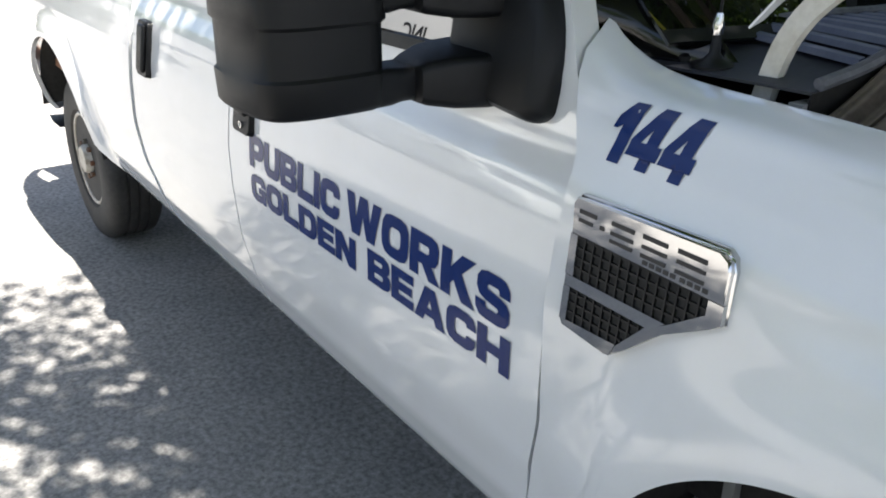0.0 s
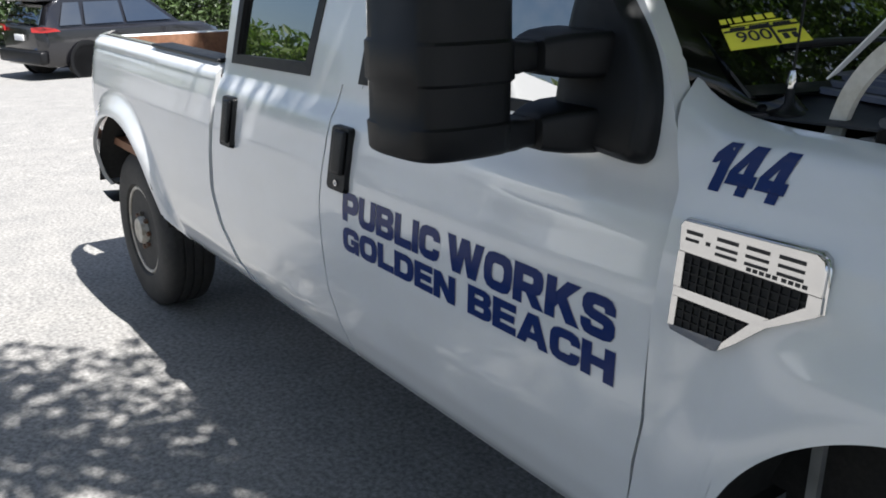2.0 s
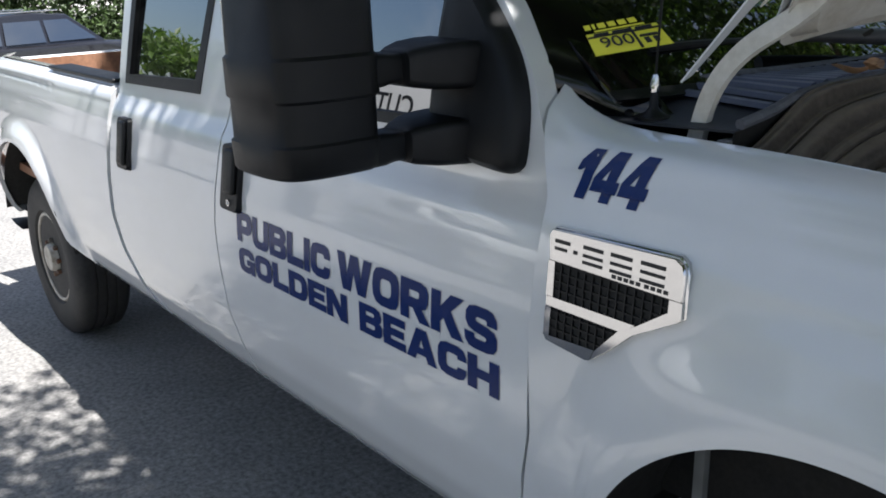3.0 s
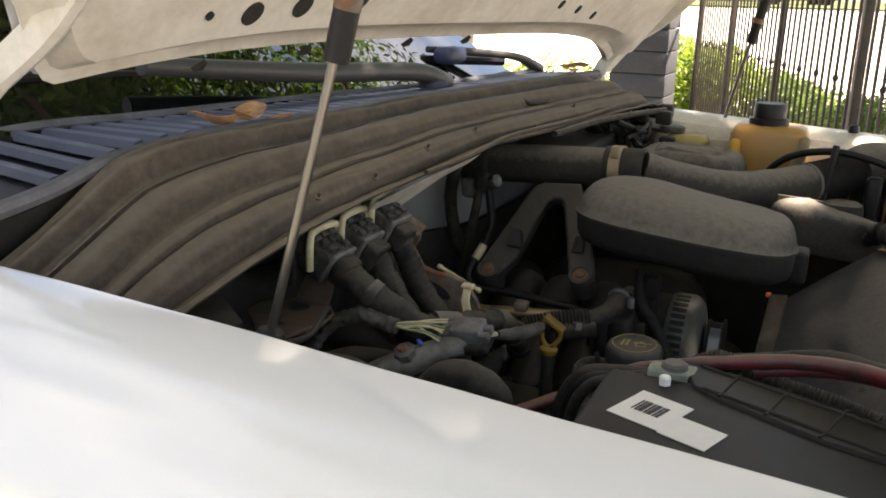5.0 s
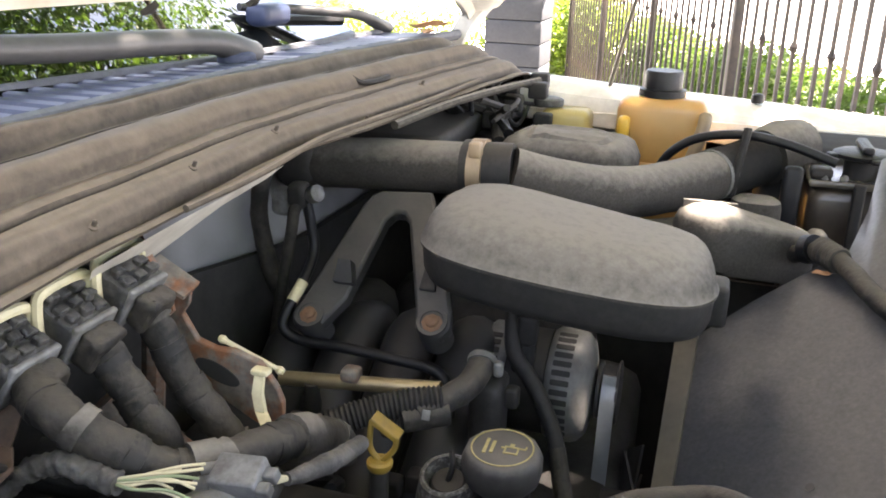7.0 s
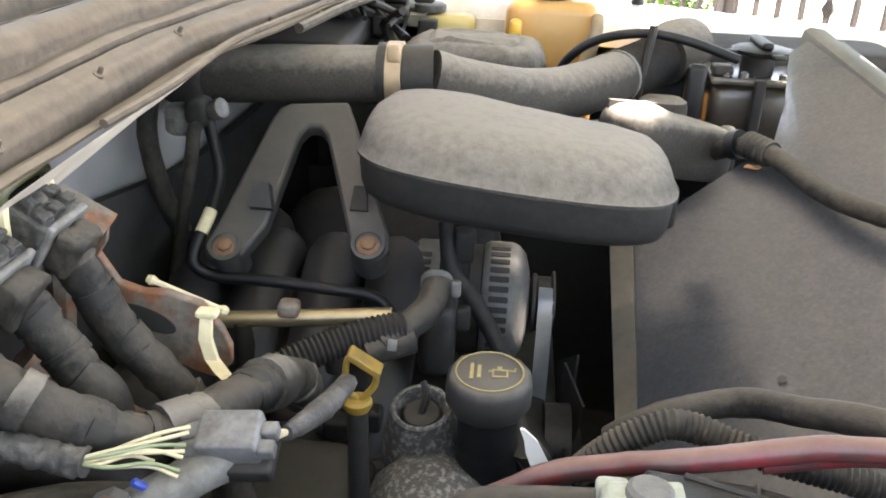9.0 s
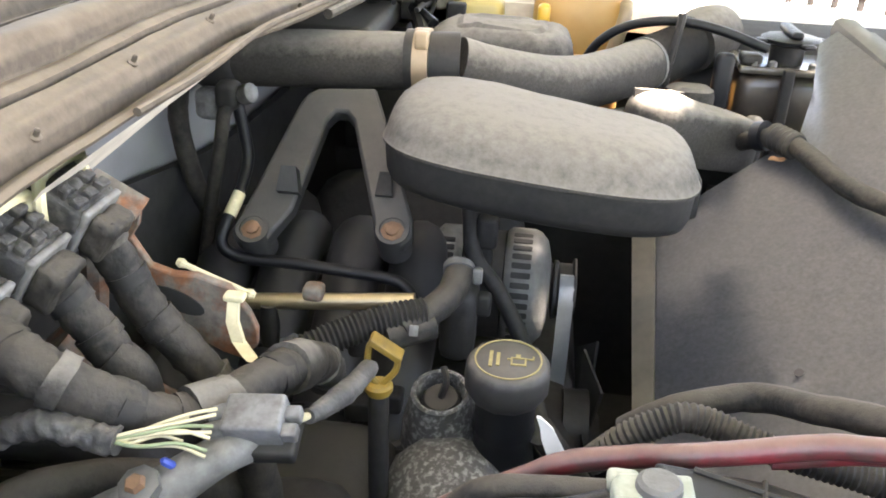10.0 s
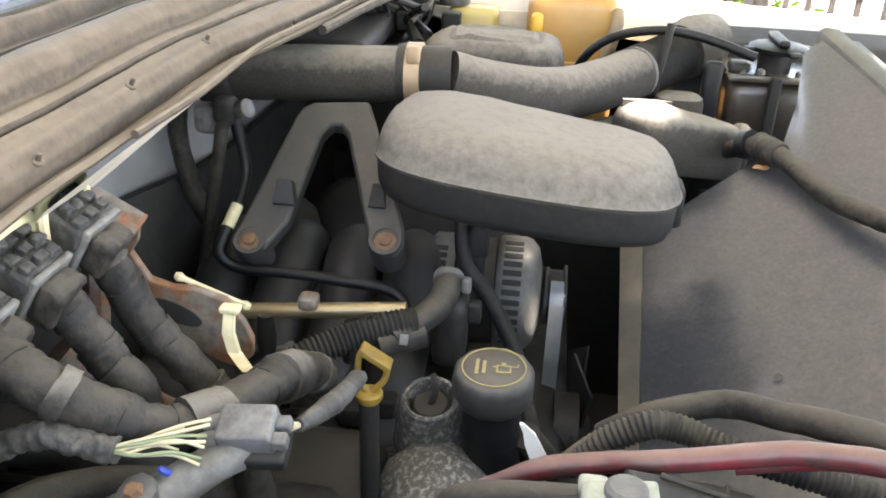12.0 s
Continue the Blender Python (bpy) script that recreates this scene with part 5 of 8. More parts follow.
tpart("cowl_rim", tube([(interp(COWL_F, y) + 0.0, y, 1.487 - cowl_drop(y)) for y in (0.2, 0.27, 0.35, 0.5, 0.7, 0.95, 1.2, 1.45, 1.72)], 0.009, 8, 5), mat("chalky_cowl_rim", (0.14, 0.145, 0.165), 0.6, grain=0.3, scale=90, stain=(0.085, 0.085, 0.09), stain_scale=12), "chalky grey rim", cowl)
tpart("rear_lip", tube([(interp(COWL_R, y) + 0.022, y, 1.484 - cowl_drop(y)) for y in (0.24, 0.32, 0.42, 0.55, 0.7, 0.9, 1.1, 1.3, 1.5, 1.7)], 0.007, 8, 5), bpy.data.materials["chalky_cowl_rim"], "", cowl)

LOW = [(0.20, 0.36, 1.315), (0.30, 0.377, 1.358), (0.38, 0.395, 1.385), (0.46, 0.405, 1.402), (0.60, 0.408, 1.413), (0.70, 0.418, 1.42), (0.90, 0.434, 1.434), (0.98, 0.455, 1.438), (1.18, 0.482, 1.441), (1.40, 0.51, 1.441), (1.72, 0.55, 1.441)]


def seal(u, v):
    y = 0.20 + 1.52 * u
    tx, tz = interp(COWL_F, y) + 0.008, 1.489 - cowl_drop(y) - 0.05 * max(0.0, (0.33 - y) / 0.13)
    bx, bz = interp([(p[0], p[1]) for p in LOW], y), interp([(p[0], p[2]) for p in LOW], y)
    w = math.sin(math.pi * min(1.0, v * 1.02))
    x, z = tx + (bx - tx) * v, tz + (bz - tz) * v
    ridge = 0.006 * math.exp(-((v - 0.10) / 0.05) ** 2) - 0.005 * math.exp(-((v - 0.22) / 0.04) ** 2) + 0.006 * math.exp(-((v - 0.42) / 0.09) ** 2)
    ridge += -0.004 * math.exp(-((v - 0.56) / 0.03) ** 2) + 0.003 * math.exp(-((v - 0.80) / 0.05) ** 2) - 0.006 * math.exp(-((v - 0.92) / 0.025) ** 2) + 0.012 * w
    ridge += 0.0015 * noise.noise((y * 9, v * 5, 2.0)) - 0.0040 * math.exp(-((v - 0.30) / 0.014) ** 2) - 0.0035 * math.exp(-((v - 0.68) / 0.012) ** 2) + 0.0030 * math.exp(-((v - 0.02) / 0.02) ** 2)
    ridge = (1.7 * ridge - 0.010 * w + 0.002 * noise.noise((y * 22, v * 11, 5.0))) * min(1.0, (1 - u) / 0.12 + 0.05)
    return Vector((x + ridge * 0.45 - 0.03 * max(0.0, (u - 0.9) / 0.1) ** 2, y, z + ridge * 0.9 - 0.05 * max(0.0, (u - 0.9) / 0.1) ** 2))


sealp = tpart("bulkhead_seal_panel", shell(seal, 90, 96, 0.004, (-0.4, 0, -0.8)), FIREWALL, "dusty brown moulded bulkhead panel")
for y, v in ((0.90, 0.80), (0.757, 0.80), (1.06, 0.90), (0.62, 0.86), (0.50, 0.84), (1.25, 0.78)):
    p = seal((y - 0.2) / 1.52, v)
    tpart("push_clip", lathe([(0.0045, 0.0), (0.0045, 0.002), (0.0022, 0.003), (0.0020, 0.008), (0.001, 0.009)], p + Vector((0, 0, -0.001)), (0.5, -0.2, 0.85), 10), FIREWALL, "", sealp)
p = seal((1.17 - 0.2) / 1.52, 0.55)
tpart("loose_clip", tube([p + Vector((-0.012, -0.02, 0.012)), p + Vector((0.0, -0.012, 0.005)), p + Vector((0.01, 0.02, 0.004)), p + Vector((0.014, 0.05, 0.006))], 0.004, 6, 4), DUSTY_DARK, "", sealp)
# thin pipe along the lower edge
tpart("washer_line", tube([(0.425, 0.70, 1.425), (0.438, 0.80, 1.432), (0.448, 0.92, 1.444), (0.462, 1.02, 1.447), (0.48, 1.2, 1.446), (0.50, 1.4, 1.45)], 0.0038, 8, 6), FIREWALL, "", sealp)

# bulkhead below, white flange, inner walls of the bay
tpart("bulkhead", shell(lambda u, v: Vector((0.215 + 0.13 * u, 0.18 + 1.55 * u, 0.75 + 0.67 * v)), 6, 6, 0.02, (-1, 0, 0)), mat("bulkhead_paint", (0.38, 0.38, 0.37), 0.6, grain=0.25, scale=40, stain=(0.09, 0.085, 0.08), stain_scale=5), "grey bulkhead behind the engine")
# dark sheet over the lower bulkhead stands in for the shade there
tpart("insulation_pad", shell(lambda u, v: Vector((0.240 + 0.125 * u + 0.004 * noise.noise((u * 9, v * 7, 1)), 0.22 + 1.45 * u, 0.78 + (0.50 + 0.03 * math.sin(7 * u)) * v)), 30, 10, 0.012, (-1, 0, 0)), DARK, "dark sheet standing in for shade low on the bulkhead")
tpart("bulkhead_flange", prism([(0.407, 0.60, 1.402), (0.417, 0.70, 1.413), (0.432, 0.87, 1.426), (0.418, 0.865, 1.414), (0.412, 0.81, 1.407), (0.409, 0.790, 1.404), (0.402, 0.785, 1.398), (0.361, 0.735, 1.360), (0.366, 0.64, 1.366)], (-0.004, 0.0, -0.003)), mat("cream_paint_flange", (0.72, 0.69, 0.60), 0.5, grain=0.12, scale=60, stain=(0.45, 0.42, 0.36), stain_scale=12), "cream painted flange")
tpart("inner_wing", box((0.12, 0.195, 0.75), (1.5, 0.215, 1.34)), DUSTY_DARK, "dirty inner wing")
tpart("inner_wing", box((0.32, 1.70, 1.18), (1.5, 1.72, 1.36)), PAINT_IN, "pale inner wing")
# dark panel added to block a bright gap deep in the bay
tpart("splash_guard", box((0.30, 1.66, 0.55), (1.5, 1.69, 1.178)), DARK, "dark panel added to block the gap below the far wing")
# dark sheet added under the bay to block light from below
tpart("undertray", box((0.15, 0.25, 0.60), (1.5, 1.70, 0.63)), DARK)
tpart("front_panel", box((1.42, 0.05, 0.55), (1.50, 1.90, 1.32)), DARK, "radiator front panel")
tpart("front_grille", rbox((1.505, 0.10, 0.72), (1.60, 1.86, 1.30), 0.04), CHROME, "chrome grille")
tpart("front_bumper", rbox((1.50, 0.04, 0.45), (1.72, 1.92, 0.70), 0.05), CHROME, "chrome front bumper")

# near corner brackets under the seal panel
tpart("corner_bracket", prism([(0.30, 0.26, 1.33), (0.38, 0.27, 1.32), (0.40, 0.34, 1.33), (0.36, 0.36, 1.345), (0.30, 0.32, 1.35)], (0, 0, -0.012)), DUSTY_DARK)

# wipers and antenna
def wiper(points, r0, r1):
    bm = tube(points, [r1, r0, r0, r0 * 0.8], 12, 6)
    mid = [Vector(p) for p in points]
    for v in bm.verts:
        k = min(range(len(mid) - 1), key=lambda i: (v.co - (mid[i] + mid[i + 1]) / 2).length)
        a, b = mid[k], mid[k + 1]
        t = max(0.0, min(1.0, (v.co - a).dot(b - a) / (b - a).length_squared))
        v.co.z = (a.z + (b.z - a.z) * t) + 0.8 * (v.co.z - (a.z + (b.z - a.z) * t))
    w = tpart("wiper_arm", bm, mat("worn_wiper_black", (0.06, 0.06, 0.062), 0.5, grain=0.2, scale=90), "worn dark wiper arm")
    return w


w = wiper([(0.212, 1.20, 1.492), (0.190, 1.12, 1.517), (0.12, 0.88, 1.526), (0.04, 0.60, 1.548)], 0.021, 0.026)
tpart("wiper_blade", tube([(0.07, 1.02, 1.508), (0.02, 0.75, 1.525), (-0.03, 0.50, 1.535), (-0.06, 0.34, 1.535)], 0.008, 8, 5), BLACK_PLASTIC, "", w)
tpart("wiper_cap", lathe([(0.028, 0.0), (0.028, 0.02), (0.02, 0.03)], (0.205, 1.175, 1.476), (0, 0, 1), 16), BLUE_GREY, "", w)
w = wiper([(0.22, 1.72, 1.49), (0.20, 1.62, 1.522), (0.12, 1.50, 1.535), (0.07, 1.42, 1.54)], 0.011, 0.018)
tpart("wiper_blade", tube([(0.16, 1.64, 1.508), (0.11, 1.50, 1.515), (0.06, 1.36, 1.520)], 0.010, 8, 5), BLACK_PLASTIC, "", w)
tpart("wiper_cap", rbox((0.10, 1.38, 1.512), (0.145, 1.47, 1.548), 0.012), mat("blue_wiper_joint", (0.02, 0.032, 0.08), 0.5, grain=0.2, scale=60), "faded blue wiper joint", w)
ant = tpart("antenna_base", lathe([(0.032, 0.0), (0.032, 0.005), (0.016, 0.011), (0.008, 0.02), (0.006, 0.05)], (0.038, 0.225, 1.430), (0, 0, 1), 20), BLACK_PLASTIC, "black antenna base")
tpart("antenna_ferrule", lathe([(0.008, 0.0), (0.009, 0.012), (0.005, 0.03)], (0.038, 0.225, 1.476), (0, 0, 1), 12), CHROME, "", ant)
tpart("antenna_mast", tube([(0.038, 0.225, 1.48), (0.045, 0.226, 1.70), (0.048, 0.228, 2.1)], 0.0022, 6, 4), BLACK_PLASTIC, "", ant)
tpart("washer_jet", lathe([(0.014, 0.0), (0.014, 0.01), (0.009, 0.015)], (-0.012, 0.228, 1.428), (0, 0, 1), 12), BLACK_PLASTIC)

# price sticker on the windshield
def sticker_pt(a, b, out=0.004):
    """a along, b up, on the glass at its near lower corner."""
    q = [Vector((-0.072, 0.20, 1.531)), Vector((0.040, 0.27, 1.554)), Vector((-0.008, 0.27, 1.594)), Vector((-0.102, 0.20, 1.574))]
    p = (q[0] * (1 - a) + q[1] * a) * (1 - b) + (q[3] * (1 - a) + q[2] * a) * b
    return p + Vector((0.55, -0.35, 0.75)).normalized() * out


def flat(a0, b0, a1, b1, o0, o1):
    c = ((a0, b0), (a1, b0), (a1, b1), (a0, b1))
    return loft([[sticker_pt(a, b, o0) for a, b in c], [sticker_pt(a, b, o1) for a, b in c]])


sticker = tpart("price_sticker", flat(0, 0, 1, 0.82, 0.0, 0.0008), YELLOW_PAPER, "yellow price sticker with handwriting", ws)
for a0, b0, a1, b1 in ((0.0, 0.64, 0.98, 0.67), (0.60, 0.02, 0.625, 0.80), (0.10, 0.70, 0.30, 0.76), (0.36, 0.70, 0.62, 0.76), (0.68, 0.70, 0.9, 0.76), (0.67, 0.40, 0.90, 0.46), (0.70, 0.16, 0.76, 0.34), (0.82, 0.16, 0.87, 0.34)):
    tpart("ink_bar", flat(a0, b0, a1, b1, 0.0008, 0.004), INK, "", sticker)
for a0, a1 in ((0.0, 0.09), (0.12, 0.16), (0.20, 0.31), (0.35, 0.46), (0.50, 0.61), (0.65, 0.76)):
    tpart("name_bar", flat(a0 + 0.02, 0.98, a1 + 0.02, 1.16, 0.0, 0.0008), YELLOW_PAPER, "", sticker)
tpart("name_bar", flat(0.14, 0.86, 0.85, 0.92, 0.0, 0.0008), YELLOW_PAPER, "", sticker)
me = text_mesh("900", 0.1, 0.0, 0.001)
bm = bmesh.new()
bm.from_mesh(me)
xs_, ys_ = [v.co.x for v in bm.verts], [v.co.y for v in bm.verts]
for v in bm.verts:
    v.co = sticker_pt(0.12 + 0.44 * (v.co.x - min(xs_)) / (max(xs_) - min(xs_)), 0.16 + 0.40 * (v.co.y - min(ys_)) / (max(ys_) - min(ys_)), 0.006)
tpart("handwriting", bm, INK, "", sticker, smooth=False)

# ---- engine ----
engine = thing("engine", "dusty grimy petrol engine in the open bay", "engine", at=(0.6, 1.0, 0.75))


def epart(name, bm, material, label="", under=None, bevel=0.0, smooth=True):
    ob = part(name, bm, material, None, label, smooth, bevel)
    ob.parent = under or engine
    if under is None:
        ob.matrix_parent_inverse = Matrix.Translation((-0.6, -1.0, -0.75))
    return ob


def own(root, name, bm, material, label="", under=None, bevel=0.0):
    """A part of a thing whose empty stands at root.location."""
    ob = part(name, bm, material, None, label, True, bevel)
    ob.parent = under or root
    if under is None:
        ob.matrix_parent_inverse = Matrix.Translation(-Vector(root.location))
    return ob


epart("block", rbox((0.34, 0.62, 0.64), (0.80, 1.40, 1.02), 0.04), ALU_DARK, "grimy engine block")
epart("bell_housing", rbox((0.33, 0.75, 0.70), (0.42, 1.30, 1.15), 0.05), DARK)
for y, s in ((0.70, -1), (1.36, 1)):
    m = Matrix.Translation((0.57, y, 1.06)) @ Matrix.Rotation(radians(-24 * s), 4, "X")
    x0 = -0.20 if s > 0 else 0.035
    vc = epart("valve_cover", rbox((x0, -0.10, -0.08), (0.165, 0.085, 0.082), 0.045, m, 0.82), PITTED if s < 0 else ALU_DARK, "pitted aluminium valve cover")
    if s < 0:
        epart("cover_rear", rbox((-0.20, -0.09, -0.08), (0.05, 0.08, 0.055), 0.03, m), DUSTY_DARK, "darker rear part of the cover", vc)
    if s < 0:
        c = Vector((0.655, 0.752, 1.172))
        n = Vector((-0.05, -0.30, 1.0)).normalized()
        epart("plug_well", lathe([(0.040, -0.06), (0.036, -0.035), (0.030, -0.012), (0.0275, -0.003), (0.0265, 0.002), (0.024, 0.004), (0.022, 0.003), (0.020, -0.003), (0.019, -0.016), (0.0, -0.017)], c, n, 30), PITTED, "raised round plug well", vc)
        epart("plug_seal", lathe([(0.0185, -0.018), (0.0185, -0.010), (0.015, -0.005), (0.008, -0.004), (0.0, -0.006)], c, n, 20), DUSTY_DARK, "", vc)
        epart("plug_lead", tube([c - n * 0.006, c + Vector((0.004, 0.004, 0.010)), c + Vector((0.0, 0.012, 0.020))], 0.0032, 6, 3), DUSTY_DARK, "", vc)
        for x in (0.06, 0.14):
            epart("cover_bolt", lathe([(0.009, 0.0), (0.009, 0.008), (0.005, 0.010)], m @ Vector((x, -0.075, 0.080)), (0, -0.4, 1), 6), ALU_DARK, "", vc)
# oil filler
ft = Vector((0.712, 0.728, 1.226))
fax = Vector((-0.02, -0.06, 1)).normalized()
neck = epart("oil_filler_neck", lathe([(0.036, -0.125), (0.036, -0.108), (0.034, -0.104), (0.028, -0.10), (0.0265, -0.09), (0.0255, -0.07), (0.027, -0.066), (0.0255, -0.06), (0.0265, -0.022)], ft, fax, 24), BLACK_PLASTIC, "black oil filler neck")
cap = epart("oil_cap", lathe([(0.026, -0.034), (0.032, -0.030), (0.036, -0.022), (0.0365, -0.006), (0.034, 0.001), (0.031, 0.003), (0.0, 0.0035)], ft, fax, 12), mat("dusty_cap", (0.022, 0.021, 0.020), 0.6, grain=0.3, scale=120, stain=(0.04, 0.037, 0.033), stain_scale=25, dust_toplight=(0.075, 0.070, 0.062), dust_toplight_scale=60), "black oil cap with yellow oil can mark", neck, 0.0015)
u1 = Vector((1, 0, 0.02)).normalized()
w1 = fax.cross(u1)
OIL_YELLOW = mat("faded_yellow_print", (0.30, 0.25, 0.11), 0.7, grain=0.3, scale=200)
bm = bmesh.new()
ra = [[ft + fax * h + u1 * (r * math.cos(a)) + w1 * (r * math.sin(a)) for r, h in ((0.0268, 0.0038), (0.0282, 0.0038), (0.0282, 0.0044), (0.0268, 0.0044))] for a in [2 * math.pi * k / 40 for k in range(41)]]
add_loft(bm, ra, False)
epart("print_ring", bm, OIL_YELLOW, "", cap)
for a0, b0, a1, b1 in ((0.002, -0.008, 0.015, -0.006), (0.002, -0.008, 0.0035, 0.003), (0.0135, -0.008, 0.015, 0.003), (0.002, 0.0015, 0.015, 0.003), (0.015, 0.001, 0.021, 0.0025), (-0.001, -0.001, 0.002, 0.001), (0.006, 0.003, 0.010, 0.007),
                       (-0.016, -0.012, -0.013, 0.010), (-0.010, -0.010, -0.007, 0.008), (0.020, 0.003, 0.0215, 0.006)):
    epart("print_bar", loft([[ft + fax * h + u1 * a + w1 * b for a, b in ((a0, b0), (a1, b0), (a1, b1), (a0, b1))] for h in (0.0036, 0.0044)]), OIL_YELLOW, "", cap)

# dipstick
OLD_YELLOW = mat("grimy_yellow_plastic", (0.38, 0.24, 0.03), 0.5, grain=0.4, scale=60, stain=(0.08, 0.055, 0.02), stain_scale=30)
ds = epart("dipstick_tube", tube([(0.619, 0.667, 1.036), (0.614, 0.677, 1.126), (0.610, 0.691, 1.212)], 0.0085, 12, 4), DUSTY_DARK, "dipstick tube")
epart("dipstick_collar", lathe([(0.0095, -0.004), (0.0118, 0.0), (0.0118, 0.004), (0.0095, 0.006)], (0.610, 0.691, 1.212), (0, 0, 1), 18), OLD_YELLOW, "", ds)
dh = epart("dipstick_handle", tube([(0.610, 0.691, 1.216), (0.601, 0.691, 1.228), (0.601, 0.693, 1.248), (0.604, 0.694, 1.254)], 0.0028, 8, 4), OLD_YELLOW, "yellow dipstick handle", ds)
epart("handle_side", tube([(0.612, 0.691, 1.216), (0.623, 0.692, 1.230), (0.625, 0.693, 1.242)], 0.0028, 8, 4), OLD_YELLOW, "", dh)
epart("handle_top", rbox((-0.015, -0.008, -0.0028), (0.015, 0.008, 0.0028), 0.001, Matrix.Translation((0.615, 0.694, 1.250)) @ Matrix.Rotation(radians(32), 4, "Y")), OLD_YELLOW, "", dh)

# alternator
ac = Vector((0.700, 1.086, 1.114))
alt = epart("alternator", lathe([(0.045, -0.006), (0.069, -0.004), (0.073, 0.002), (0.073, 0.030), (0.070, 0.038), (0.060, 0.047), (0.040, 0.052)], ac, (1, 0, 0), 48), ALU, "slotted aluminium alternator")
epart("stator_band", lathe([(0.066, -0.056), (0.068, -0.054), (0.068, -0.006), (0.066, -0.004)], ac, (1, 0, 0), 40), DUSTY_DARK, "dark stator band", alt)
epart("rear_housing", lathe([(0.045, -0.092), (0.064, -0.090), (0.070, -0.084), (0.0705, -0.062), (0.067, -0.056), (0.05, -0.054)], ac, (1, 0, 0), 40), ALU, "slotted rear housing", alt)
for xa, xb, rr, a0, n in ((0.004, 0.027, 0.0732, 96, 13), (-0.082, -0.066, 0.0707, 110, 9)):
    for k in range(n):
        a = radians(a0 + 9.5 * k)
        r, t = Vector((0, math.cos(a), math.sin(a))), Vector((0, -math.sin(a), math.cos(a)))
        epart("cooling_slot", loft([[ac + r * (rr + h) + Vector((x, 0, 0)) + t * b for x, b in ((xa, -0.0028), (xa + 0.002, -0.0036), (xb - 0.002, -0.0036), (xb, -0.0028), (xb, 0.0028), (xb - 0.002, 0.0036), (xa + 0.002, 0.0036), (xa, 0.0028))] for h in (-0.004, 0.0006)]), DARK, "", alt)
epart("mounting_ear", rbox((-0.012, -0.085, 0.030), (0.016, -0.055, 0.075), 0.006, Matrix.Translation(ac + Vector((-0.035, 0.02, 0.005)))), DUSTY_DARK, "", alt)
epart("pulley", lathe([(0.022, 0.0), (0.037, 0.002), (0.037, 0.006), (0.034, 0.008), (0.034, 0.024), (0.041, 0.026), (0.041, 0.029), (0.02, 0.031)], ac + Vector((0.055, 0.0, 0.0)), (1, 0, 0), 30), ALU_DARK, "", alt)
epart("alternator_bolt", lathe([(0.009, 0), (0.009, 0.012), (0.006, 0.014)], ac + Vector((-0.030, -0.035, 0.070)), (0, -0.3, 1), 6), LIGHT_GREY, "", alt)
# belt back coloured pale for the sky it reflects
BELT_FACE = mat("sky_sheen_belt_back", (0.17, 0.18, 0.18), 0.3, grain=0.2, scale=60)
epart("drive_belt", loft([[Vector((ac.x + 0.064 + a, y + b, z)) for a, b in ((0, 0), (0.018, 0), (0.018, 0.004), (0, 0.004))] for y, z in ((1.062, 1.146), (1.050, 1.134), (1.043, 1.112), (1.030, 1.04), (1.005, 0.92))]), BELT_FACE, "black drive belt")
epart("loom_arm", tube([(0.652, 1.03, 1.235), (0.662, 1.0, 1.19), (0.690, 0.985, 1.16), (0.722, 0.96, 1.115), (0.735, 0.94, 1.08)], 0.010, 10, 6), DUSTY_DARK, "black loom across the alternator")
epart("cable_boot", rbox((0.662, 1.005, 1.195), (0.686, 1.03, 1.235), 0.006), DUSTY_DARK)
epart("idler", lathe([(0.05, 0), (0.052, 0.03), (0.02, 0.032)], (0.78, 0.98, 0.98), (1, 0, 0), 24), ALU_DARK)
epart("fan", lathe([(0.06, 0), (0.065, 0.02), (0.04, 0.04)], (0.79, 1.02, 0.93), (1, 0, 0), 30), DARK)
for k in range(7):
    a = 2 * math.pi * k / 7
    r = Vector((0, math.cos(a), math.sin(a)))
    t = Vector((0, -math.sin(a), math.cos(a)))
    c = Vector((0.80, 1.02, 0.93))
    epart("fan_blade", prism([c + r * 0.06 - t * 0.02, c + r * 0.13 - t * 0.04, c + r * 0.13 + t * 0.03 + Vector((0.02, 0, 0)), c + r * 0.06 + t * 0.02 + Vector((0.015, 0, 0))], (0.003, 0, 0)), DARK, "")

# intake: silencer box, tube, neck
PLAN = [(0.566, 0.96), (0.572, 0.91), (0.60, 0.868), (0.655, 0.846), (0.74, 0.840), (0.81, 0.848), (0.856, 0.872), (0.876, 0.912), (0.880, 0.960), (0.868, 1.000), (0.84, 1.020), (0.80, 1.026), (0.765, 1.034), (0.70, 1.050), (0.64, 1.060), (0.598, 1.055), (0.572, 1.02)]
PLAN = [(p.x, p.y) for p in spline([(x, y, 0) for x, y in PLAN + PLAN[:1]], 4)[:-1]]


def plan_ring(scale, z, back=0.0):
    cx, cy = 0.727, 0.968
    return [Vector((cx + (x - cx) * (1 - (1 - scale) * 0.7), cy + (y - cy) * scale + back, z - 0.085 * (x - 0.6) - 0.009 * min(1.0, (1.014 - scale) / 0.12) - 0.075 * (y - 0.868) * scale)) for x, y in PLAN]


silencer = epart("air_silencer", loft([plan_ring(1.012, 1.3495), plan_ring(1.014, 1.3525), plan_ring(1.0, 1.355), plan_ring(0.975, 1.366, 0.004), plan_ring(0.95, 1.376, 0.008), plan_ring(0.915, 1.386, 0.013), plan_ring(0.87, 1.3935, 0.017), plan_ring(0.80, 1.398, 0.02), plan_ring(0.66, 1.4005, 0.02), plan_ring(0.35, 1.402, 0.02)]), DUSTY, "dusty grey intake silencer box with a lightened top")
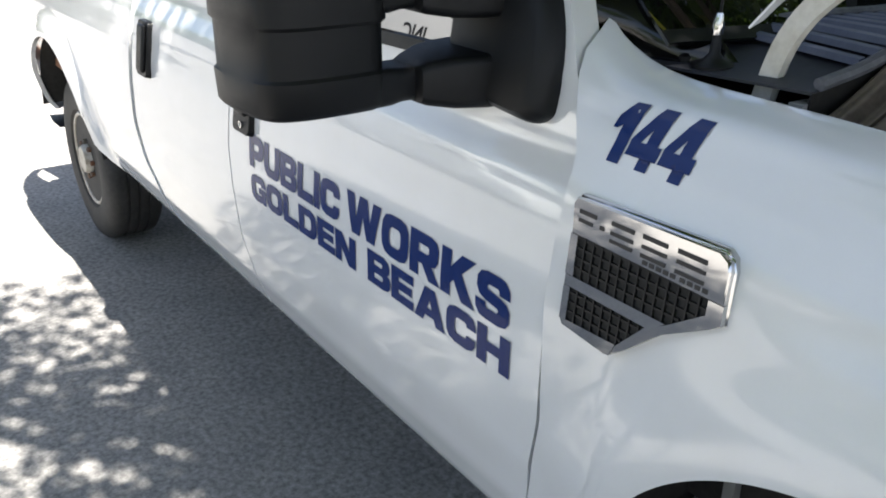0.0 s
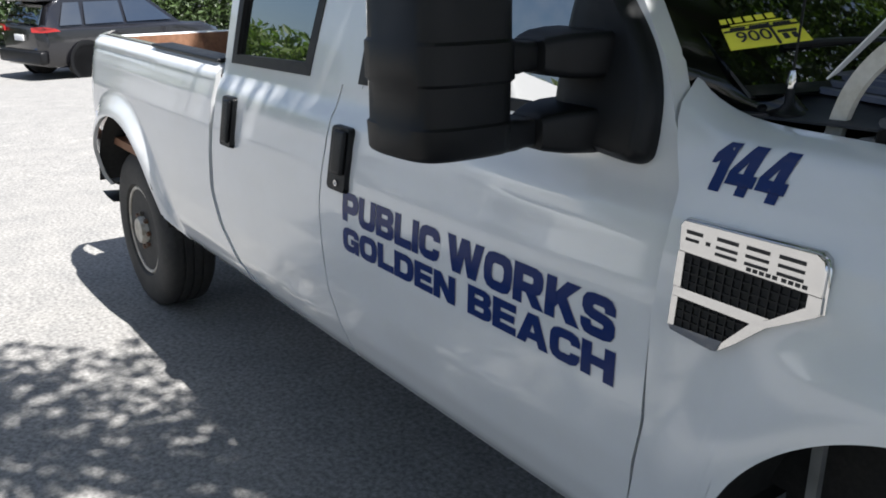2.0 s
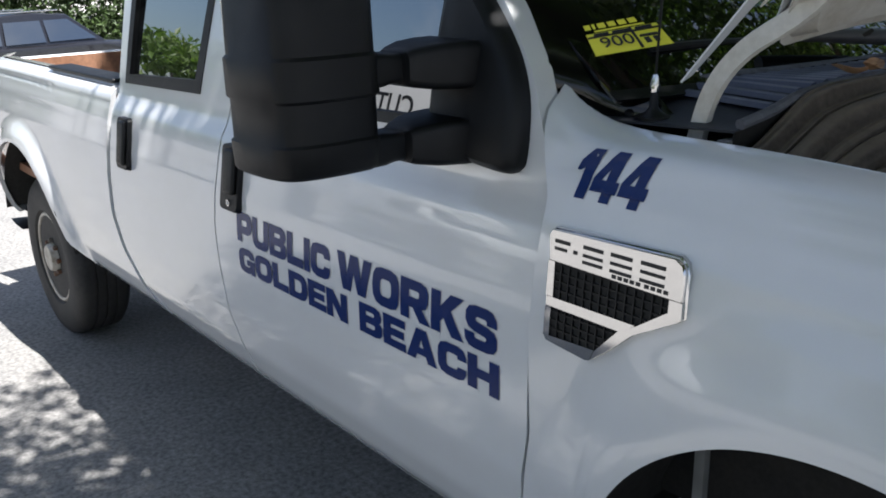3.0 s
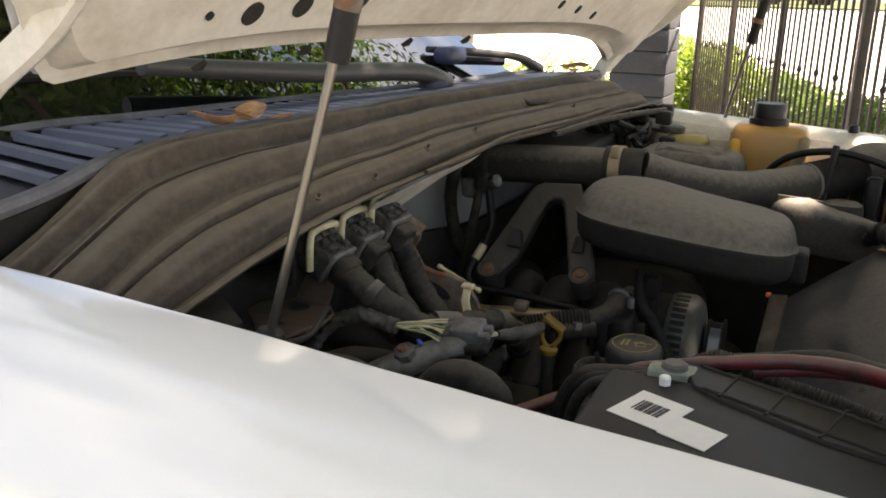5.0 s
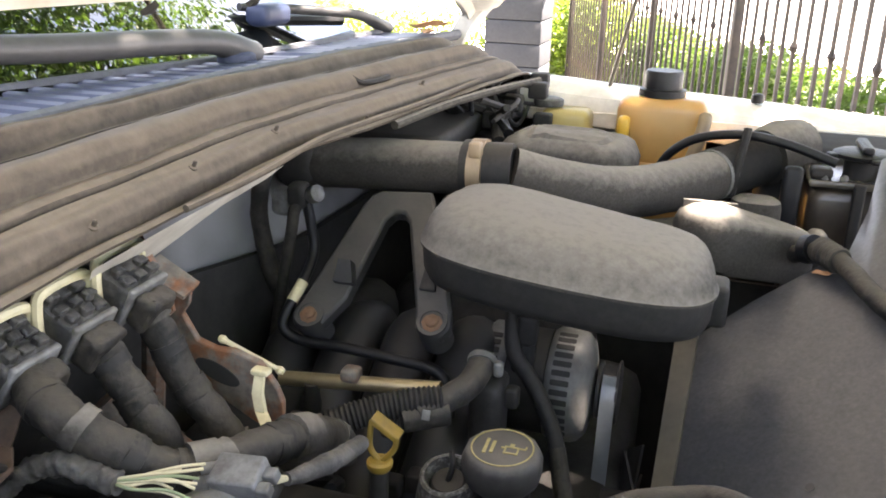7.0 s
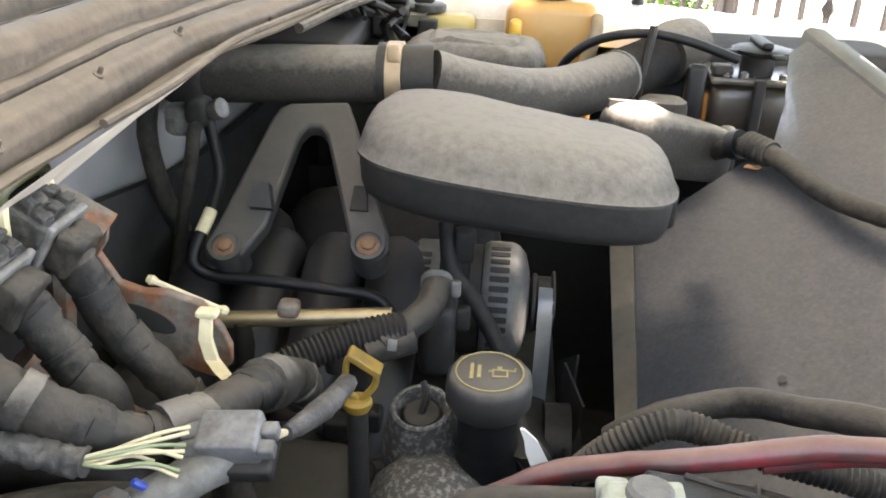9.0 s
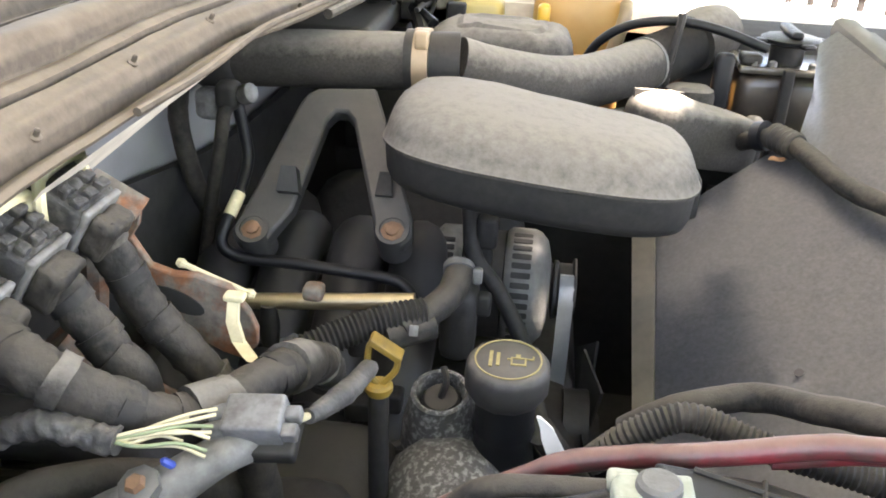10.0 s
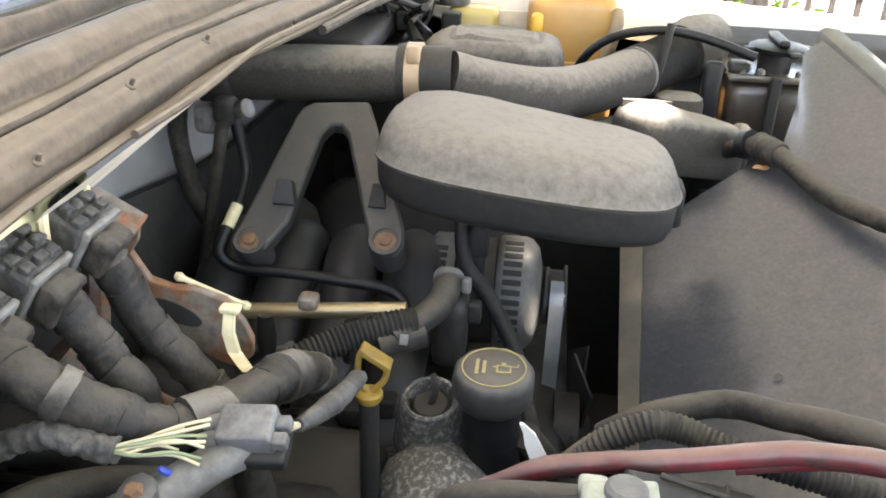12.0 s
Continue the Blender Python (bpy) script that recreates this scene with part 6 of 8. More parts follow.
epart("silencer_base", loft([plan_ring(0.88, 1.314, 0.006), plan_ring(0.945, 1.316, 0.003), plan_ring(0.972, 1.324), plan_ring(0.99, 1.3515)]), DUSTY_DARK, "black lower half of the silencer", silencer)
epart("silencer_foot", rbox((0.868, 0.985, 1.262), (0.895, 1.03, 1.31), 0.006), DUSTY_DARK, "", silencer)
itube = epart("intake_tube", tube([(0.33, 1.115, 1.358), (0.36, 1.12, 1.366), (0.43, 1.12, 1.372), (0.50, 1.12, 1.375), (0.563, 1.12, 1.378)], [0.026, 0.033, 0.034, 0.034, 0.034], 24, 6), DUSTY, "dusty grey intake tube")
epart("tube_end", rbox((0.30, 1.085, 1.33), (0.365, 1.15, 1.40), 0.02), DUSTY_DARK, "", itube)
epart("cuff", tube([(0.560, 1.12, 1.378), (0.572, 1.12, 1.3785)], 0.0375, 24, 2), DUSTY_DARK, "", itube)
epart("hose_clamp", tube([(0.570, 1.12, 1.3785), (0.588, 1.12, 1.379)], 0.0392, 24, 2), mat("tan_clamp", (0.27, 0.20, 0.125), 0.5, 0.3, grain=0.2, scale=60), "tan metal hose clamp", itube)
epart("clamp_screw", rbox((0.572, 1.085, 1.400), (0.588, 1.100, 1.420), 0.003), bpy.data.materials["tan_clamp"], "", itube)
epart("cuff", tube([(0.586, 1.12, 1.379), (0.622, 1.123, 1.380)], 0.0355, 24, 2), DUSTY_DARK, "", itube)
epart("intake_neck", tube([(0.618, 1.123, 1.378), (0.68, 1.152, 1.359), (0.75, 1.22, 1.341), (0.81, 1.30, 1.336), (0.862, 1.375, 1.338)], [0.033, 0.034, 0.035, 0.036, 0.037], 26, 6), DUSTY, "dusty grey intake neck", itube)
# dark filler tube, added so the gap under the neck reads as shade
epart("lower_duct", tube([(0.62, 1.14, 1.30), (0.70, 1.155, 1.29), (0.78, 1.20, 1.275), (0.86, 1.28, 1.268), (0.93, 1.35, 1.26)], 0.036, 18, 5), DUSTY_DARK, "dark tube added to fill the gap under the intake neck", itube)
epart("neck_clamp", tube([(0.861, 1.374, 1.338), (0.865, 1.380, 1.3382)], 0.0385, 26, 2), ALU, "bright clamp", itube)
epart("bellows", tube([(0.865, 1.38, 1.338), (0.90, 1.43, 1.342), (0.94, 1.482, 1.350)], 0.039, 24, 8, ribs=0.008, pitch=0.0052), DUSTY_DARK, "black corrugated intake bellows", itube)
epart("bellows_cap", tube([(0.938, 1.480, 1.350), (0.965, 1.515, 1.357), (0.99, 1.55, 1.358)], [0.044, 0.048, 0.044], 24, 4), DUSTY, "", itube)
RZ = Matrix.Translation((0.916, 1.200, -0.018)) @ Matrix.Rotation(radians(33), 4, "Z")
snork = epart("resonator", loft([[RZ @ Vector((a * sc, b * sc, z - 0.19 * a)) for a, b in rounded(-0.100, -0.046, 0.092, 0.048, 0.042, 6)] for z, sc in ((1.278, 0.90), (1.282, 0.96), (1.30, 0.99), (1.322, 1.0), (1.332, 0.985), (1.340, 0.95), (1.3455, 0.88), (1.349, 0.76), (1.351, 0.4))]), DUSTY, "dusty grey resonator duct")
epart("resonator_rib", prism([RZ @ Vector(q) for q in ((-0.086, 0.020, 1.360), (-0.086, 0.020, 1.372), (0.0, 0.028, 1.358), (0.0, 0.028, 1.345))], (-0.0015, 0.003, 0.001)), DUSTY, "", snork)
epart("resonator_knob", loft([[Vector((0.930 + a * sc, 1.362 + b * sc, z)) for a, b in rounded(-0.036, -0.024, 0.036, 0.024, 0.022, 4)] for z, sc in ((1.22, 1.0), (1.302, 1.0), (1.312, 0.93), (1.317, 0.7))]), DUSTY, "", snork)
epart("resonator_knob", rbox((0.992, 1.262, 1.235), (1.022, 1.298, 1.302), 0.014), DUSTY, "", snork)
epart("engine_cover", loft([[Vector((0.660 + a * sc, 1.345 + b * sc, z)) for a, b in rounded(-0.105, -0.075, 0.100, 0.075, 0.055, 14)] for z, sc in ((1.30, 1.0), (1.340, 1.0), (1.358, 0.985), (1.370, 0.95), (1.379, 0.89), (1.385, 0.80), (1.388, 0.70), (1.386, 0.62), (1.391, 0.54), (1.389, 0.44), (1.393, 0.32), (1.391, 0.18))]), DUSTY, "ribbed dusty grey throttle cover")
epart("throttle_hose", tube([(0.775, 1.45, 1.31), (0.80, 1.435, 1.355), (0.84, 1.42, 1.384), (0.90, 1.40, 1.398), (0.96, 1.39, 1.392), (1.03, 1.38, 1.372)], 0.007, 10, 6), BLACK_PLASTIC, "black hose over the bellows")
epart("cable_stay", tube([(0.895, 1.375, 1.31), (0.898, 1.37, 1.35), (0.905, 1.375, 1.40), (0.906, 1.378, 1.412)], 0.006, 8, 4), DUSTY_DARK)
epart("cable_stay", rbox((0.962, 1.375, 1.26), (0.990, 1.395, 1.362), 0.008), BLACK_PLASTIC)

# forked bracket
BOLT_RUST = mat("orange_rust", (0.20, 0.10, 0.048), 0.8, grain=0.4, scale=120, stain=(0.2, 0.12, 0.07), stain_scale=40, bump=0.5)
BR = mat("bracket_plastic", (0.035, 0.035, 0.034), 0.6, grain=0.3, scale=120, stain=(0.026, 0.025, 0.024), stain_scale=12, bump=0.25, dust_toplight=(0.066, 0.062, 0.055), dust_toplight_scale=30)
o1 = [(0.404, 0.930, 1.229), (0.411, 0.945, 1.243), (0.449, 1.048, 1.339), (0.456, 1.058, 1.349), (0.468, 1.064, 1.354), (0.533, 1.068, 1.358), (0.547, 1.044, 1.336), (0.596, 0.951, 1.252), (0.599, 0.936, 1.238), (0.590, 0.926, 1.230), (0.572, 0.924, 1.228), (0.559, 0.932, 1.235), (0.552, 0.952, 1.253), (0.514, 1.034, 1.327), (0.505, 1.042, 1.334), (0.493, 1.042, 1.334), (0.485, 1.033, 1.326), (0.474, 0.987, 1.283), (0.466, 0.951, 1.250), (0.446, 0.925, 1.226), (0.425, 0.918, 1.219), (0.410, 0.920, 1.221)]
bracket = epart("forked_bracket", prism(o1, (0.0, 0.014, -0.016)), BR, "grey forked manifold bracket", bevel=0.004)
for c in ((0.427, 0.931, 1.232), (0.577, 0.938, 1.242)):
    b = epart("bolt_boss", lathe([(0.019, -0.045), (0.0195, -0.004), (0.018, 0.001), (0.014, 0.001), (0.0125, -0.003), (0.0, -0.003)], c, (0, -0.62, 0.78), 22), BR, "", bracket)
    epart("bolt", lathe([(0.0125, -0.003), (0.0125, -0.001), (0.008, 0.0), (0.008, 0.004), (0.005, 0.006), (0.0, 0.006)], c, (0, -0.62, 0.78), 8), BOLT_RUST, "rusty bolt", b)
epart("clip_lug", prism([(0.447, 0.968, 1.258), (0.472, 0.968, 1.258), (0.468, 0.974, 1.285), (0.452, 0.974, 1.285)], (0, -0.014, 0.010)), BR, "", bracket)
epart("clip_lug", prism([(0.553, 0.972, 1.262), (0.572, 0.972, 1.262), (0.568, 0.985, 1.284), (0.556, 0.985, 1.284)], (0, -0.010, 0.008)), DUSTY_DARK, "", bracket)
# intake manifold behind the bracket
for k in range(4):
    x = 0.36 + 0.075 * k
    epart("manifold_runner", tube([(x, 0.86, 1.02), (x + 0.01, 0.93, 1.10), (x + 0.01, 1.03, 1.165), (x, 1.12, 1.14)], 0.034, 14, 6), mat("manifold_black", (0.014, 0.014, 0.0145), 0.6, grain=0.25, scale=80, stain=(0.028, 0.026, 0.024), stain_scale=8), "black intake manifold runner")
epart("fuel_rail", tube([(0.43, 0.85, 1.187), (0.615, 0.855, 1.205)], 0.0085, 14, 2), mat("brass_toned_pipe", (0.40, 0.33, 0.20), 0.4, 0.8, grain=0.2, scale=60), "dull brass fuel rail")
epart("rail_boss", rbox((0.505, 0.84, 1.20), (0.525, 0.86, 1.215), 0.004), RUST)
for x in (0.47, 0.56):
    epart("injector", lathe([(0.009, 0), (0.011, 0.02), (0.008, 0.045)], (x, 0.845, 1.145), (0, 0, 1), 12), DUSTY_DARK)

# hoses
hs = [("heater_hose", [(0.345, 1.035, 1.412), (0.328, 1.025, 1.385), (0.319, 1.02, 1.35), (0.317, 1.02, 1.304), (0.330, 1.02, 1.244), (0.350, 1.015, 1.205)], 0.0115, HOSE, "dusty rubber heater hose"),
      ("vacuum_pipe", [(0.392, 0.995, 1.352), (0.382, 0.99, 1.338), (0.377, 0.99, 1.312), (0.363, 0.99, 1.244), (0.345, 0.99, 1.15)], 0.0075, HOSE, "thin dusty vacuum pipe"),
      ("vapour_pipe", [(0.393, 1.0, 1.350), (0.399, 1.0, 1.317), (0.404, 0.995, 1.285), (0.402, 0.965, 1.255), (0.395, 0.94, 1.23), (0.392, 0.93, 1.212), (0.402, 0.93, 1.200), (0.425, 0.93, 1.195), (0.472, 0.93, 1.195), (0.534, 0.93, 1.191), (0.583, 0.928, 1.187), (0.604, 0.92, 1.172), (0.610, 0.91, 1.14)], 0.0068, BLACK_PLASTIC, "black vapour pipe")]
for nm, pts, r, m_, lab in hs:
    epart(nm, tube(pts, r, 12, 7), m_, lab)
epart("pipe_sleeve", tube([(0.4025, 0.966, 1.256), (0.397, 0.946, 1.237)], 0.0074, 10, 2), CREAM, "white tape sleeve")
epart("pipe_fitting", rbox((0.372, 0.985, 1.340), (0.398, 1.012, 1.372), 0.008), DUSTY_DARK)
epart("pipe_fitting", lathe([(0.008, 0), (0.011, 0.004), (0.011, 0.016), (0.007, 0.019)], (0.398, 0.998, 1.356), (0.85, -0.3, 0.35), 12), LIGHT_GREY)
epart("pipe_fitting", rbox((0.345, 0.995, 1.325), (0.375, 1.02, 1.36), 0.008), LIGHT_GREY)
bh = epart("breather_hose", tube([(0.505, 0.735, 1.185), (0.535, 0.752, 1.204), (0.575, 0.775, 1.216), (0.606, 0.79, 1.222), (0.632, 0.803, 1.223)], 0.0150, 18, 10, ribs=0.0026, pitch=0.0024), DUSTY_DARK, "black corrugated breather hose")
epart("breather_elbow", tube([(0.612, 0.785, 1.212), (0.634, 0.808, 1.220), (0.650, 0.835, 1.226), (0.655, 0.86, 1.233), (0.655, 0.875, 1.240)], 0.0140, 16, 7), HOSE, "", bh)
epart("elbow_clamp", tube([(0.6555, 0.866, 1.236), (0.655, 0.872, 1.239)], 0.0158, 18, 2), ALU, "", bh)
epart("clamp_screw", rbox((0.669, 0.860, 1.226), (0.679, 0.870, 1.243), 0.003), ALU, "", bh)
epart("hose_mark", rbox((-0.004, -0.0008, -0.005), (0.004, 0.0008, 0.005), 0.0005, Matrix.Translation((0.626, 0.772, 1.221)) @ Matrix.Rotation(radians(-25), 4, "X")), LIGHT_GREY, "", bh)
epart("hose_sleeve", tube([(0.600, 0.776, 1.208), (0.640, 0.800, 1.212)], 0.0128, 16, 2), HOSE, "", bh)
epart("thermostat_housing", rbox((0.637, 0.880, 1.12), (0.674, 0.935, 1.205), 0.012), ALU_DARK)
epart("sensor_plug", rbox((0.672, 0.905, 1.165), (0.688, 0.922, 1.190), 0.004), DUSTY_DARK)
epart("hose_branch", tube([(0.745, 0.73, 1.16), (0.77, 0.77, 1.10), (0.81, 0.80, 1.02), (0.84, 0.82, 0.92)], 0.013, 12, 6), HOSE, "dusty coolant hose")
epart("hose_branch", tube([(0.728, 0.952, 1.10), (0.742, 0.93, 1.06), (0.765, 0.89, 1.0), (0.79, 0.85, 0.92)], 0.011, 12, 6), HOSE)
epart("front_cover", rbox((0.70, 0.70, 0.80), (0.79, 1.2, 0.97), 0.03), ALU_DARK)

# ---- radiator shroud and upper bar ----
SH = [(0.872, 1.092, 1.207), (0.860, 0.831, 1.103), (0.857, 0.72, 1.06), (1.074, 0.655, 1.155), (1.20, 0.76, 1.26), (1.19, 0.93, 1.325), (1.150, 1.10, 1.375), (1.090, 1.29, 1.418), (1.070, 1.29, 1.400), (1.052, 1.21, 1.352), (1.030, 1.152, 1.317), (0.978, 1.136, 1.282), (0.928, 1.119, 1.248)]
shroud = thing("radiator_shroud", "dusty blue grey radiator fan shroud", "radiator shroud", at=(1.1, 0.97, 0.63))
c = Vector((1.03, 0.98, 1.252))
bm = bmesh.new()
ringv = [[bm.verts.new(c.lerp(Vector(p), f) + Vector((-0.004, -0.002, 0.003)) * math.sin(3 * f)) for p in SH] for f in (0.33, 0.66, 1.0)]
cv = bm.verts.new(c)
for i in range(len(SH)):
    bm.faces.new((cv, ringv[0][i], ringv[0][(i + 1) % len(SH)]))
    for a, b in zip(ringv, ringv[1:]):
        bm.faces.new((a[i], b[i], b[(i + 1) % len(SH)], a[(i + 1) % len(SH)]))
ext = bmesh.ops.extrude_face_region(bm, geom=list(bm.faces))
bmesh.ops.translate(bm, verts=[v for v in ext["geom"] if isinstance(v, bmesh.types.BMVert)], vec=(0.006, 0.003, -0.004))
face = own(shroud, "shroud_face", bm, RAD_COVER, "dusty blue grey plastic face")
own(shroud, "shroud_edge", prism([(0.846, 1.104, 1.200), (0.841, 0.847, 1.099), (0.839, 0.74, 1.058), (0.857, 0.72, 1.058), (0.860, 0.831, 1.103), (0.872, 1.092, 1.207)], (-0.002, -0.0015, 0.005)), mat("tan_edge_strip", (0.11, 0.095, 0.072), 0.6, grain=0.2, scale=60, stain=(0.06, 0.053, 0.042), stain_scale=10), "tan edge strip")
# small orange block painted as a glint at the shroud's edge
own(shroud, "orange_tag", rbox((0.838, 1.100, 1.200), (0.846, 1.106, 1.208), 0.002), mat("orange_glint_tone", (0.85, 0.20, 0.06), 0.3, coat=0.5), "small orange block standing in for a glint of light")
own(shroud, "shroud_hole", lathe([(0.0045, 0), (0.0045, 0.0008), (0.0, 0.0008)], (0.9822, 0.8341, 1.1815), (-0.46, -0.31, 0.83), 14), INK)
a0, a1 = Vector((1.092, 1.31, 1.430)), Vector((1.205, 0.90, 1.335))
own(shroud, "upper_bar", loft([[p + Vector((x, 0, z)) for x, z in ((-0.006, -0.014), (-0.003, -0.002), (0.004, 0.002), (0.022, 0.000), (0.026, -0.012), (0.05, -0.014), (0.05, -0.04), (0.0, -0.04))] for p in (a0, a1)]), mat("bar_grey", (0.05, 0.049, 0.048), 0.5, grain=0.25, scale=60, stain=(0.10, 0.097, 0.092), stain_scale=8), "grey upper radiator bar")
own(shroud, "shroud_leg", box((1.12, 0.80, 0.63), (1.16, 1.15, 1.02)), DARK)
own(shroud, "radiator_core", box((1.02, 1.02, 0.63), (1.06, 1.64, 1.10)), DARK)
hose = thing("radiator_hose", "dusty black hose across the radiator shroud", "hose", at=(1.0, 1.13, 1.31))
own(hose, "hose", tube([(0.972, 1.205, 1.285), (0.978, 1.162, 1.304), (1.0, 1.128, 1.320), (1.018, 1.085, 1.318), (1.048, 1.00, 1.308), (1.085, 0.93, 1.312), (1.12, 0.86, 1.320), (1.14, 0.80, 1.31), (1.14, 0.755, 1.27)], 0.0112, 14, 8), HOSE)
own(hose, "collar", tube([(0.996, 1.133, 1.3195), (1.013, 1.098, 1.319)], 0.0165, 16, 10, ribs=0.002, pitch=0.004), HOSE, "ribbed collar")
own(hose, "collar", tube([(0.982, 1.153, 1.312), (0.990, 1.144, 1.316)], 0.018, 16, 2), BLACK_PLASTIC)
own(hose, "end_block", rbox((1.115, 0.71, 1.19), (1.165, 0.775, 1.28), 0.012), BLACK_PLASTIC)

# ---- reservoirs on the far side ----
ps = thing("steering_reservoir", "grimy dark power steering reservoir with a wide cap", "reservoir", at=(1.065, 1.44, 0.9))
own(ps, "tank", rbox((1.0, 1.385, 1.22), (1.135, 1.50, 1.335), 0.02), mat("grimy_tank", (0.060, 0.046, 0.032), 0.3, grain=0.3, scale=60, stain=(0.012, 0.011, 0.010), stain_scale=10), "grimy tank")
own(ps, "tank_top", rbox((0.998, 1.383, 1.334), (1.137, 1.502, 1.345), 0.004), mat("stained_clear_plastic", (0.11, 0.10, 0.085), 0.25, grain=0.3, scale=60, stain=(0.03, 0.025, 0.018), stain_scale=20), "stained translucent tank top")
for xx in (1.02, 1.045, 1.10, 1.125):
    own(ps, "bolt", lathe([(0.006, 0), (0.006, 0.006), (0.003, 0.008)], (xx, 1.395, 1.345), (0, 0, 1), 6), ALU)
own(ps, "bracket", rbox((1.058, 1.374, 1.20), (1.074, 1.386, 1.345), 0.003), DUSTY_DARK)
own(ps, "cap_neck", lathe([(0.024, 0.0), (0.024, 0.03)], (1.07, 1.43, 1.343), (0, 0, 1), 18), DUSTY_DARK)
cap = own(ps, "cap", lathe([(0.034, 0.0), (0.042, 0.003), (0.043, 0.008), (0.036, 0.011), (0.0, 0.012)], (1.07, 1.42, 1.374), (0, 0, 1), 20), BLACK_PLASTIC, "black winged cap")
own(ps, "cap_grip", rbox((1.062, 1.386, 1.385), (1.078, 1.470, 1.396), 0.004), BLACK_PLASTIC, "", cap)
for a in (0.3, 1.9, 3.4, 5.0):
    own(ps, "cap_wing", rbox((0.030, -0.010, 0.0), (0.052, 0.010, 0.007), 0.003, Matrix.Translation((1.07, 1.42, 1.375)) @ Matrix.Rotation(a, 4, "Z")), BLACK_PLASTIC, "", cap)
own(ps, "fitting", rbox((1.115, 1.40, 1.343), (1.155, 1.44, 1.37), 0.006), ALU)
own(ps, "fitting", rbox((1.0, 1.39, 1.345), (1.03, 1.42, 1.36), 0.005), ALU_DARK)
own(ps, "stand", box((1.04, 1.40, 0.63), (1.10, 1.48, 1.22)), DARK)
dg = thing("coolant_tank", "amber plastic coolant tank with a black cap", "coolant tank", at=(0.775, 1.64, 0.9))
own(dg, "tank", rbox((0.694, 1.575, 1.19), (0.852, 1.695, 1.412), 0.022, None, 0.96, 4), AMBER, "amber translucent tank")
own(dg, "tank_seam", rbox((0.690, 1.571, 1.296), (0.856, 1.699, 1.303), 0.003), AMBER)
own(dg, "cap", lathe([(0.040, 0.0), (0.040, 0.012), (0.033, 0.014), (0.033, 0.04), (0.030, 0.044), (0.0, 0.044)], (0.768, 1.63, 1.411), (0, 0, 1), 22), BLACK_PLASTIC, "ribbed black cap")
own(dg, "valve", rbox((0.704, 1.542, 1.345), (0.724, 1.566, 1.385), 0.007), YELLOW, "yellow valve")
own(dg, "valve_stub", tube([(0.714, 1.554, 1.36), (0.715, 1.60, 1.35)], 0.008, 10, 2), YELLOW)
own(dg, "tank_hose", tube([(0.845, 1.57, 1.39), (0.842, 1.545, 1.37), (0.825, 1.54, 1.31), (0.80, 1.54, 1.27)], 0.011, 12, 6), mat("pale_hose", (0.2, 0.15, 0.09), 0.6, grain=0.2, scale=50), "")
own(dg, "stand", box((0.72, 1.60, 0.63), (0.82, 1.68, 1.19)), DARK)
pt = thing("brake_fluid_tank", "small yellowed brake fluid tank with a white cap", "reservoir", at=(0.60, 1.68, 0.9))
own(pt, "tank", rbox((0.555, 1.63, 1.29), (0.645, 1.70, 1.372), 0.014), PALE_TANK)
own(pt, "cap", lathe([(0.026, 0), (0.028, 0.003), (0.028, 0.012), (0.022, 0.015)], (0.565, 1.66, 1.374), (0, 0, 1), 16), LIGHT_GREY, "pale cap")
own(pt, "cylinder", tube([(0.42, 1.66, 1.27), (0.66, 1.66, 1.27)], 0.028, 16, 2), ALU_DARK, "brake master cylinder")
own(pt, "booster", lathe([(0.11, 0.0), (0.125, 0.03), (0.125, 0.08), (0.08, 0.11)], (0.44, 1.55, 1.20), (1, 0, 0), 28), DARK, "black brake booster")
rnd = random.Random(3)
loom = thing("far_wiring_loom", "tangle of black wiring by the bulkhead", "wiring", at=(0.5, 1.5, 1.3))
for k in range(14):
    p = [Vector((0.44 + rnd.uniform(-0.03, 0.12), 1.38 + 0.30 * t / 3 + rnd.uniform(-0.03, 0.03), 1.385 + rnd.uniform(-0.045, 0.045))) for t in range(4)]
    own(loom, "wire", tube(p, rnd.choice((0.004, 0.006, 0.010)), 8, 5), DUSTY_DARK if k % 3 else BLACK_PLASTIC)
for k in range(8):
    c = Vector((0.45 + rnd.uniform(0, 0.12), 1.42 + rnd.uniform(0, 0.24), 1.375 + rnd.uniform(-0.02, 0.05)))
    own(loom, "plug", rbox(c - Vector((0.016, 0.014, 0.014)), c + Vector((0.016, 0.014, 0.014)), 0.004), DUSTY_DARK)
own(loom, "relay_box", rbox((0.36, 1.20, 1.36), (0.50, 1.46, 1.395), 0.012), DUSTY_DARK, "black relay cover")
own(loom, "pale_line", tube([(0.47, 1.10, 1.43), (0.50, 1.25, 1.437), (0.53, 1.42, 1.435), (0.56, 1.58, 1.43)], 0.006, 8, 6), DUSTY)
ab = thing("air_filter_box", "dark air filter housing beside the far fender", "air filter", at=(1.12, 1.60, 0.9))
own(ab, "housing", rbox((0.94, 1.52, 1.15), (1.34, 1.695, 1.362), 0.02), DARK, "dark filter housing")
own(ab, "lid_edge", rbox((0.93, 1.515, 1.325), (1.35, 1.698, 1.337), 0.004), BLACK_PLASTIC)
own(ab, "stand", box((1.0, 1.56, 0.63), (1.28, 1.66, 1.15)), DARK)
tpart("hood_bumper", lathe([(0.010, 0.0), (0.012, 0.003), (0.011, 0.014), (0.006, 0.017)], (0.931, 1.765, 1.390), (0, 0, 1), 14), BLACK_PLASTIC, "rubber bonnet stop")

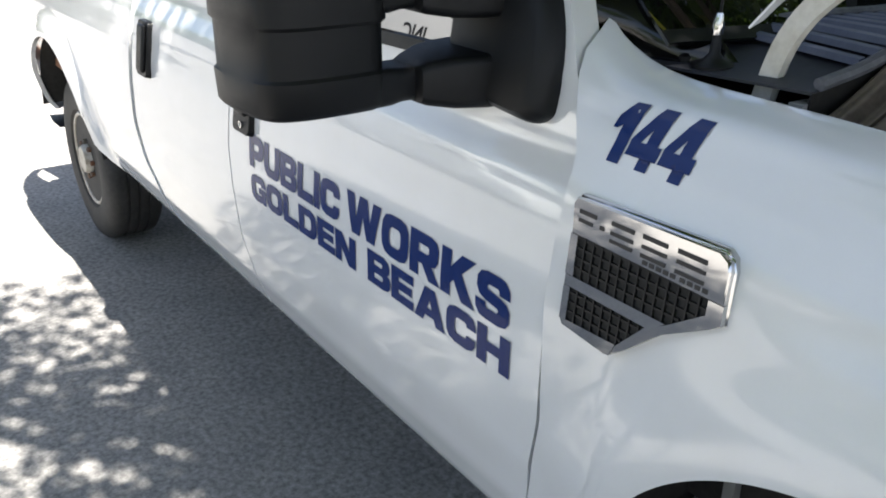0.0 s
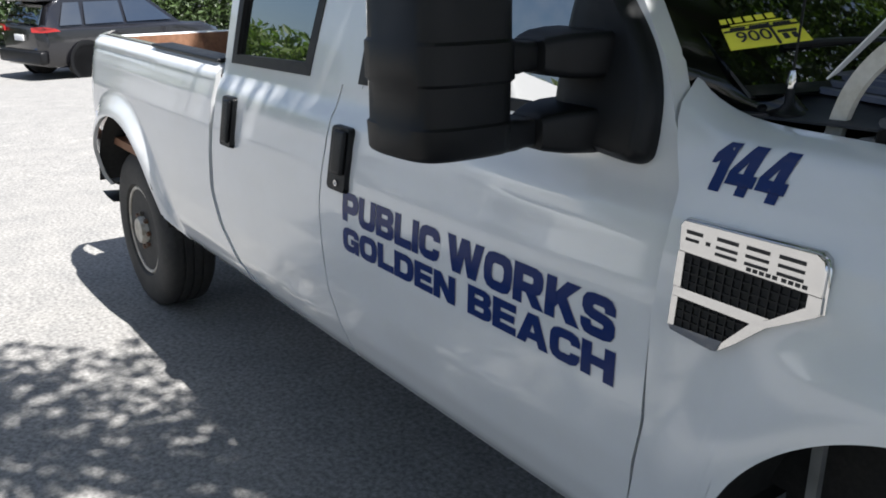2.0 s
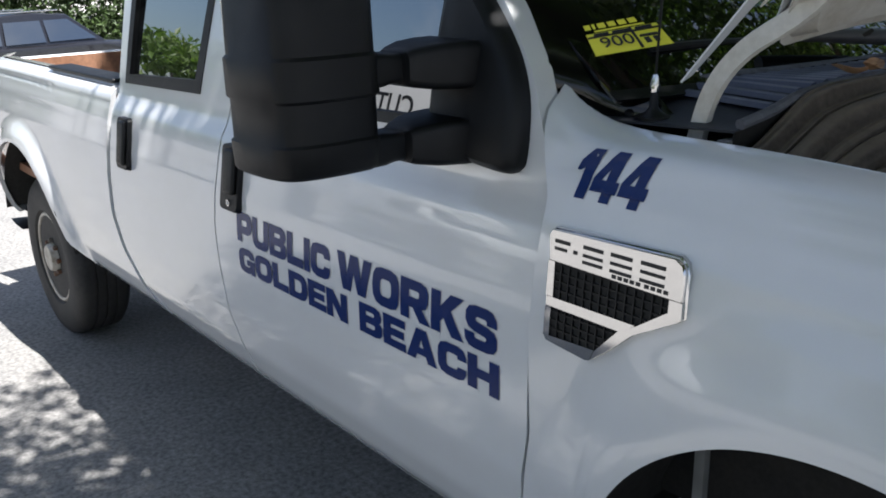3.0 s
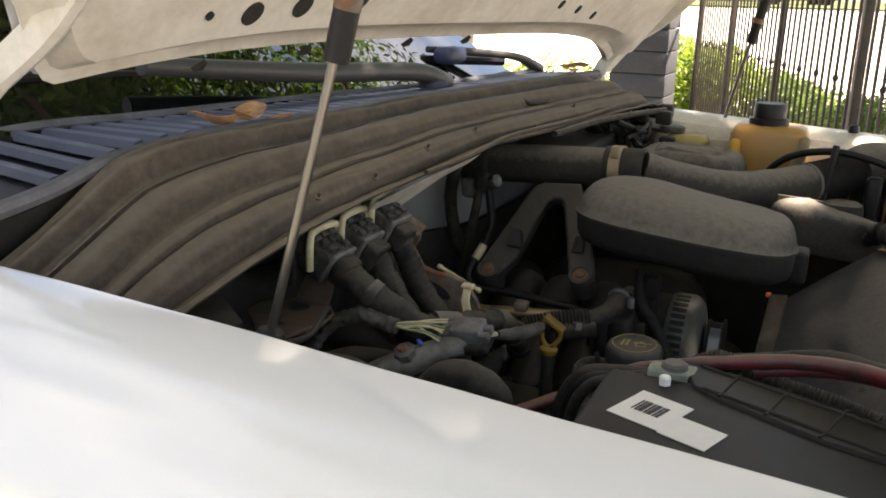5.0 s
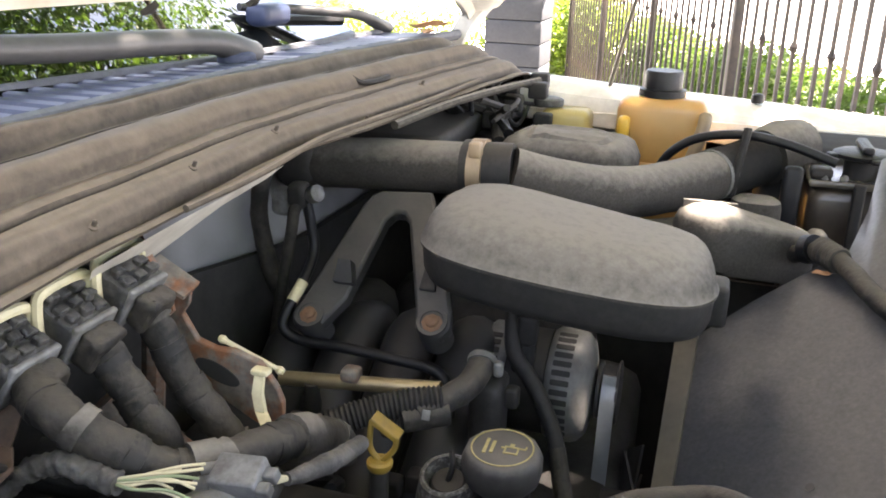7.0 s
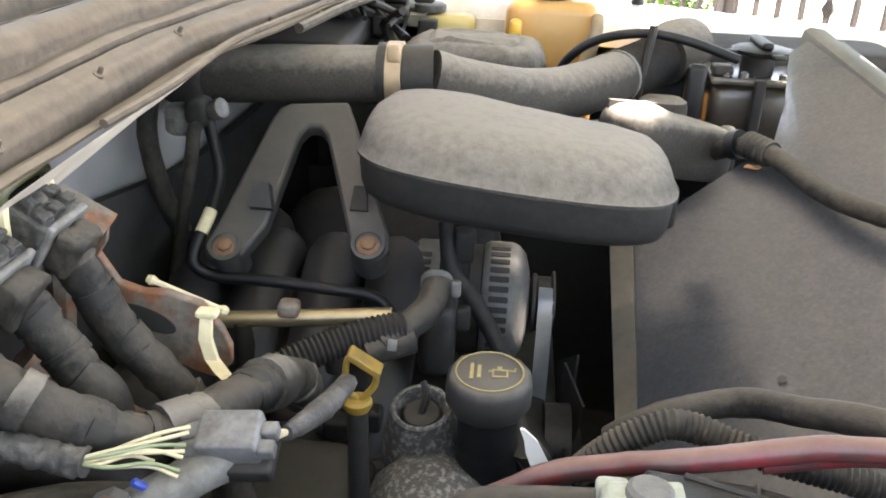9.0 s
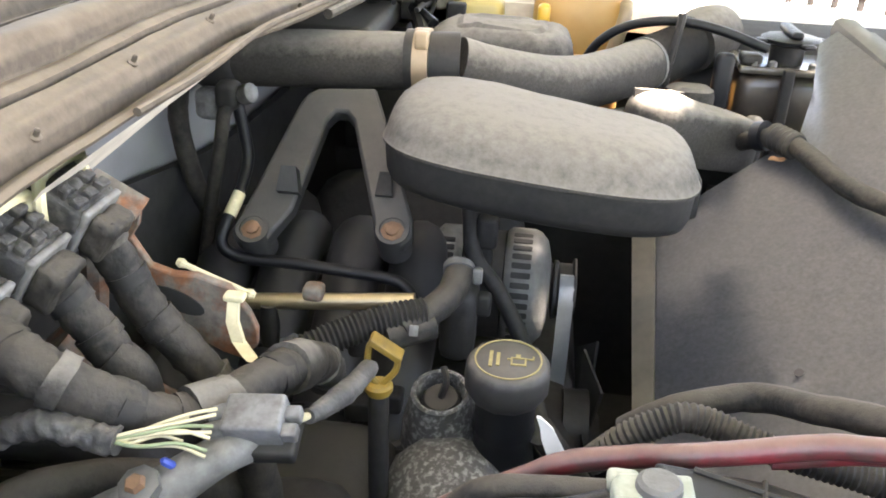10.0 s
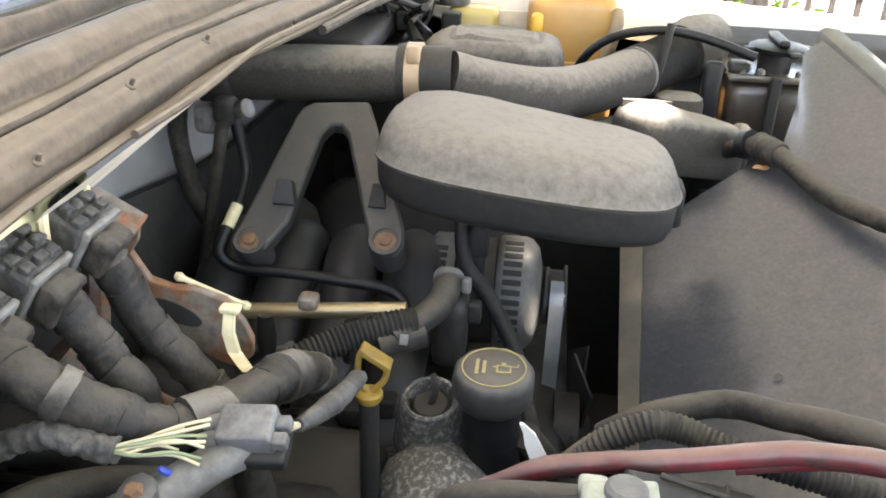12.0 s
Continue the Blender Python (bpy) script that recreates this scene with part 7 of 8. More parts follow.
# ---- near side: connectors, looms, battery ----
def frame_of(p, ahead, up):
    a = Vector(ahead).normalized()
    s = a.cross(Vector(up)).normalized()
    u = s.cross(a)
    m = Matrix((a, -s, u)).transposed().to_4x4()
    return Matrix.Translation(p) @ m


def rough_box(lo, hi, r, m, amount, freq, seed=0.0):
    """A box with rounded edges whose faces are pitted and caked with dirt."""
    bm = rbox(lo, hi, r)
    bmesh.ops.triangulate(bm, faces=bm.faces)
    for _ in range(3):
        bmesh.ops.subdivide_edges(bm, edges=[e for e in bm.edges if e.calc_length() > 0.005], cuts=1)
        bmesh.ops.triangulate(bm, faces=bm.faces)
    bm.normal_update()
    for v in bm.verts:
        p = v.co * freq + Vector((seed, 0, seed))
        v.co += v.normal * (amount * (noise.noise(p) + 0.6 * noise.noise(p * 2.3)))
    bm.transform(m)
    return bm


PLUG_GREY = mat("caked_plug_plastic", (0.028, 0.028, 0.028), 0.6, grain=0.5, scale=220, stain=(0.075, 0.070, 0.062), stain_scale=60, stain_amount=0.45, stain_edge=0.08, bump=0.5, bump_scale=300)
ctl = thing("engine_control_plugs", "row of three dusty control unit plugs with cream latches", "connector", at=(0.38, 0.6, 1.3))
for k, (p, route, r) in enumerate((((0.388, 0.655, 1.362), [(0.405, 0.658, 1.347), (0.420, 0.66, 1.318), (0.440, 0.66, 1.278), (0.485, 0.662, 1.222), (0.50, 0.665, 1.18)], 0.0150),
                                   ((0.380, 0.595, 1.352), [(0.402, 0.60, 1.335), (0.422, 0.60, 1.305), (0.440, 0.60, 1.275), (0.447, 0.605, 1.240), (0.45, 0.61, 1.20)], 0.0150),
                                   ((0.374, 0.535, 1.345), [(0.395, 0.53, 1.335), (0.430, 0.515, 1.325), (0.468, 0.52, 1.303), (0.502, 0.54, 1.276), (0.524, 0.565, 1.272), (0.546, 0.62, 1.262), (0.554, 0.68, 1.238), (0.560, 0.712, 1.214), (0.556, 0.73, 1.19)], 0.0165))):
    m = frame_of(Vector(p), (0.75, 0.0, -0.45), (0.5, 0, 0.85))
    body = own(ctl, "plug", rough_box((-0.034, -0.026, -0.020), (0.018, 0.026, 0.020), 0.004, m, 0.0022, 130, k * 3.1), PLUG_GREY, "dusty black plug")
    own(ctl, "plug_collar", rbox((0.015, -0.025, -0.020), (0.021, 0.025, 0.022), 0.002, m), LIGHT_GREY, "dusty grey end plate", body)
    for j in range(4):
        for q in range(3):
            own(ctl, "plug_rib", rough_box((-0.031 + 0.0115 * j, -0.022 + 0.0155 * q, 0.017), (-0.023 + 0.0115 * j, -0.010 + 0.0155 * q, 0.0235 + 0.0015 * ((j + q + k) % 3)), 0.0015, m, 0.0016, 160, j + q + k), PLUG_GREY, "", body)
    own(ctl, "cap", rough_box((0.020, -0.019, -0.016), (0.040, 0.019, 0.017), 0.005, m, 0.0016, 110, k), HOSE, "", body)
    lat = tube([m @ Vector(q) for q in ((0.002, -0.029, -0.012), (-0.014, -0.030, 0.018), (-0.020, -0.022, 0.029), (-0.020, 0.022, 0.029), (-0.014, 0.030, 0.018), (0.002, 0.029, -0.012))], 0.0046, 8, 5)
    own(ctl, "latch", lat, CREAM, "cream plastic latch", body)
    sheath = own(ctl, "sheath", tube(route, r, 16, 16), HOSE, "dusty taped loom", body)
    line = spline(route, 8)
    for j in range(2 + k, len(line) - 4, 7):
        own(ctl, "tape_wrap", tube([line[j], line[j + 1], line[j + 2]], r + 0.0009 + 0.0004 * (j % 3), 14, 3), (DUSTY_DARK, HOSE, DUSTY)[j % 3], "", sheath)
own(ctl, "sheath_elbow", tube([(0.436, 0.598, 1.28), (0.452, 0.60, 1.262), (0.456, 0.602, 1.225)], 0.0165, 12, 4), HOSE)
own(ctl, "mount_rail", rbox((0.33, 0.50, 1.31), (0.352, 0.72, 1.35), 0.004), DUSTY_DARK)
own(ctl, "tape_band", tube([(0.512, 0.551, 1.2735), (0.526, 0.568, 1.271)], 0.0195, 14, 2), DUSTY)
own(ctl, "loom_end", tube([(0.549, 0.64, 1.256), (0.553, 0.665, 1.245)], 0.0205, 14, 2), DUSTY)
# rusty bracket plate
br = thing("rusty_bracket", "rusted steel bracket plate with a slot", "bracket", at=(0.43, 0.72, 1.2))
outer = [(0.345, 0.722, 1.366), (0.357, 0.722, 1.372), (0.366, 0.722, 1.349), (0.407, 0.722, 1.331), (0.405, 0.722, 1.321), (0.397, 0.722, 1.310), (0.412, 0.722, 1.286), (0.431, 0.722, 1.280), (0.450, 0.722, 1.281), (0.478, 0.722, 1.272), (0.494, 0.722, 1.250), (0.500, 0.722, 1.234), (0.500, 0.722, 1.220), (0.485, 0.722, 1.206), (0.468, 0.722, 1.210), (0.440, 0.722, 1.226), (0.400, 0.722, 1.255), (0.36, 0.722, 1.28), (0.343, 0.722, 1.32)]
own(br, "plate", prism(outer, (0.0, 0.006, 0.003)), RUST, "", None, 0.0012)
slot = [Vector((0.432 + 0.023 * math.cos(a) - 0.004 * math.sin(a), 0.7205, 1.257 - 0.006 * math.cos(a) + 0.011 * math.sin(a))) for a in [2 * math.pi * k / 18 for k in range(18)]]
own(br, "slot", prism(slot, (0, 0.002, 0)), DARK)
own(br, "bolt", lathe([(0.008, 0), (0.008, 0.004), (0.0, 0.005)], (0.385, 0.7195, 1.318), (0, -1, 0.2), 6), RUST)
own(br, "upturned_edge", prism([(0.362, 0.712, 1.352), (0.409, 0.708, 1.333), (0.409, 0.735, 1.338), (0.366, 0.737, 1.360)], (0.001, 0.001, 0.003)), RUST)
own(br, "spike", prism([(0.352, 0.715, 1.372), (0.376, 0.712, 1.354), (0.378, 0.712, 1.358), (0.358, 0.718, 1.386)], (0.001, 0.006, 0.001)), RUST)
PLATE = [(0.327, 0.440), (0.322, 0.472), (0.352, 0.507), (0.400, 0.502), (0.418, 0.482), (0.424, 0.449), (0.417, 0.419), (0.409, 0.394), (0.371, 0.398)]
DARK_RUST = mat("dark_rust", (0.060, 0.047, 0.037), 0.8, grain=0.4, scale=70, stain=(0.095, 0.055, 0.034), stain_scale=26, bump=0.5)
own(br, "arm", prism([(x, y, 1.298) for x, y in PLATE], (0.0, 0, -0.005)), DARK_RUST, "", None, 0.001)
own(br, "arm_edge", prism([(0.409, 0.394, 1.300), (0.371, 0.398, 1.300), (0.371, 0.398, 1.284), (0.409, 0.394, 1.284)], (0, -0.004, 0)), DARK_RUST)
own(br, "arm_rise", prism([(0.352, 0.503, 1.297), (0.400, 0.498, 1.297), (0.396, 0.520, 1.318), (0.352, 0.524, 1.322)], (0, -0.001, -0.004)), DARK_RUST)
own(br, "arm_hole", lathe([(0.006, 0), (0.006, 0.001), (0.0, 0.0012)], (0.383, 0.424, 1.298), (0, 0, 1), 14), INK)
own(br, "arm_hole", lathe([(0.013, 0), (0.013, 0.001), (0.0, 0.0012)], (0.372, 0.478, 1.298), (0, 0, 1), 18), INK)
own(br, "support", tube([(0.36, 0.73, 1.30), (0.34, 0.74, 1.1), (0.36, 0.80, 0.95)], 0.012, 8, 4), RUST)
tie = thing("cream_clips", "loose cream plastic clips on the loom", "clip", at=(0.48, 0.71, 1.25))
own(tie, "stick", tube([(0.436, 0.728, 1.289), (0.462, 0.732, 1.276), (0.490, 0.738, 1.261)], 0.0026, 8, 4), CREAM)
for p in ((0.436, 0.728, 1.289), (0.490, 0.738, 1.261)):
    own(tie, "stick_head", lathe([(0.003, -0.004), (0.0045, 0), (0.003, 0.004)], p, (0.5, 0, -0.2), 8), CREAM)
own(tie, "clip", loft([[Vector((x + a, y + b, z)) for a, b in ((-w, -0.0025), (w, -0.0025), (w, 0.0025), (-w, 0.0025))] for x, y, z, w in ((0.489, 0.702, 1.276, 0.0045), (0.489, 0.696, 1.258, 0.005), (0.496, 0.688, 1.245, 0.005), (0.508, 0.675, 1.242, 0.005), (0.516, 0.664, 1.244, 0.0042))]), CREAM)
own(tie, "clip_head", rbox((0.481, 0.697, 1.274), (0.498, 0.709, 1.280), 0.002), CREAM)

cn = thing("grey_connector", "pale grey wiring connector with cream wires", "connector", at=(0.55, 0.555, 1.26))
m = Matrix.Translation((0.560, 0.545, 1.280)) @ Matrix.Scale(0.80, 4) @ Matrix.Rotation(radians(-6), 4, "Y") @ Matrix.Rotation(radians(22), 4, "X")
body = own(cn, "housing", rbox((-0.026, -0.016, -0.012), (0.022, 0.018, 0.013), 0.003, m), LIGHT_GREY, "pale grey housing")
own(cn, "housing_base", rbox((-0.036, -0.024, -0.026), (0.030, 0.018, -0.010), 0.004, m), DUSTY_DARK, "", body)
for b in (-0.010, 0.006):
    own(cn, "rear_boss", tube([m @ Vector((-0.025, b, 0.002)), m @ Vector((-0.040, b - 0.003, 0.0))], 0.0065, 10, 2), LIGHT_GREY, "", body)
    own(cn, "front_boss", rbox((0.021, b - 0.006, -0.006), (0.034, b + 0.006, 0.006), 0.002, m), LIGHT_GREY, "", body)
GREEN_WIRE = mat("green_wire", (0.20, 0.24, 0.13), 0.5, grain=0.1, scale=50)
for k in range(9):
    f = (k - 4) / 4
    end = Vector((0.538 - 0.016 * (k % 4 == 2), 0.522 + 0.012 * f, 1.285 + 0.009 * f))
    a = Vector((0.484, 0.499, 1.288 + 0.003 * math.sin(3 * k)))
    own(cn, "wire", tube([a, a.lerp(end, 0.35) + Vector((0, -0.003 + 0.003 * math.sin(5 * k), 0.003)), a.lerp(end, 0.7) + Vector((0, 0.002 * math.cos(4 * k), 0.003 + 0.002 * math.sin(7 * k))), end], 0.0012, 6, 6), GREEN_WIRE if k % 4 == 1 else CREAM)
TAPE = mat("crinkled_grey_tape", (0.10, 0.094, 0.084), 0.6, grain=0.5, scale=90, stain=(0.045, 0.042, 0.038), stain_scale=55, stain_amount=0.45, stain_edge=0.08, bump=0.8, bump_scale=140)
own(cn, "taped_lead", tube([(0.38, 0.47, 1.235), (0.400, 0.49, 1.270), (0.420, 0.50, 1.286), (0.448, 0.50, 1.295), (0.466, 0.50, 1.291), (0.489, 0.50, 1.288)], 0.0085, 14, 14), TAPE, "crinkled grey taped lead")
own(cn, "lead", tube([(0.588, 0.560, 1.276), (0.600, 0.60, 1.266), (0.610, 0.650, 1.258)], [0.005, 0.0085, 0.0075], 10, 10), TAPE)
for k in range(3):
    own(cn, "wire", tube([(0.578, 0.548, 1.284 - 0.004 * k), (0.584, 0.555, 1.280 - 0.002 * k), (0.590, 0.562, 1.276)], 0.0018, 6, 4), CREAM)
own(cn, "blue_plug", lathe([(0.0028, 0), (0.0028, 0.008), (0.0015, 0.010)], (0.518, 0.508, 1.268), (-0.3, -0.4, 0.6), 8), mat("blue_plastic", (0.03, 0.06, 0.30), 0.4))

low = thing("lower_pipes", "grimy pipes and hoses low in the bay", "pipe", at=(0.5, 0.48, 1.1))
cast = own(low, "cast_pipe", tube([(0.42, 0.44, 1.19), (0.470, 0.485, 1.228), (0.506, 0.500, 1.248), (0.540, 0.53, 1.262), (0.57, 0.56, 1.262)], [0.018, 0.017, 0.016, 0.013, 0.012], 14, 6), mat("grimy_cast_pipe", (0.12, 0.115, 0.10), 0.6, 0.2, grain=0.35, scale=60, stain=(0.22, 0.215, 0.20), stain_scale=30, bump=0.5), "grimy cast alloy pipe")
own(low, "collar_nut", lathe([(0.013, -0.004), (0.013, 0.006), (0.009, 0.008), (0.0, 0.008)], (0.504, 0.494, 1.260), (-0.1, -0.4, 0.9), 8), ALU, "pale collar", cast)
own(low, "rusty_nut", lathe([(0.0065, 0.0), (0.0065, 0.012), (0.005, 0.014), (0.0, 0.014)], (0.504, 0.4935, 1.258), (-0.1, -0.4, 0.9), 6), BOLT_RUST, "rusty nut", cast)
own(low, "yellow_tape", tube([(0.446, 0.463, 1.210), (0.458, 0.474, 1.219)], 0.0195, 14, 2), mat("aged_yellow_tape", (0.42, 0.36, 0.13), 0.5, grain=0.2, scale=60), "aged yellow tape", cast)
own(low, "arched_hose", tube([(0.545, 0.43, 1.17), (0.555, 0.425, 1.235), (0.585, 0.42, 1.277), (0.618, 0.42, 1.283), (0.641, 0.425, 1.264), (0.648, 0.43, 1.22)], 0.0165, 14, 8), HOSE, "arched black hose")
own(low, "pipe", tube([(0.38, 0.46, 1.22), (0.44, 0.52, 1.23), (0.52, 0.60, 1.17), (0.53, 0.62, 1.1)], 0.016, 12, 6), HOSE)
own(low, "pipe", tube([(0.535, 0.60, 1.21), (0.54, 0.60, 1.15), (0.53, 0.58, 1.05)], 0.015, 12, 5), HOSE)
own(low, "pipe", tube([(0.36, 0.56, 1.24), (0.42, 0.58, 1.22), (0.47, 0.62, 1.16)], 0.022, 12, 5), ALU_DARK)
own(low, "pipe", tube([(0.37, 0.64, 1.26), (0.42, 0.66, 1.20), (0.48, 0.68, 1.15)], 0.020, 12, 5), RUST)
own(low, "thin_pipe", tube([(0.330, 0.385, 1.27), (0.357, 0.362, 1.30), (0.410, 0.350, 1.31), (0.443, 0.359, 1.31), (0.447, 0.394, 1.31), (0.423, 0.459, 1.31), (0.40, 0.50, 1.27)], 0.0036, 8, 6), DUSTY_DARK)
own(low, "canister", lathe([(0.05, 0), (0.055, 0.02), (0.055, 0.16), (0.04, 0.19), (0.0, 0.2)], (0.45, 0.40, 1.0), (0.1, 0.1, 1), 20), DUSTY_DARK)
own(low, "tray", box((0.36, 0.25, 1.0), (0.70, 0.62, 1.03)), DARK)
own(low, "casting", rbox((0.52, 0.56, 1.02), (0.60, 0.66, 1.15), 0.02), ALU_DARK)

bat = thing("battery", "black car battery with white labels", "battery", at=(0.90, 0.39, 0.9))
own(bat, "case", rbox((0.745, 0.275, 1.08), (1.06, 0.475, 1.292), 0.01), BLACK_PLASTIC, "black battery case")
own(bat, "lid", rbox((0.740, 0.270, 1.286), (1.065, 0.480, 1.300), 0.006), BLACK_PLASTIC)
own(bat, "label", box((-0.026, -0.030, 0), (0.026, 0.030, 0.0008), Matrix.Translation((0.797, 0.400, 1.3002)) @ Matrix.Rotation(radians(-20), 4, "Z")), WHITE_LABEL, "white label with a bar code")
for k in range(9):
    own(bat, "label_bar", box((-0.014 + 0.003 * k, -0.010, 0.0008), (-0.0125 + 0.003 * k + 0.0006 * (k % 3), 0.012, 0.0013), Matrix.Translation((0.797, 0.400, 1.3002)) @ Matrix.Rotation(radians(-20), 4, "Z")), INK)
own(bat, "label", box((-0.022, -0.020, 0), (0.022, 0.020, 0.0008), Matrix.Translation((0.838, 0.372, 1.3002)) @ Matrix.Rotation(radians(-20), 4, "Z")), WHITE_LABEL, "small white label")
clamp = own(bat, "terminal_clamp", loft([[Vector((x, y, z)) for x, y in ((0.776, 0.481), (0.815, 0.484), (0.820, 0.492), (0.820, 0.510), (0.778, 0.505), (0.775, 0.498))] for z in (1.286, 1.305)]), mat("green_corroded_lead", (0.25, 0.28, 0.22), 0.7, 0.2, grain=0.3, scale=60, stain=(0.36, 0.37, 0.31), stain_scale=30), "corroded pale green terminal clamp", None, 0.003)
own(bat, "terminal", lathe([(0.013, 0), (0.0125, 0.004), (0.010, 0.006), (0.0, 0.006)], (0.800, 0.494, 1.305), (0, 0, 1), 18), ALU, "", clamp)
own(bat, "clamp_ear", rbox((0.774, 0.503, 1.288), (0.792, 0.516, 1.300), 0.003), bpy.data.materials["green_corroded_lead"], "", clamp)
own(bat, "terminal_nut", lathe([(0.006, 0), (0.006, 0.007), (0.004, 0.009)], (0.797, 0.462, 1.300), (0, 0, 1), 6), WHITE_LABEL)
hd = own(bat, "hold_down", prism([(0.800, 0.521, 1.290), (0.860, 0.514, 1.290), (0.942, 0.485, 1.290), (1.065, 0.435, 1.290), (1.05, 0.375, 1.290), (0.94, 0.405, 1.290), (0.850, 0.448, 1.290), (0.822, 0.466, 1.290)], (0, 0, 0.013)), BLACK_PLASTIC, "ribbed black hold-down bar", None, 0.003)
for a, b in (((0.860, 0.512), (0.848, 0.452)), ((0.905, 0.496), (0.890, 0.432)), ((0.955, 0.477), (0.935, 0.410)), ((1.005, 0.457), (0.985, 0.396))):
    own(bat, "rib", tube([(*a, 1.3035), (*b, 1.3035)], 0.0016, 6, 2), DUSTY_DARK, "", hd)
for a, b in (((0.822, 0.516), (1.06, 0.428)), ((0.832, 0.464), (1.045, 0.381))):
    own(bat, "rim", tube([(*a, 1.303), (*b, 1.303)], 0.0022, 6, 2), DUSTY_DARK, "", hd)
own(bat, "shelf", box((0.72, 0.375, 0.90), (1.08, 0.52, 1.08)), DARK)
own(bat, "shelf_leg", box((0.80, 0.40, 0.62), (0.95, 0.50, 0.90)), DARK)

rc = thing("red_battery_cable", "dirty red battery cable", "cable", at=(0.75, 0.5, 1.29))
own(rc, "jacket", tube([(0.505, 0.42, 1.263), (0.54, 0.43, 1.245), (0.575, 0.465, 1.222), (0.620, 0.51, 1.205), (0.680, 0.545, 1.228), (0.720, 0.550, 1.250), (0.753, 0.548, 1.272), (0.792, 0.544, 1.286), (0.815, 0.535, 1.297), (0.847, 0.532, 1.306), (0.906, 0.531, 1.319), (0.955, 0.515, 1.328), (1.0, 0.48, 1.335), (1.05, 0.44, 1.330)], 0.0074, 12, 8), RED, "dirty red jacket")
own(rc, "sleeve", tube([(0.445, 0.418, 1.268), (0.475, 0.418, 1.27), (0.507, 0.42, 1.262)], 0.0095, 12, 5), HOSE)
own(rc, "second_jacket", tube([(0.87, 0.540, 1.298), (0.93, 0.536, 1.312), (0.985, 0.51, 1.322), (1.04, 0.47, 1.322), (1.08, 0.44, 1.31)], 0.0060, 10, 6), RED)
bl = thing("black_battery_loom", "black corrugated loom over the battery edge", "cable", at=(0.8, 0.55, 1.29))
own(bl, "loom", tube([(0.775, 0.60, 1.235), (0.795, 0.595, 1.262), (0.826, 0.598, 1.280), (0.850, 0.598, 1.278), (0.881, 0.588, 1.272), (0.916, 0.582, 1.267), (0.958, 0.575, 1.262), (1.02, 0.56, 1.25)], 0.0105, 12, 10, ribs=0.0018, pitch=0.0021), HOSE, "corrugated black sleeve")
own(bl, "loom", tube([(0.80, 0.64, 1.235), (0.832, 0.635, 1.262), (0.868, 0.645, 1.268), (0.891, 0.639, 1.276), (0.912, 0.60, 1.297), (0.945, 0.565, 1.314), (1.0, 0.54, 1.315)], 0.0102, 12, 7), HOSE)
for k, (dx, dy, dz, r) in enumerate(((0.0, 0.0, 0.0, 0.0082), (0.012, -0.022, 0.004, 0.0075), (0.022, -0.040, 0.010, 0.0065), (0.034, -0.052, 0.002, 0.0055))):
    own(bl, "loop", tube([(0.675 + dx, 0.53 + dy, 1.19), (0.682 + dx, 0.525 + dy, 1.235 + dz), (0.703 + dx, 0.518 + dy, 1.268 + dz), (0.735 + dx, 0.512 + dy, 1.280 + dz), (0.775, 0.508 + 0.4 * dy, 1.286 + 0.3 * dz)], r, 10, 7), HOSE if k % 2 == 0 else BLACK_PLASTIC)
own(bl, "bright_strip", loft([[Vector((x + a, y, z)) for a in (-w, w)] + [Vector((x + w * 0.9, y + 0.003, z)), Vector((x - w * 0.9, y + 0.003, z))] for x, y, z, w in ((0.739, 0.66, 1.223, 0.0015), (0.746, 0.66, 1.214, 0.005), (0.750, 0.66, 1.203, 0.007), (0.756, 0.66, 1.190, 0.008), (0.757, 0.66, 1.176, 0.007))]), WHITE_LABEL, "pale strip")

# grimy wires and hoses deep in the bay
clutter = thing("deep_wiring", "grimy wires and hoses deep between engine and bulkhead", "wiring", at=(0.5, 0.8, 1.0))
rnd = random.Random(21)
for k in range(26):
    x0, y0 = rnd.uniform(0.34, 0.60), rnd.uniform(0.62, 0.90)
    z0 = 1.13 - 0.12 * (y0 - 0.62) + rnd.uniform(-0.10, 0.02)
    d = Vector((rnd.uniform(-0.09, 0.12), rnd.uniform(-0.06, 0.10), rnd.uniform(-0.05, 0.04)))
    p = [Vector((x0, y0, z0)) + d * t + Vector((rnd.uniform(-0.015, 0.015), rnd.uniform(-0.015, 0.015), rnd.uniform(-0.012, 0.012))) for t in (-1, -0.3, 0.4, 1)]
    own(clutter, "hose", tube(p, rnd.choice((0.0035, 0.005, 0.008, 0.012)), 8, 5), rnd.choice((HOSE, DUSTY_DARK, DUSTY_DARK, ALU_DARK, BLACK_PLASTIC)))
for k in range(12):
    c = Vector((rnd.uniform(0.36, 0.62), rnd.uniform(0.66, 0.92), rnd.uniform(1.03, 1.12)))
    own(clutter, "plug", rbox(c - Vector((0.014, 0.012, 0.012)), c + Vector((0.014, 0.012, 0.012)), 0.004, None), rnd.choice((DUSTY_DARK, ALU_DARK, LIGHT_GREY, HOSE)))

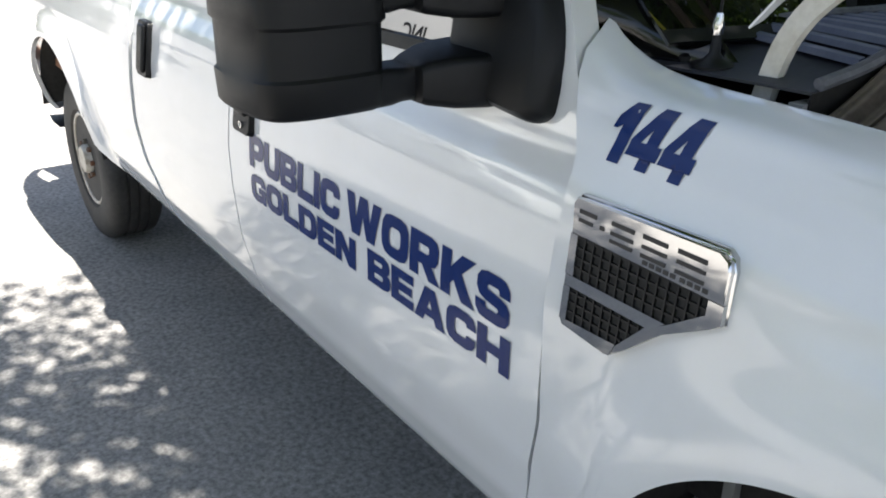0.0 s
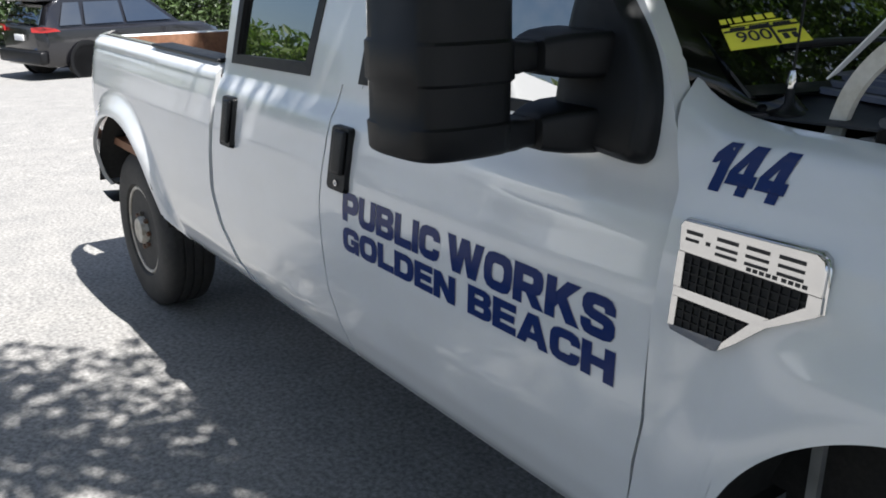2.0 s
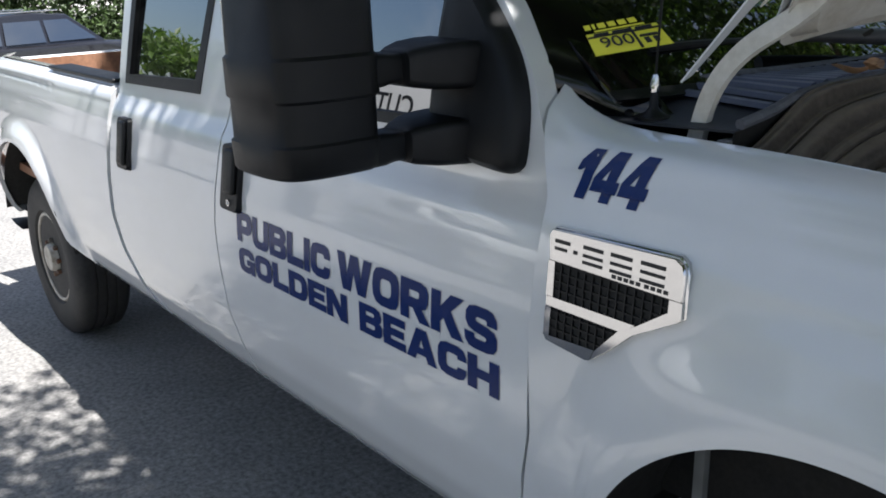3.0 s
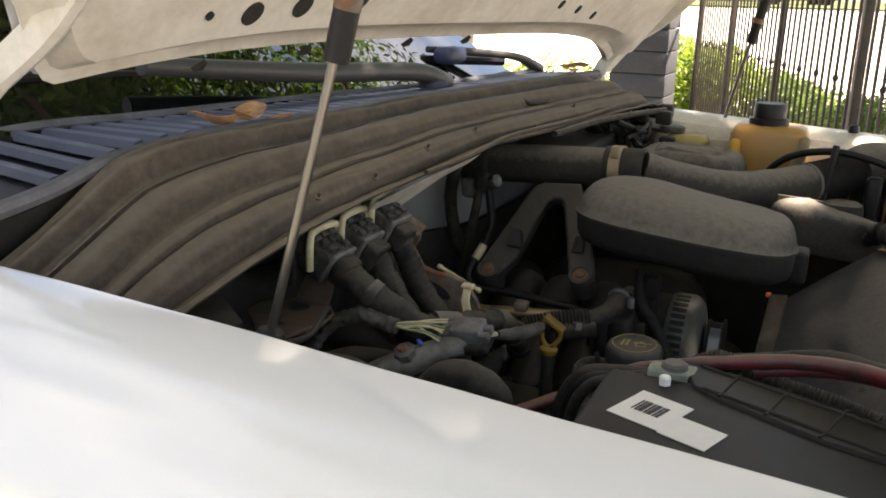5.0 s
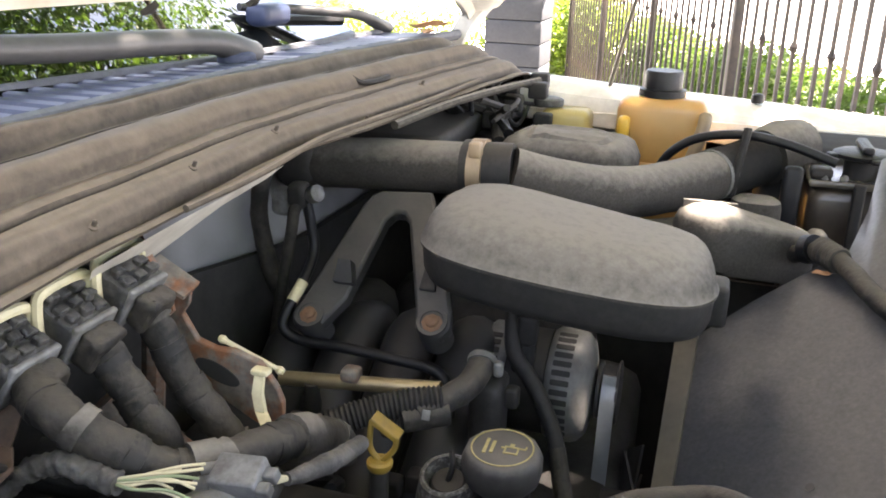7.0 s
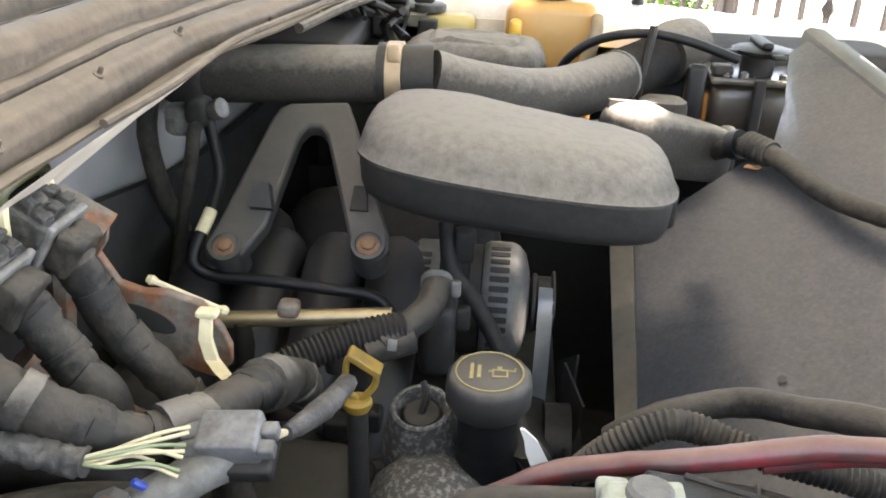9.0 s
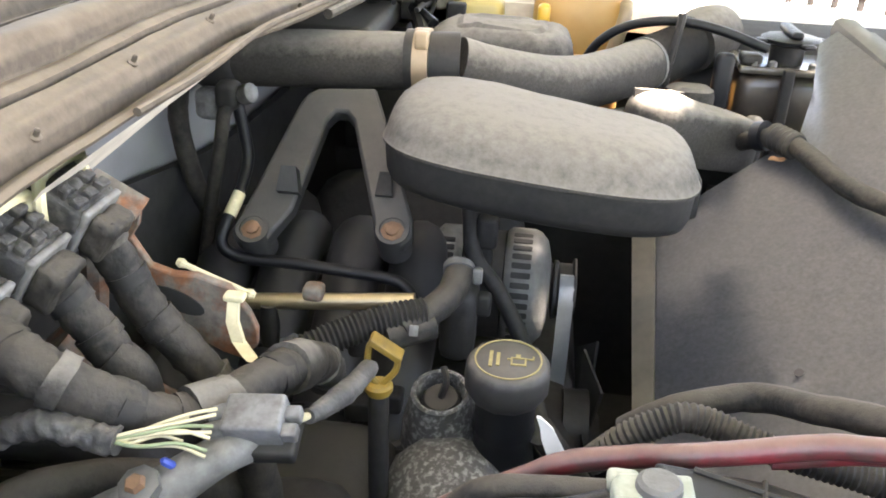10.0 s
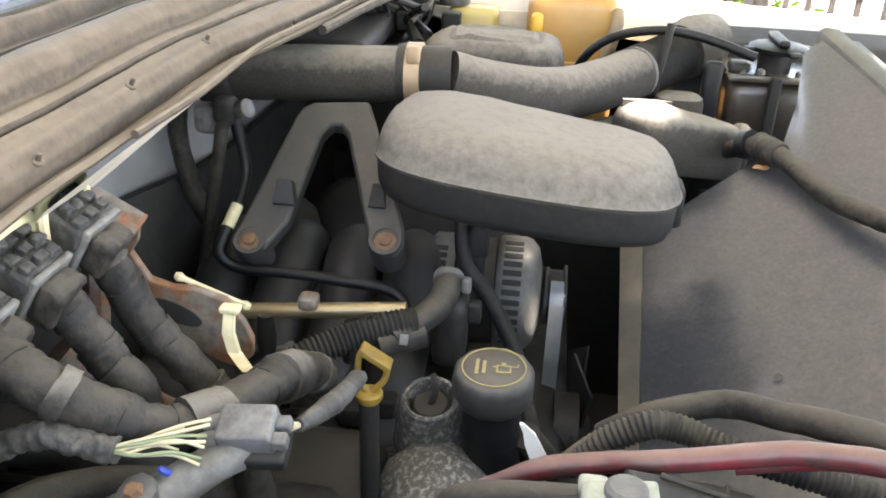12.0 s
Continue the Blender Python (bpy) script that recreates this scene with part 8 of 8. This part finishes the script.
# worn, lumpy surfaces on soft and cast parts
def weather(ob, amount, freq):
    me = ob.data
    for v in me.vertices:
        p = v.co * freq
        v.co = v.co + v.normal * (amount * (noise.noise(p) + 0.5 * noise.noise(p * 2.7)))


LUMPY = {"sheath": (0.0026, 80), "tape_wrap": (0.0016, 120), "taped_lead": (0.0030, 130), "pipe": (0.0016, 60), "lead": (0.0010, 120), "hose": (0.0008, 70), "heater_hose": (0.0009, 60), "engine_cover": (0.0055, 34), "air_silencer": (0.0012, 22), "resonator": (0.0012, 26), "plate": (0.0010, 60), "arched_hose": (0.0012, 60),
         "pale_pipe": (0.0022, 80), "jacket": (0.0006, 60), "intake_tube": (0.0008, 30), "intake_neck": (0.0012, 25), "cuff": (0.0006, 60), "loom": (0.0009, 50), "breather_elbow": (0.0010, 60)}
for ob in list(bpy.data.objects):
    base = ob.name.split(".")[0]
    if base in LUMPY and ob.type == "MESH":
        weather(ob, *LUMPY[base])

# dry leaves on the cowl
def dry_leaf(c, rz, size, seed, rest="cowl"):
    rnd = random.Random(seed)
    m = Matrix.Translation(c) @ Matrix.Rotation(rz, 4, "Z") @ Matrix.Rotation(rnd.uniform(-0.3, 0.3), 4, "X")

    def fn(u, v):
        x = (u - 0.5) * 2
        w = 0.42 * (1 - abs(x) ** 1.6) + 0.03 * math.sin(9 * u)
        y = (v - 0.5) * 2 * w
        return m @ (Vector((x, y, 0.55 * abs(y) + 0.25 * x * x + 0.08 * math.sin(7 * u + seed))) * size)
    ob = part("dry_leaf", shell(fn, 14, 6, 0.0008, (0, 0, 1)), DRY_LEAF)
    return tagged(ob, "curled brown dry leaf lying on the " + rest, "leaf", "dry leaves")


dry_leaf((0.235, 0.520, 1.496), 0.6, 0.038, 1)
dry_leaf((0.250, 0.555, 1.500), 1.8, 0.042, 2)
dry_leaf((0.262, 0.605, 1.492), 1.3, 0.022, 3)
dry_leaf((0.33, 1.66, 1.500), 0.9, 0.045, 4)
dry_leaf((0.345, 1.60, 1.495), 1.7, 0.035, 5)
dry_leaf((0.998, 1.108, 1.297), 0.4, 0.013, 6, "radiator shroud")
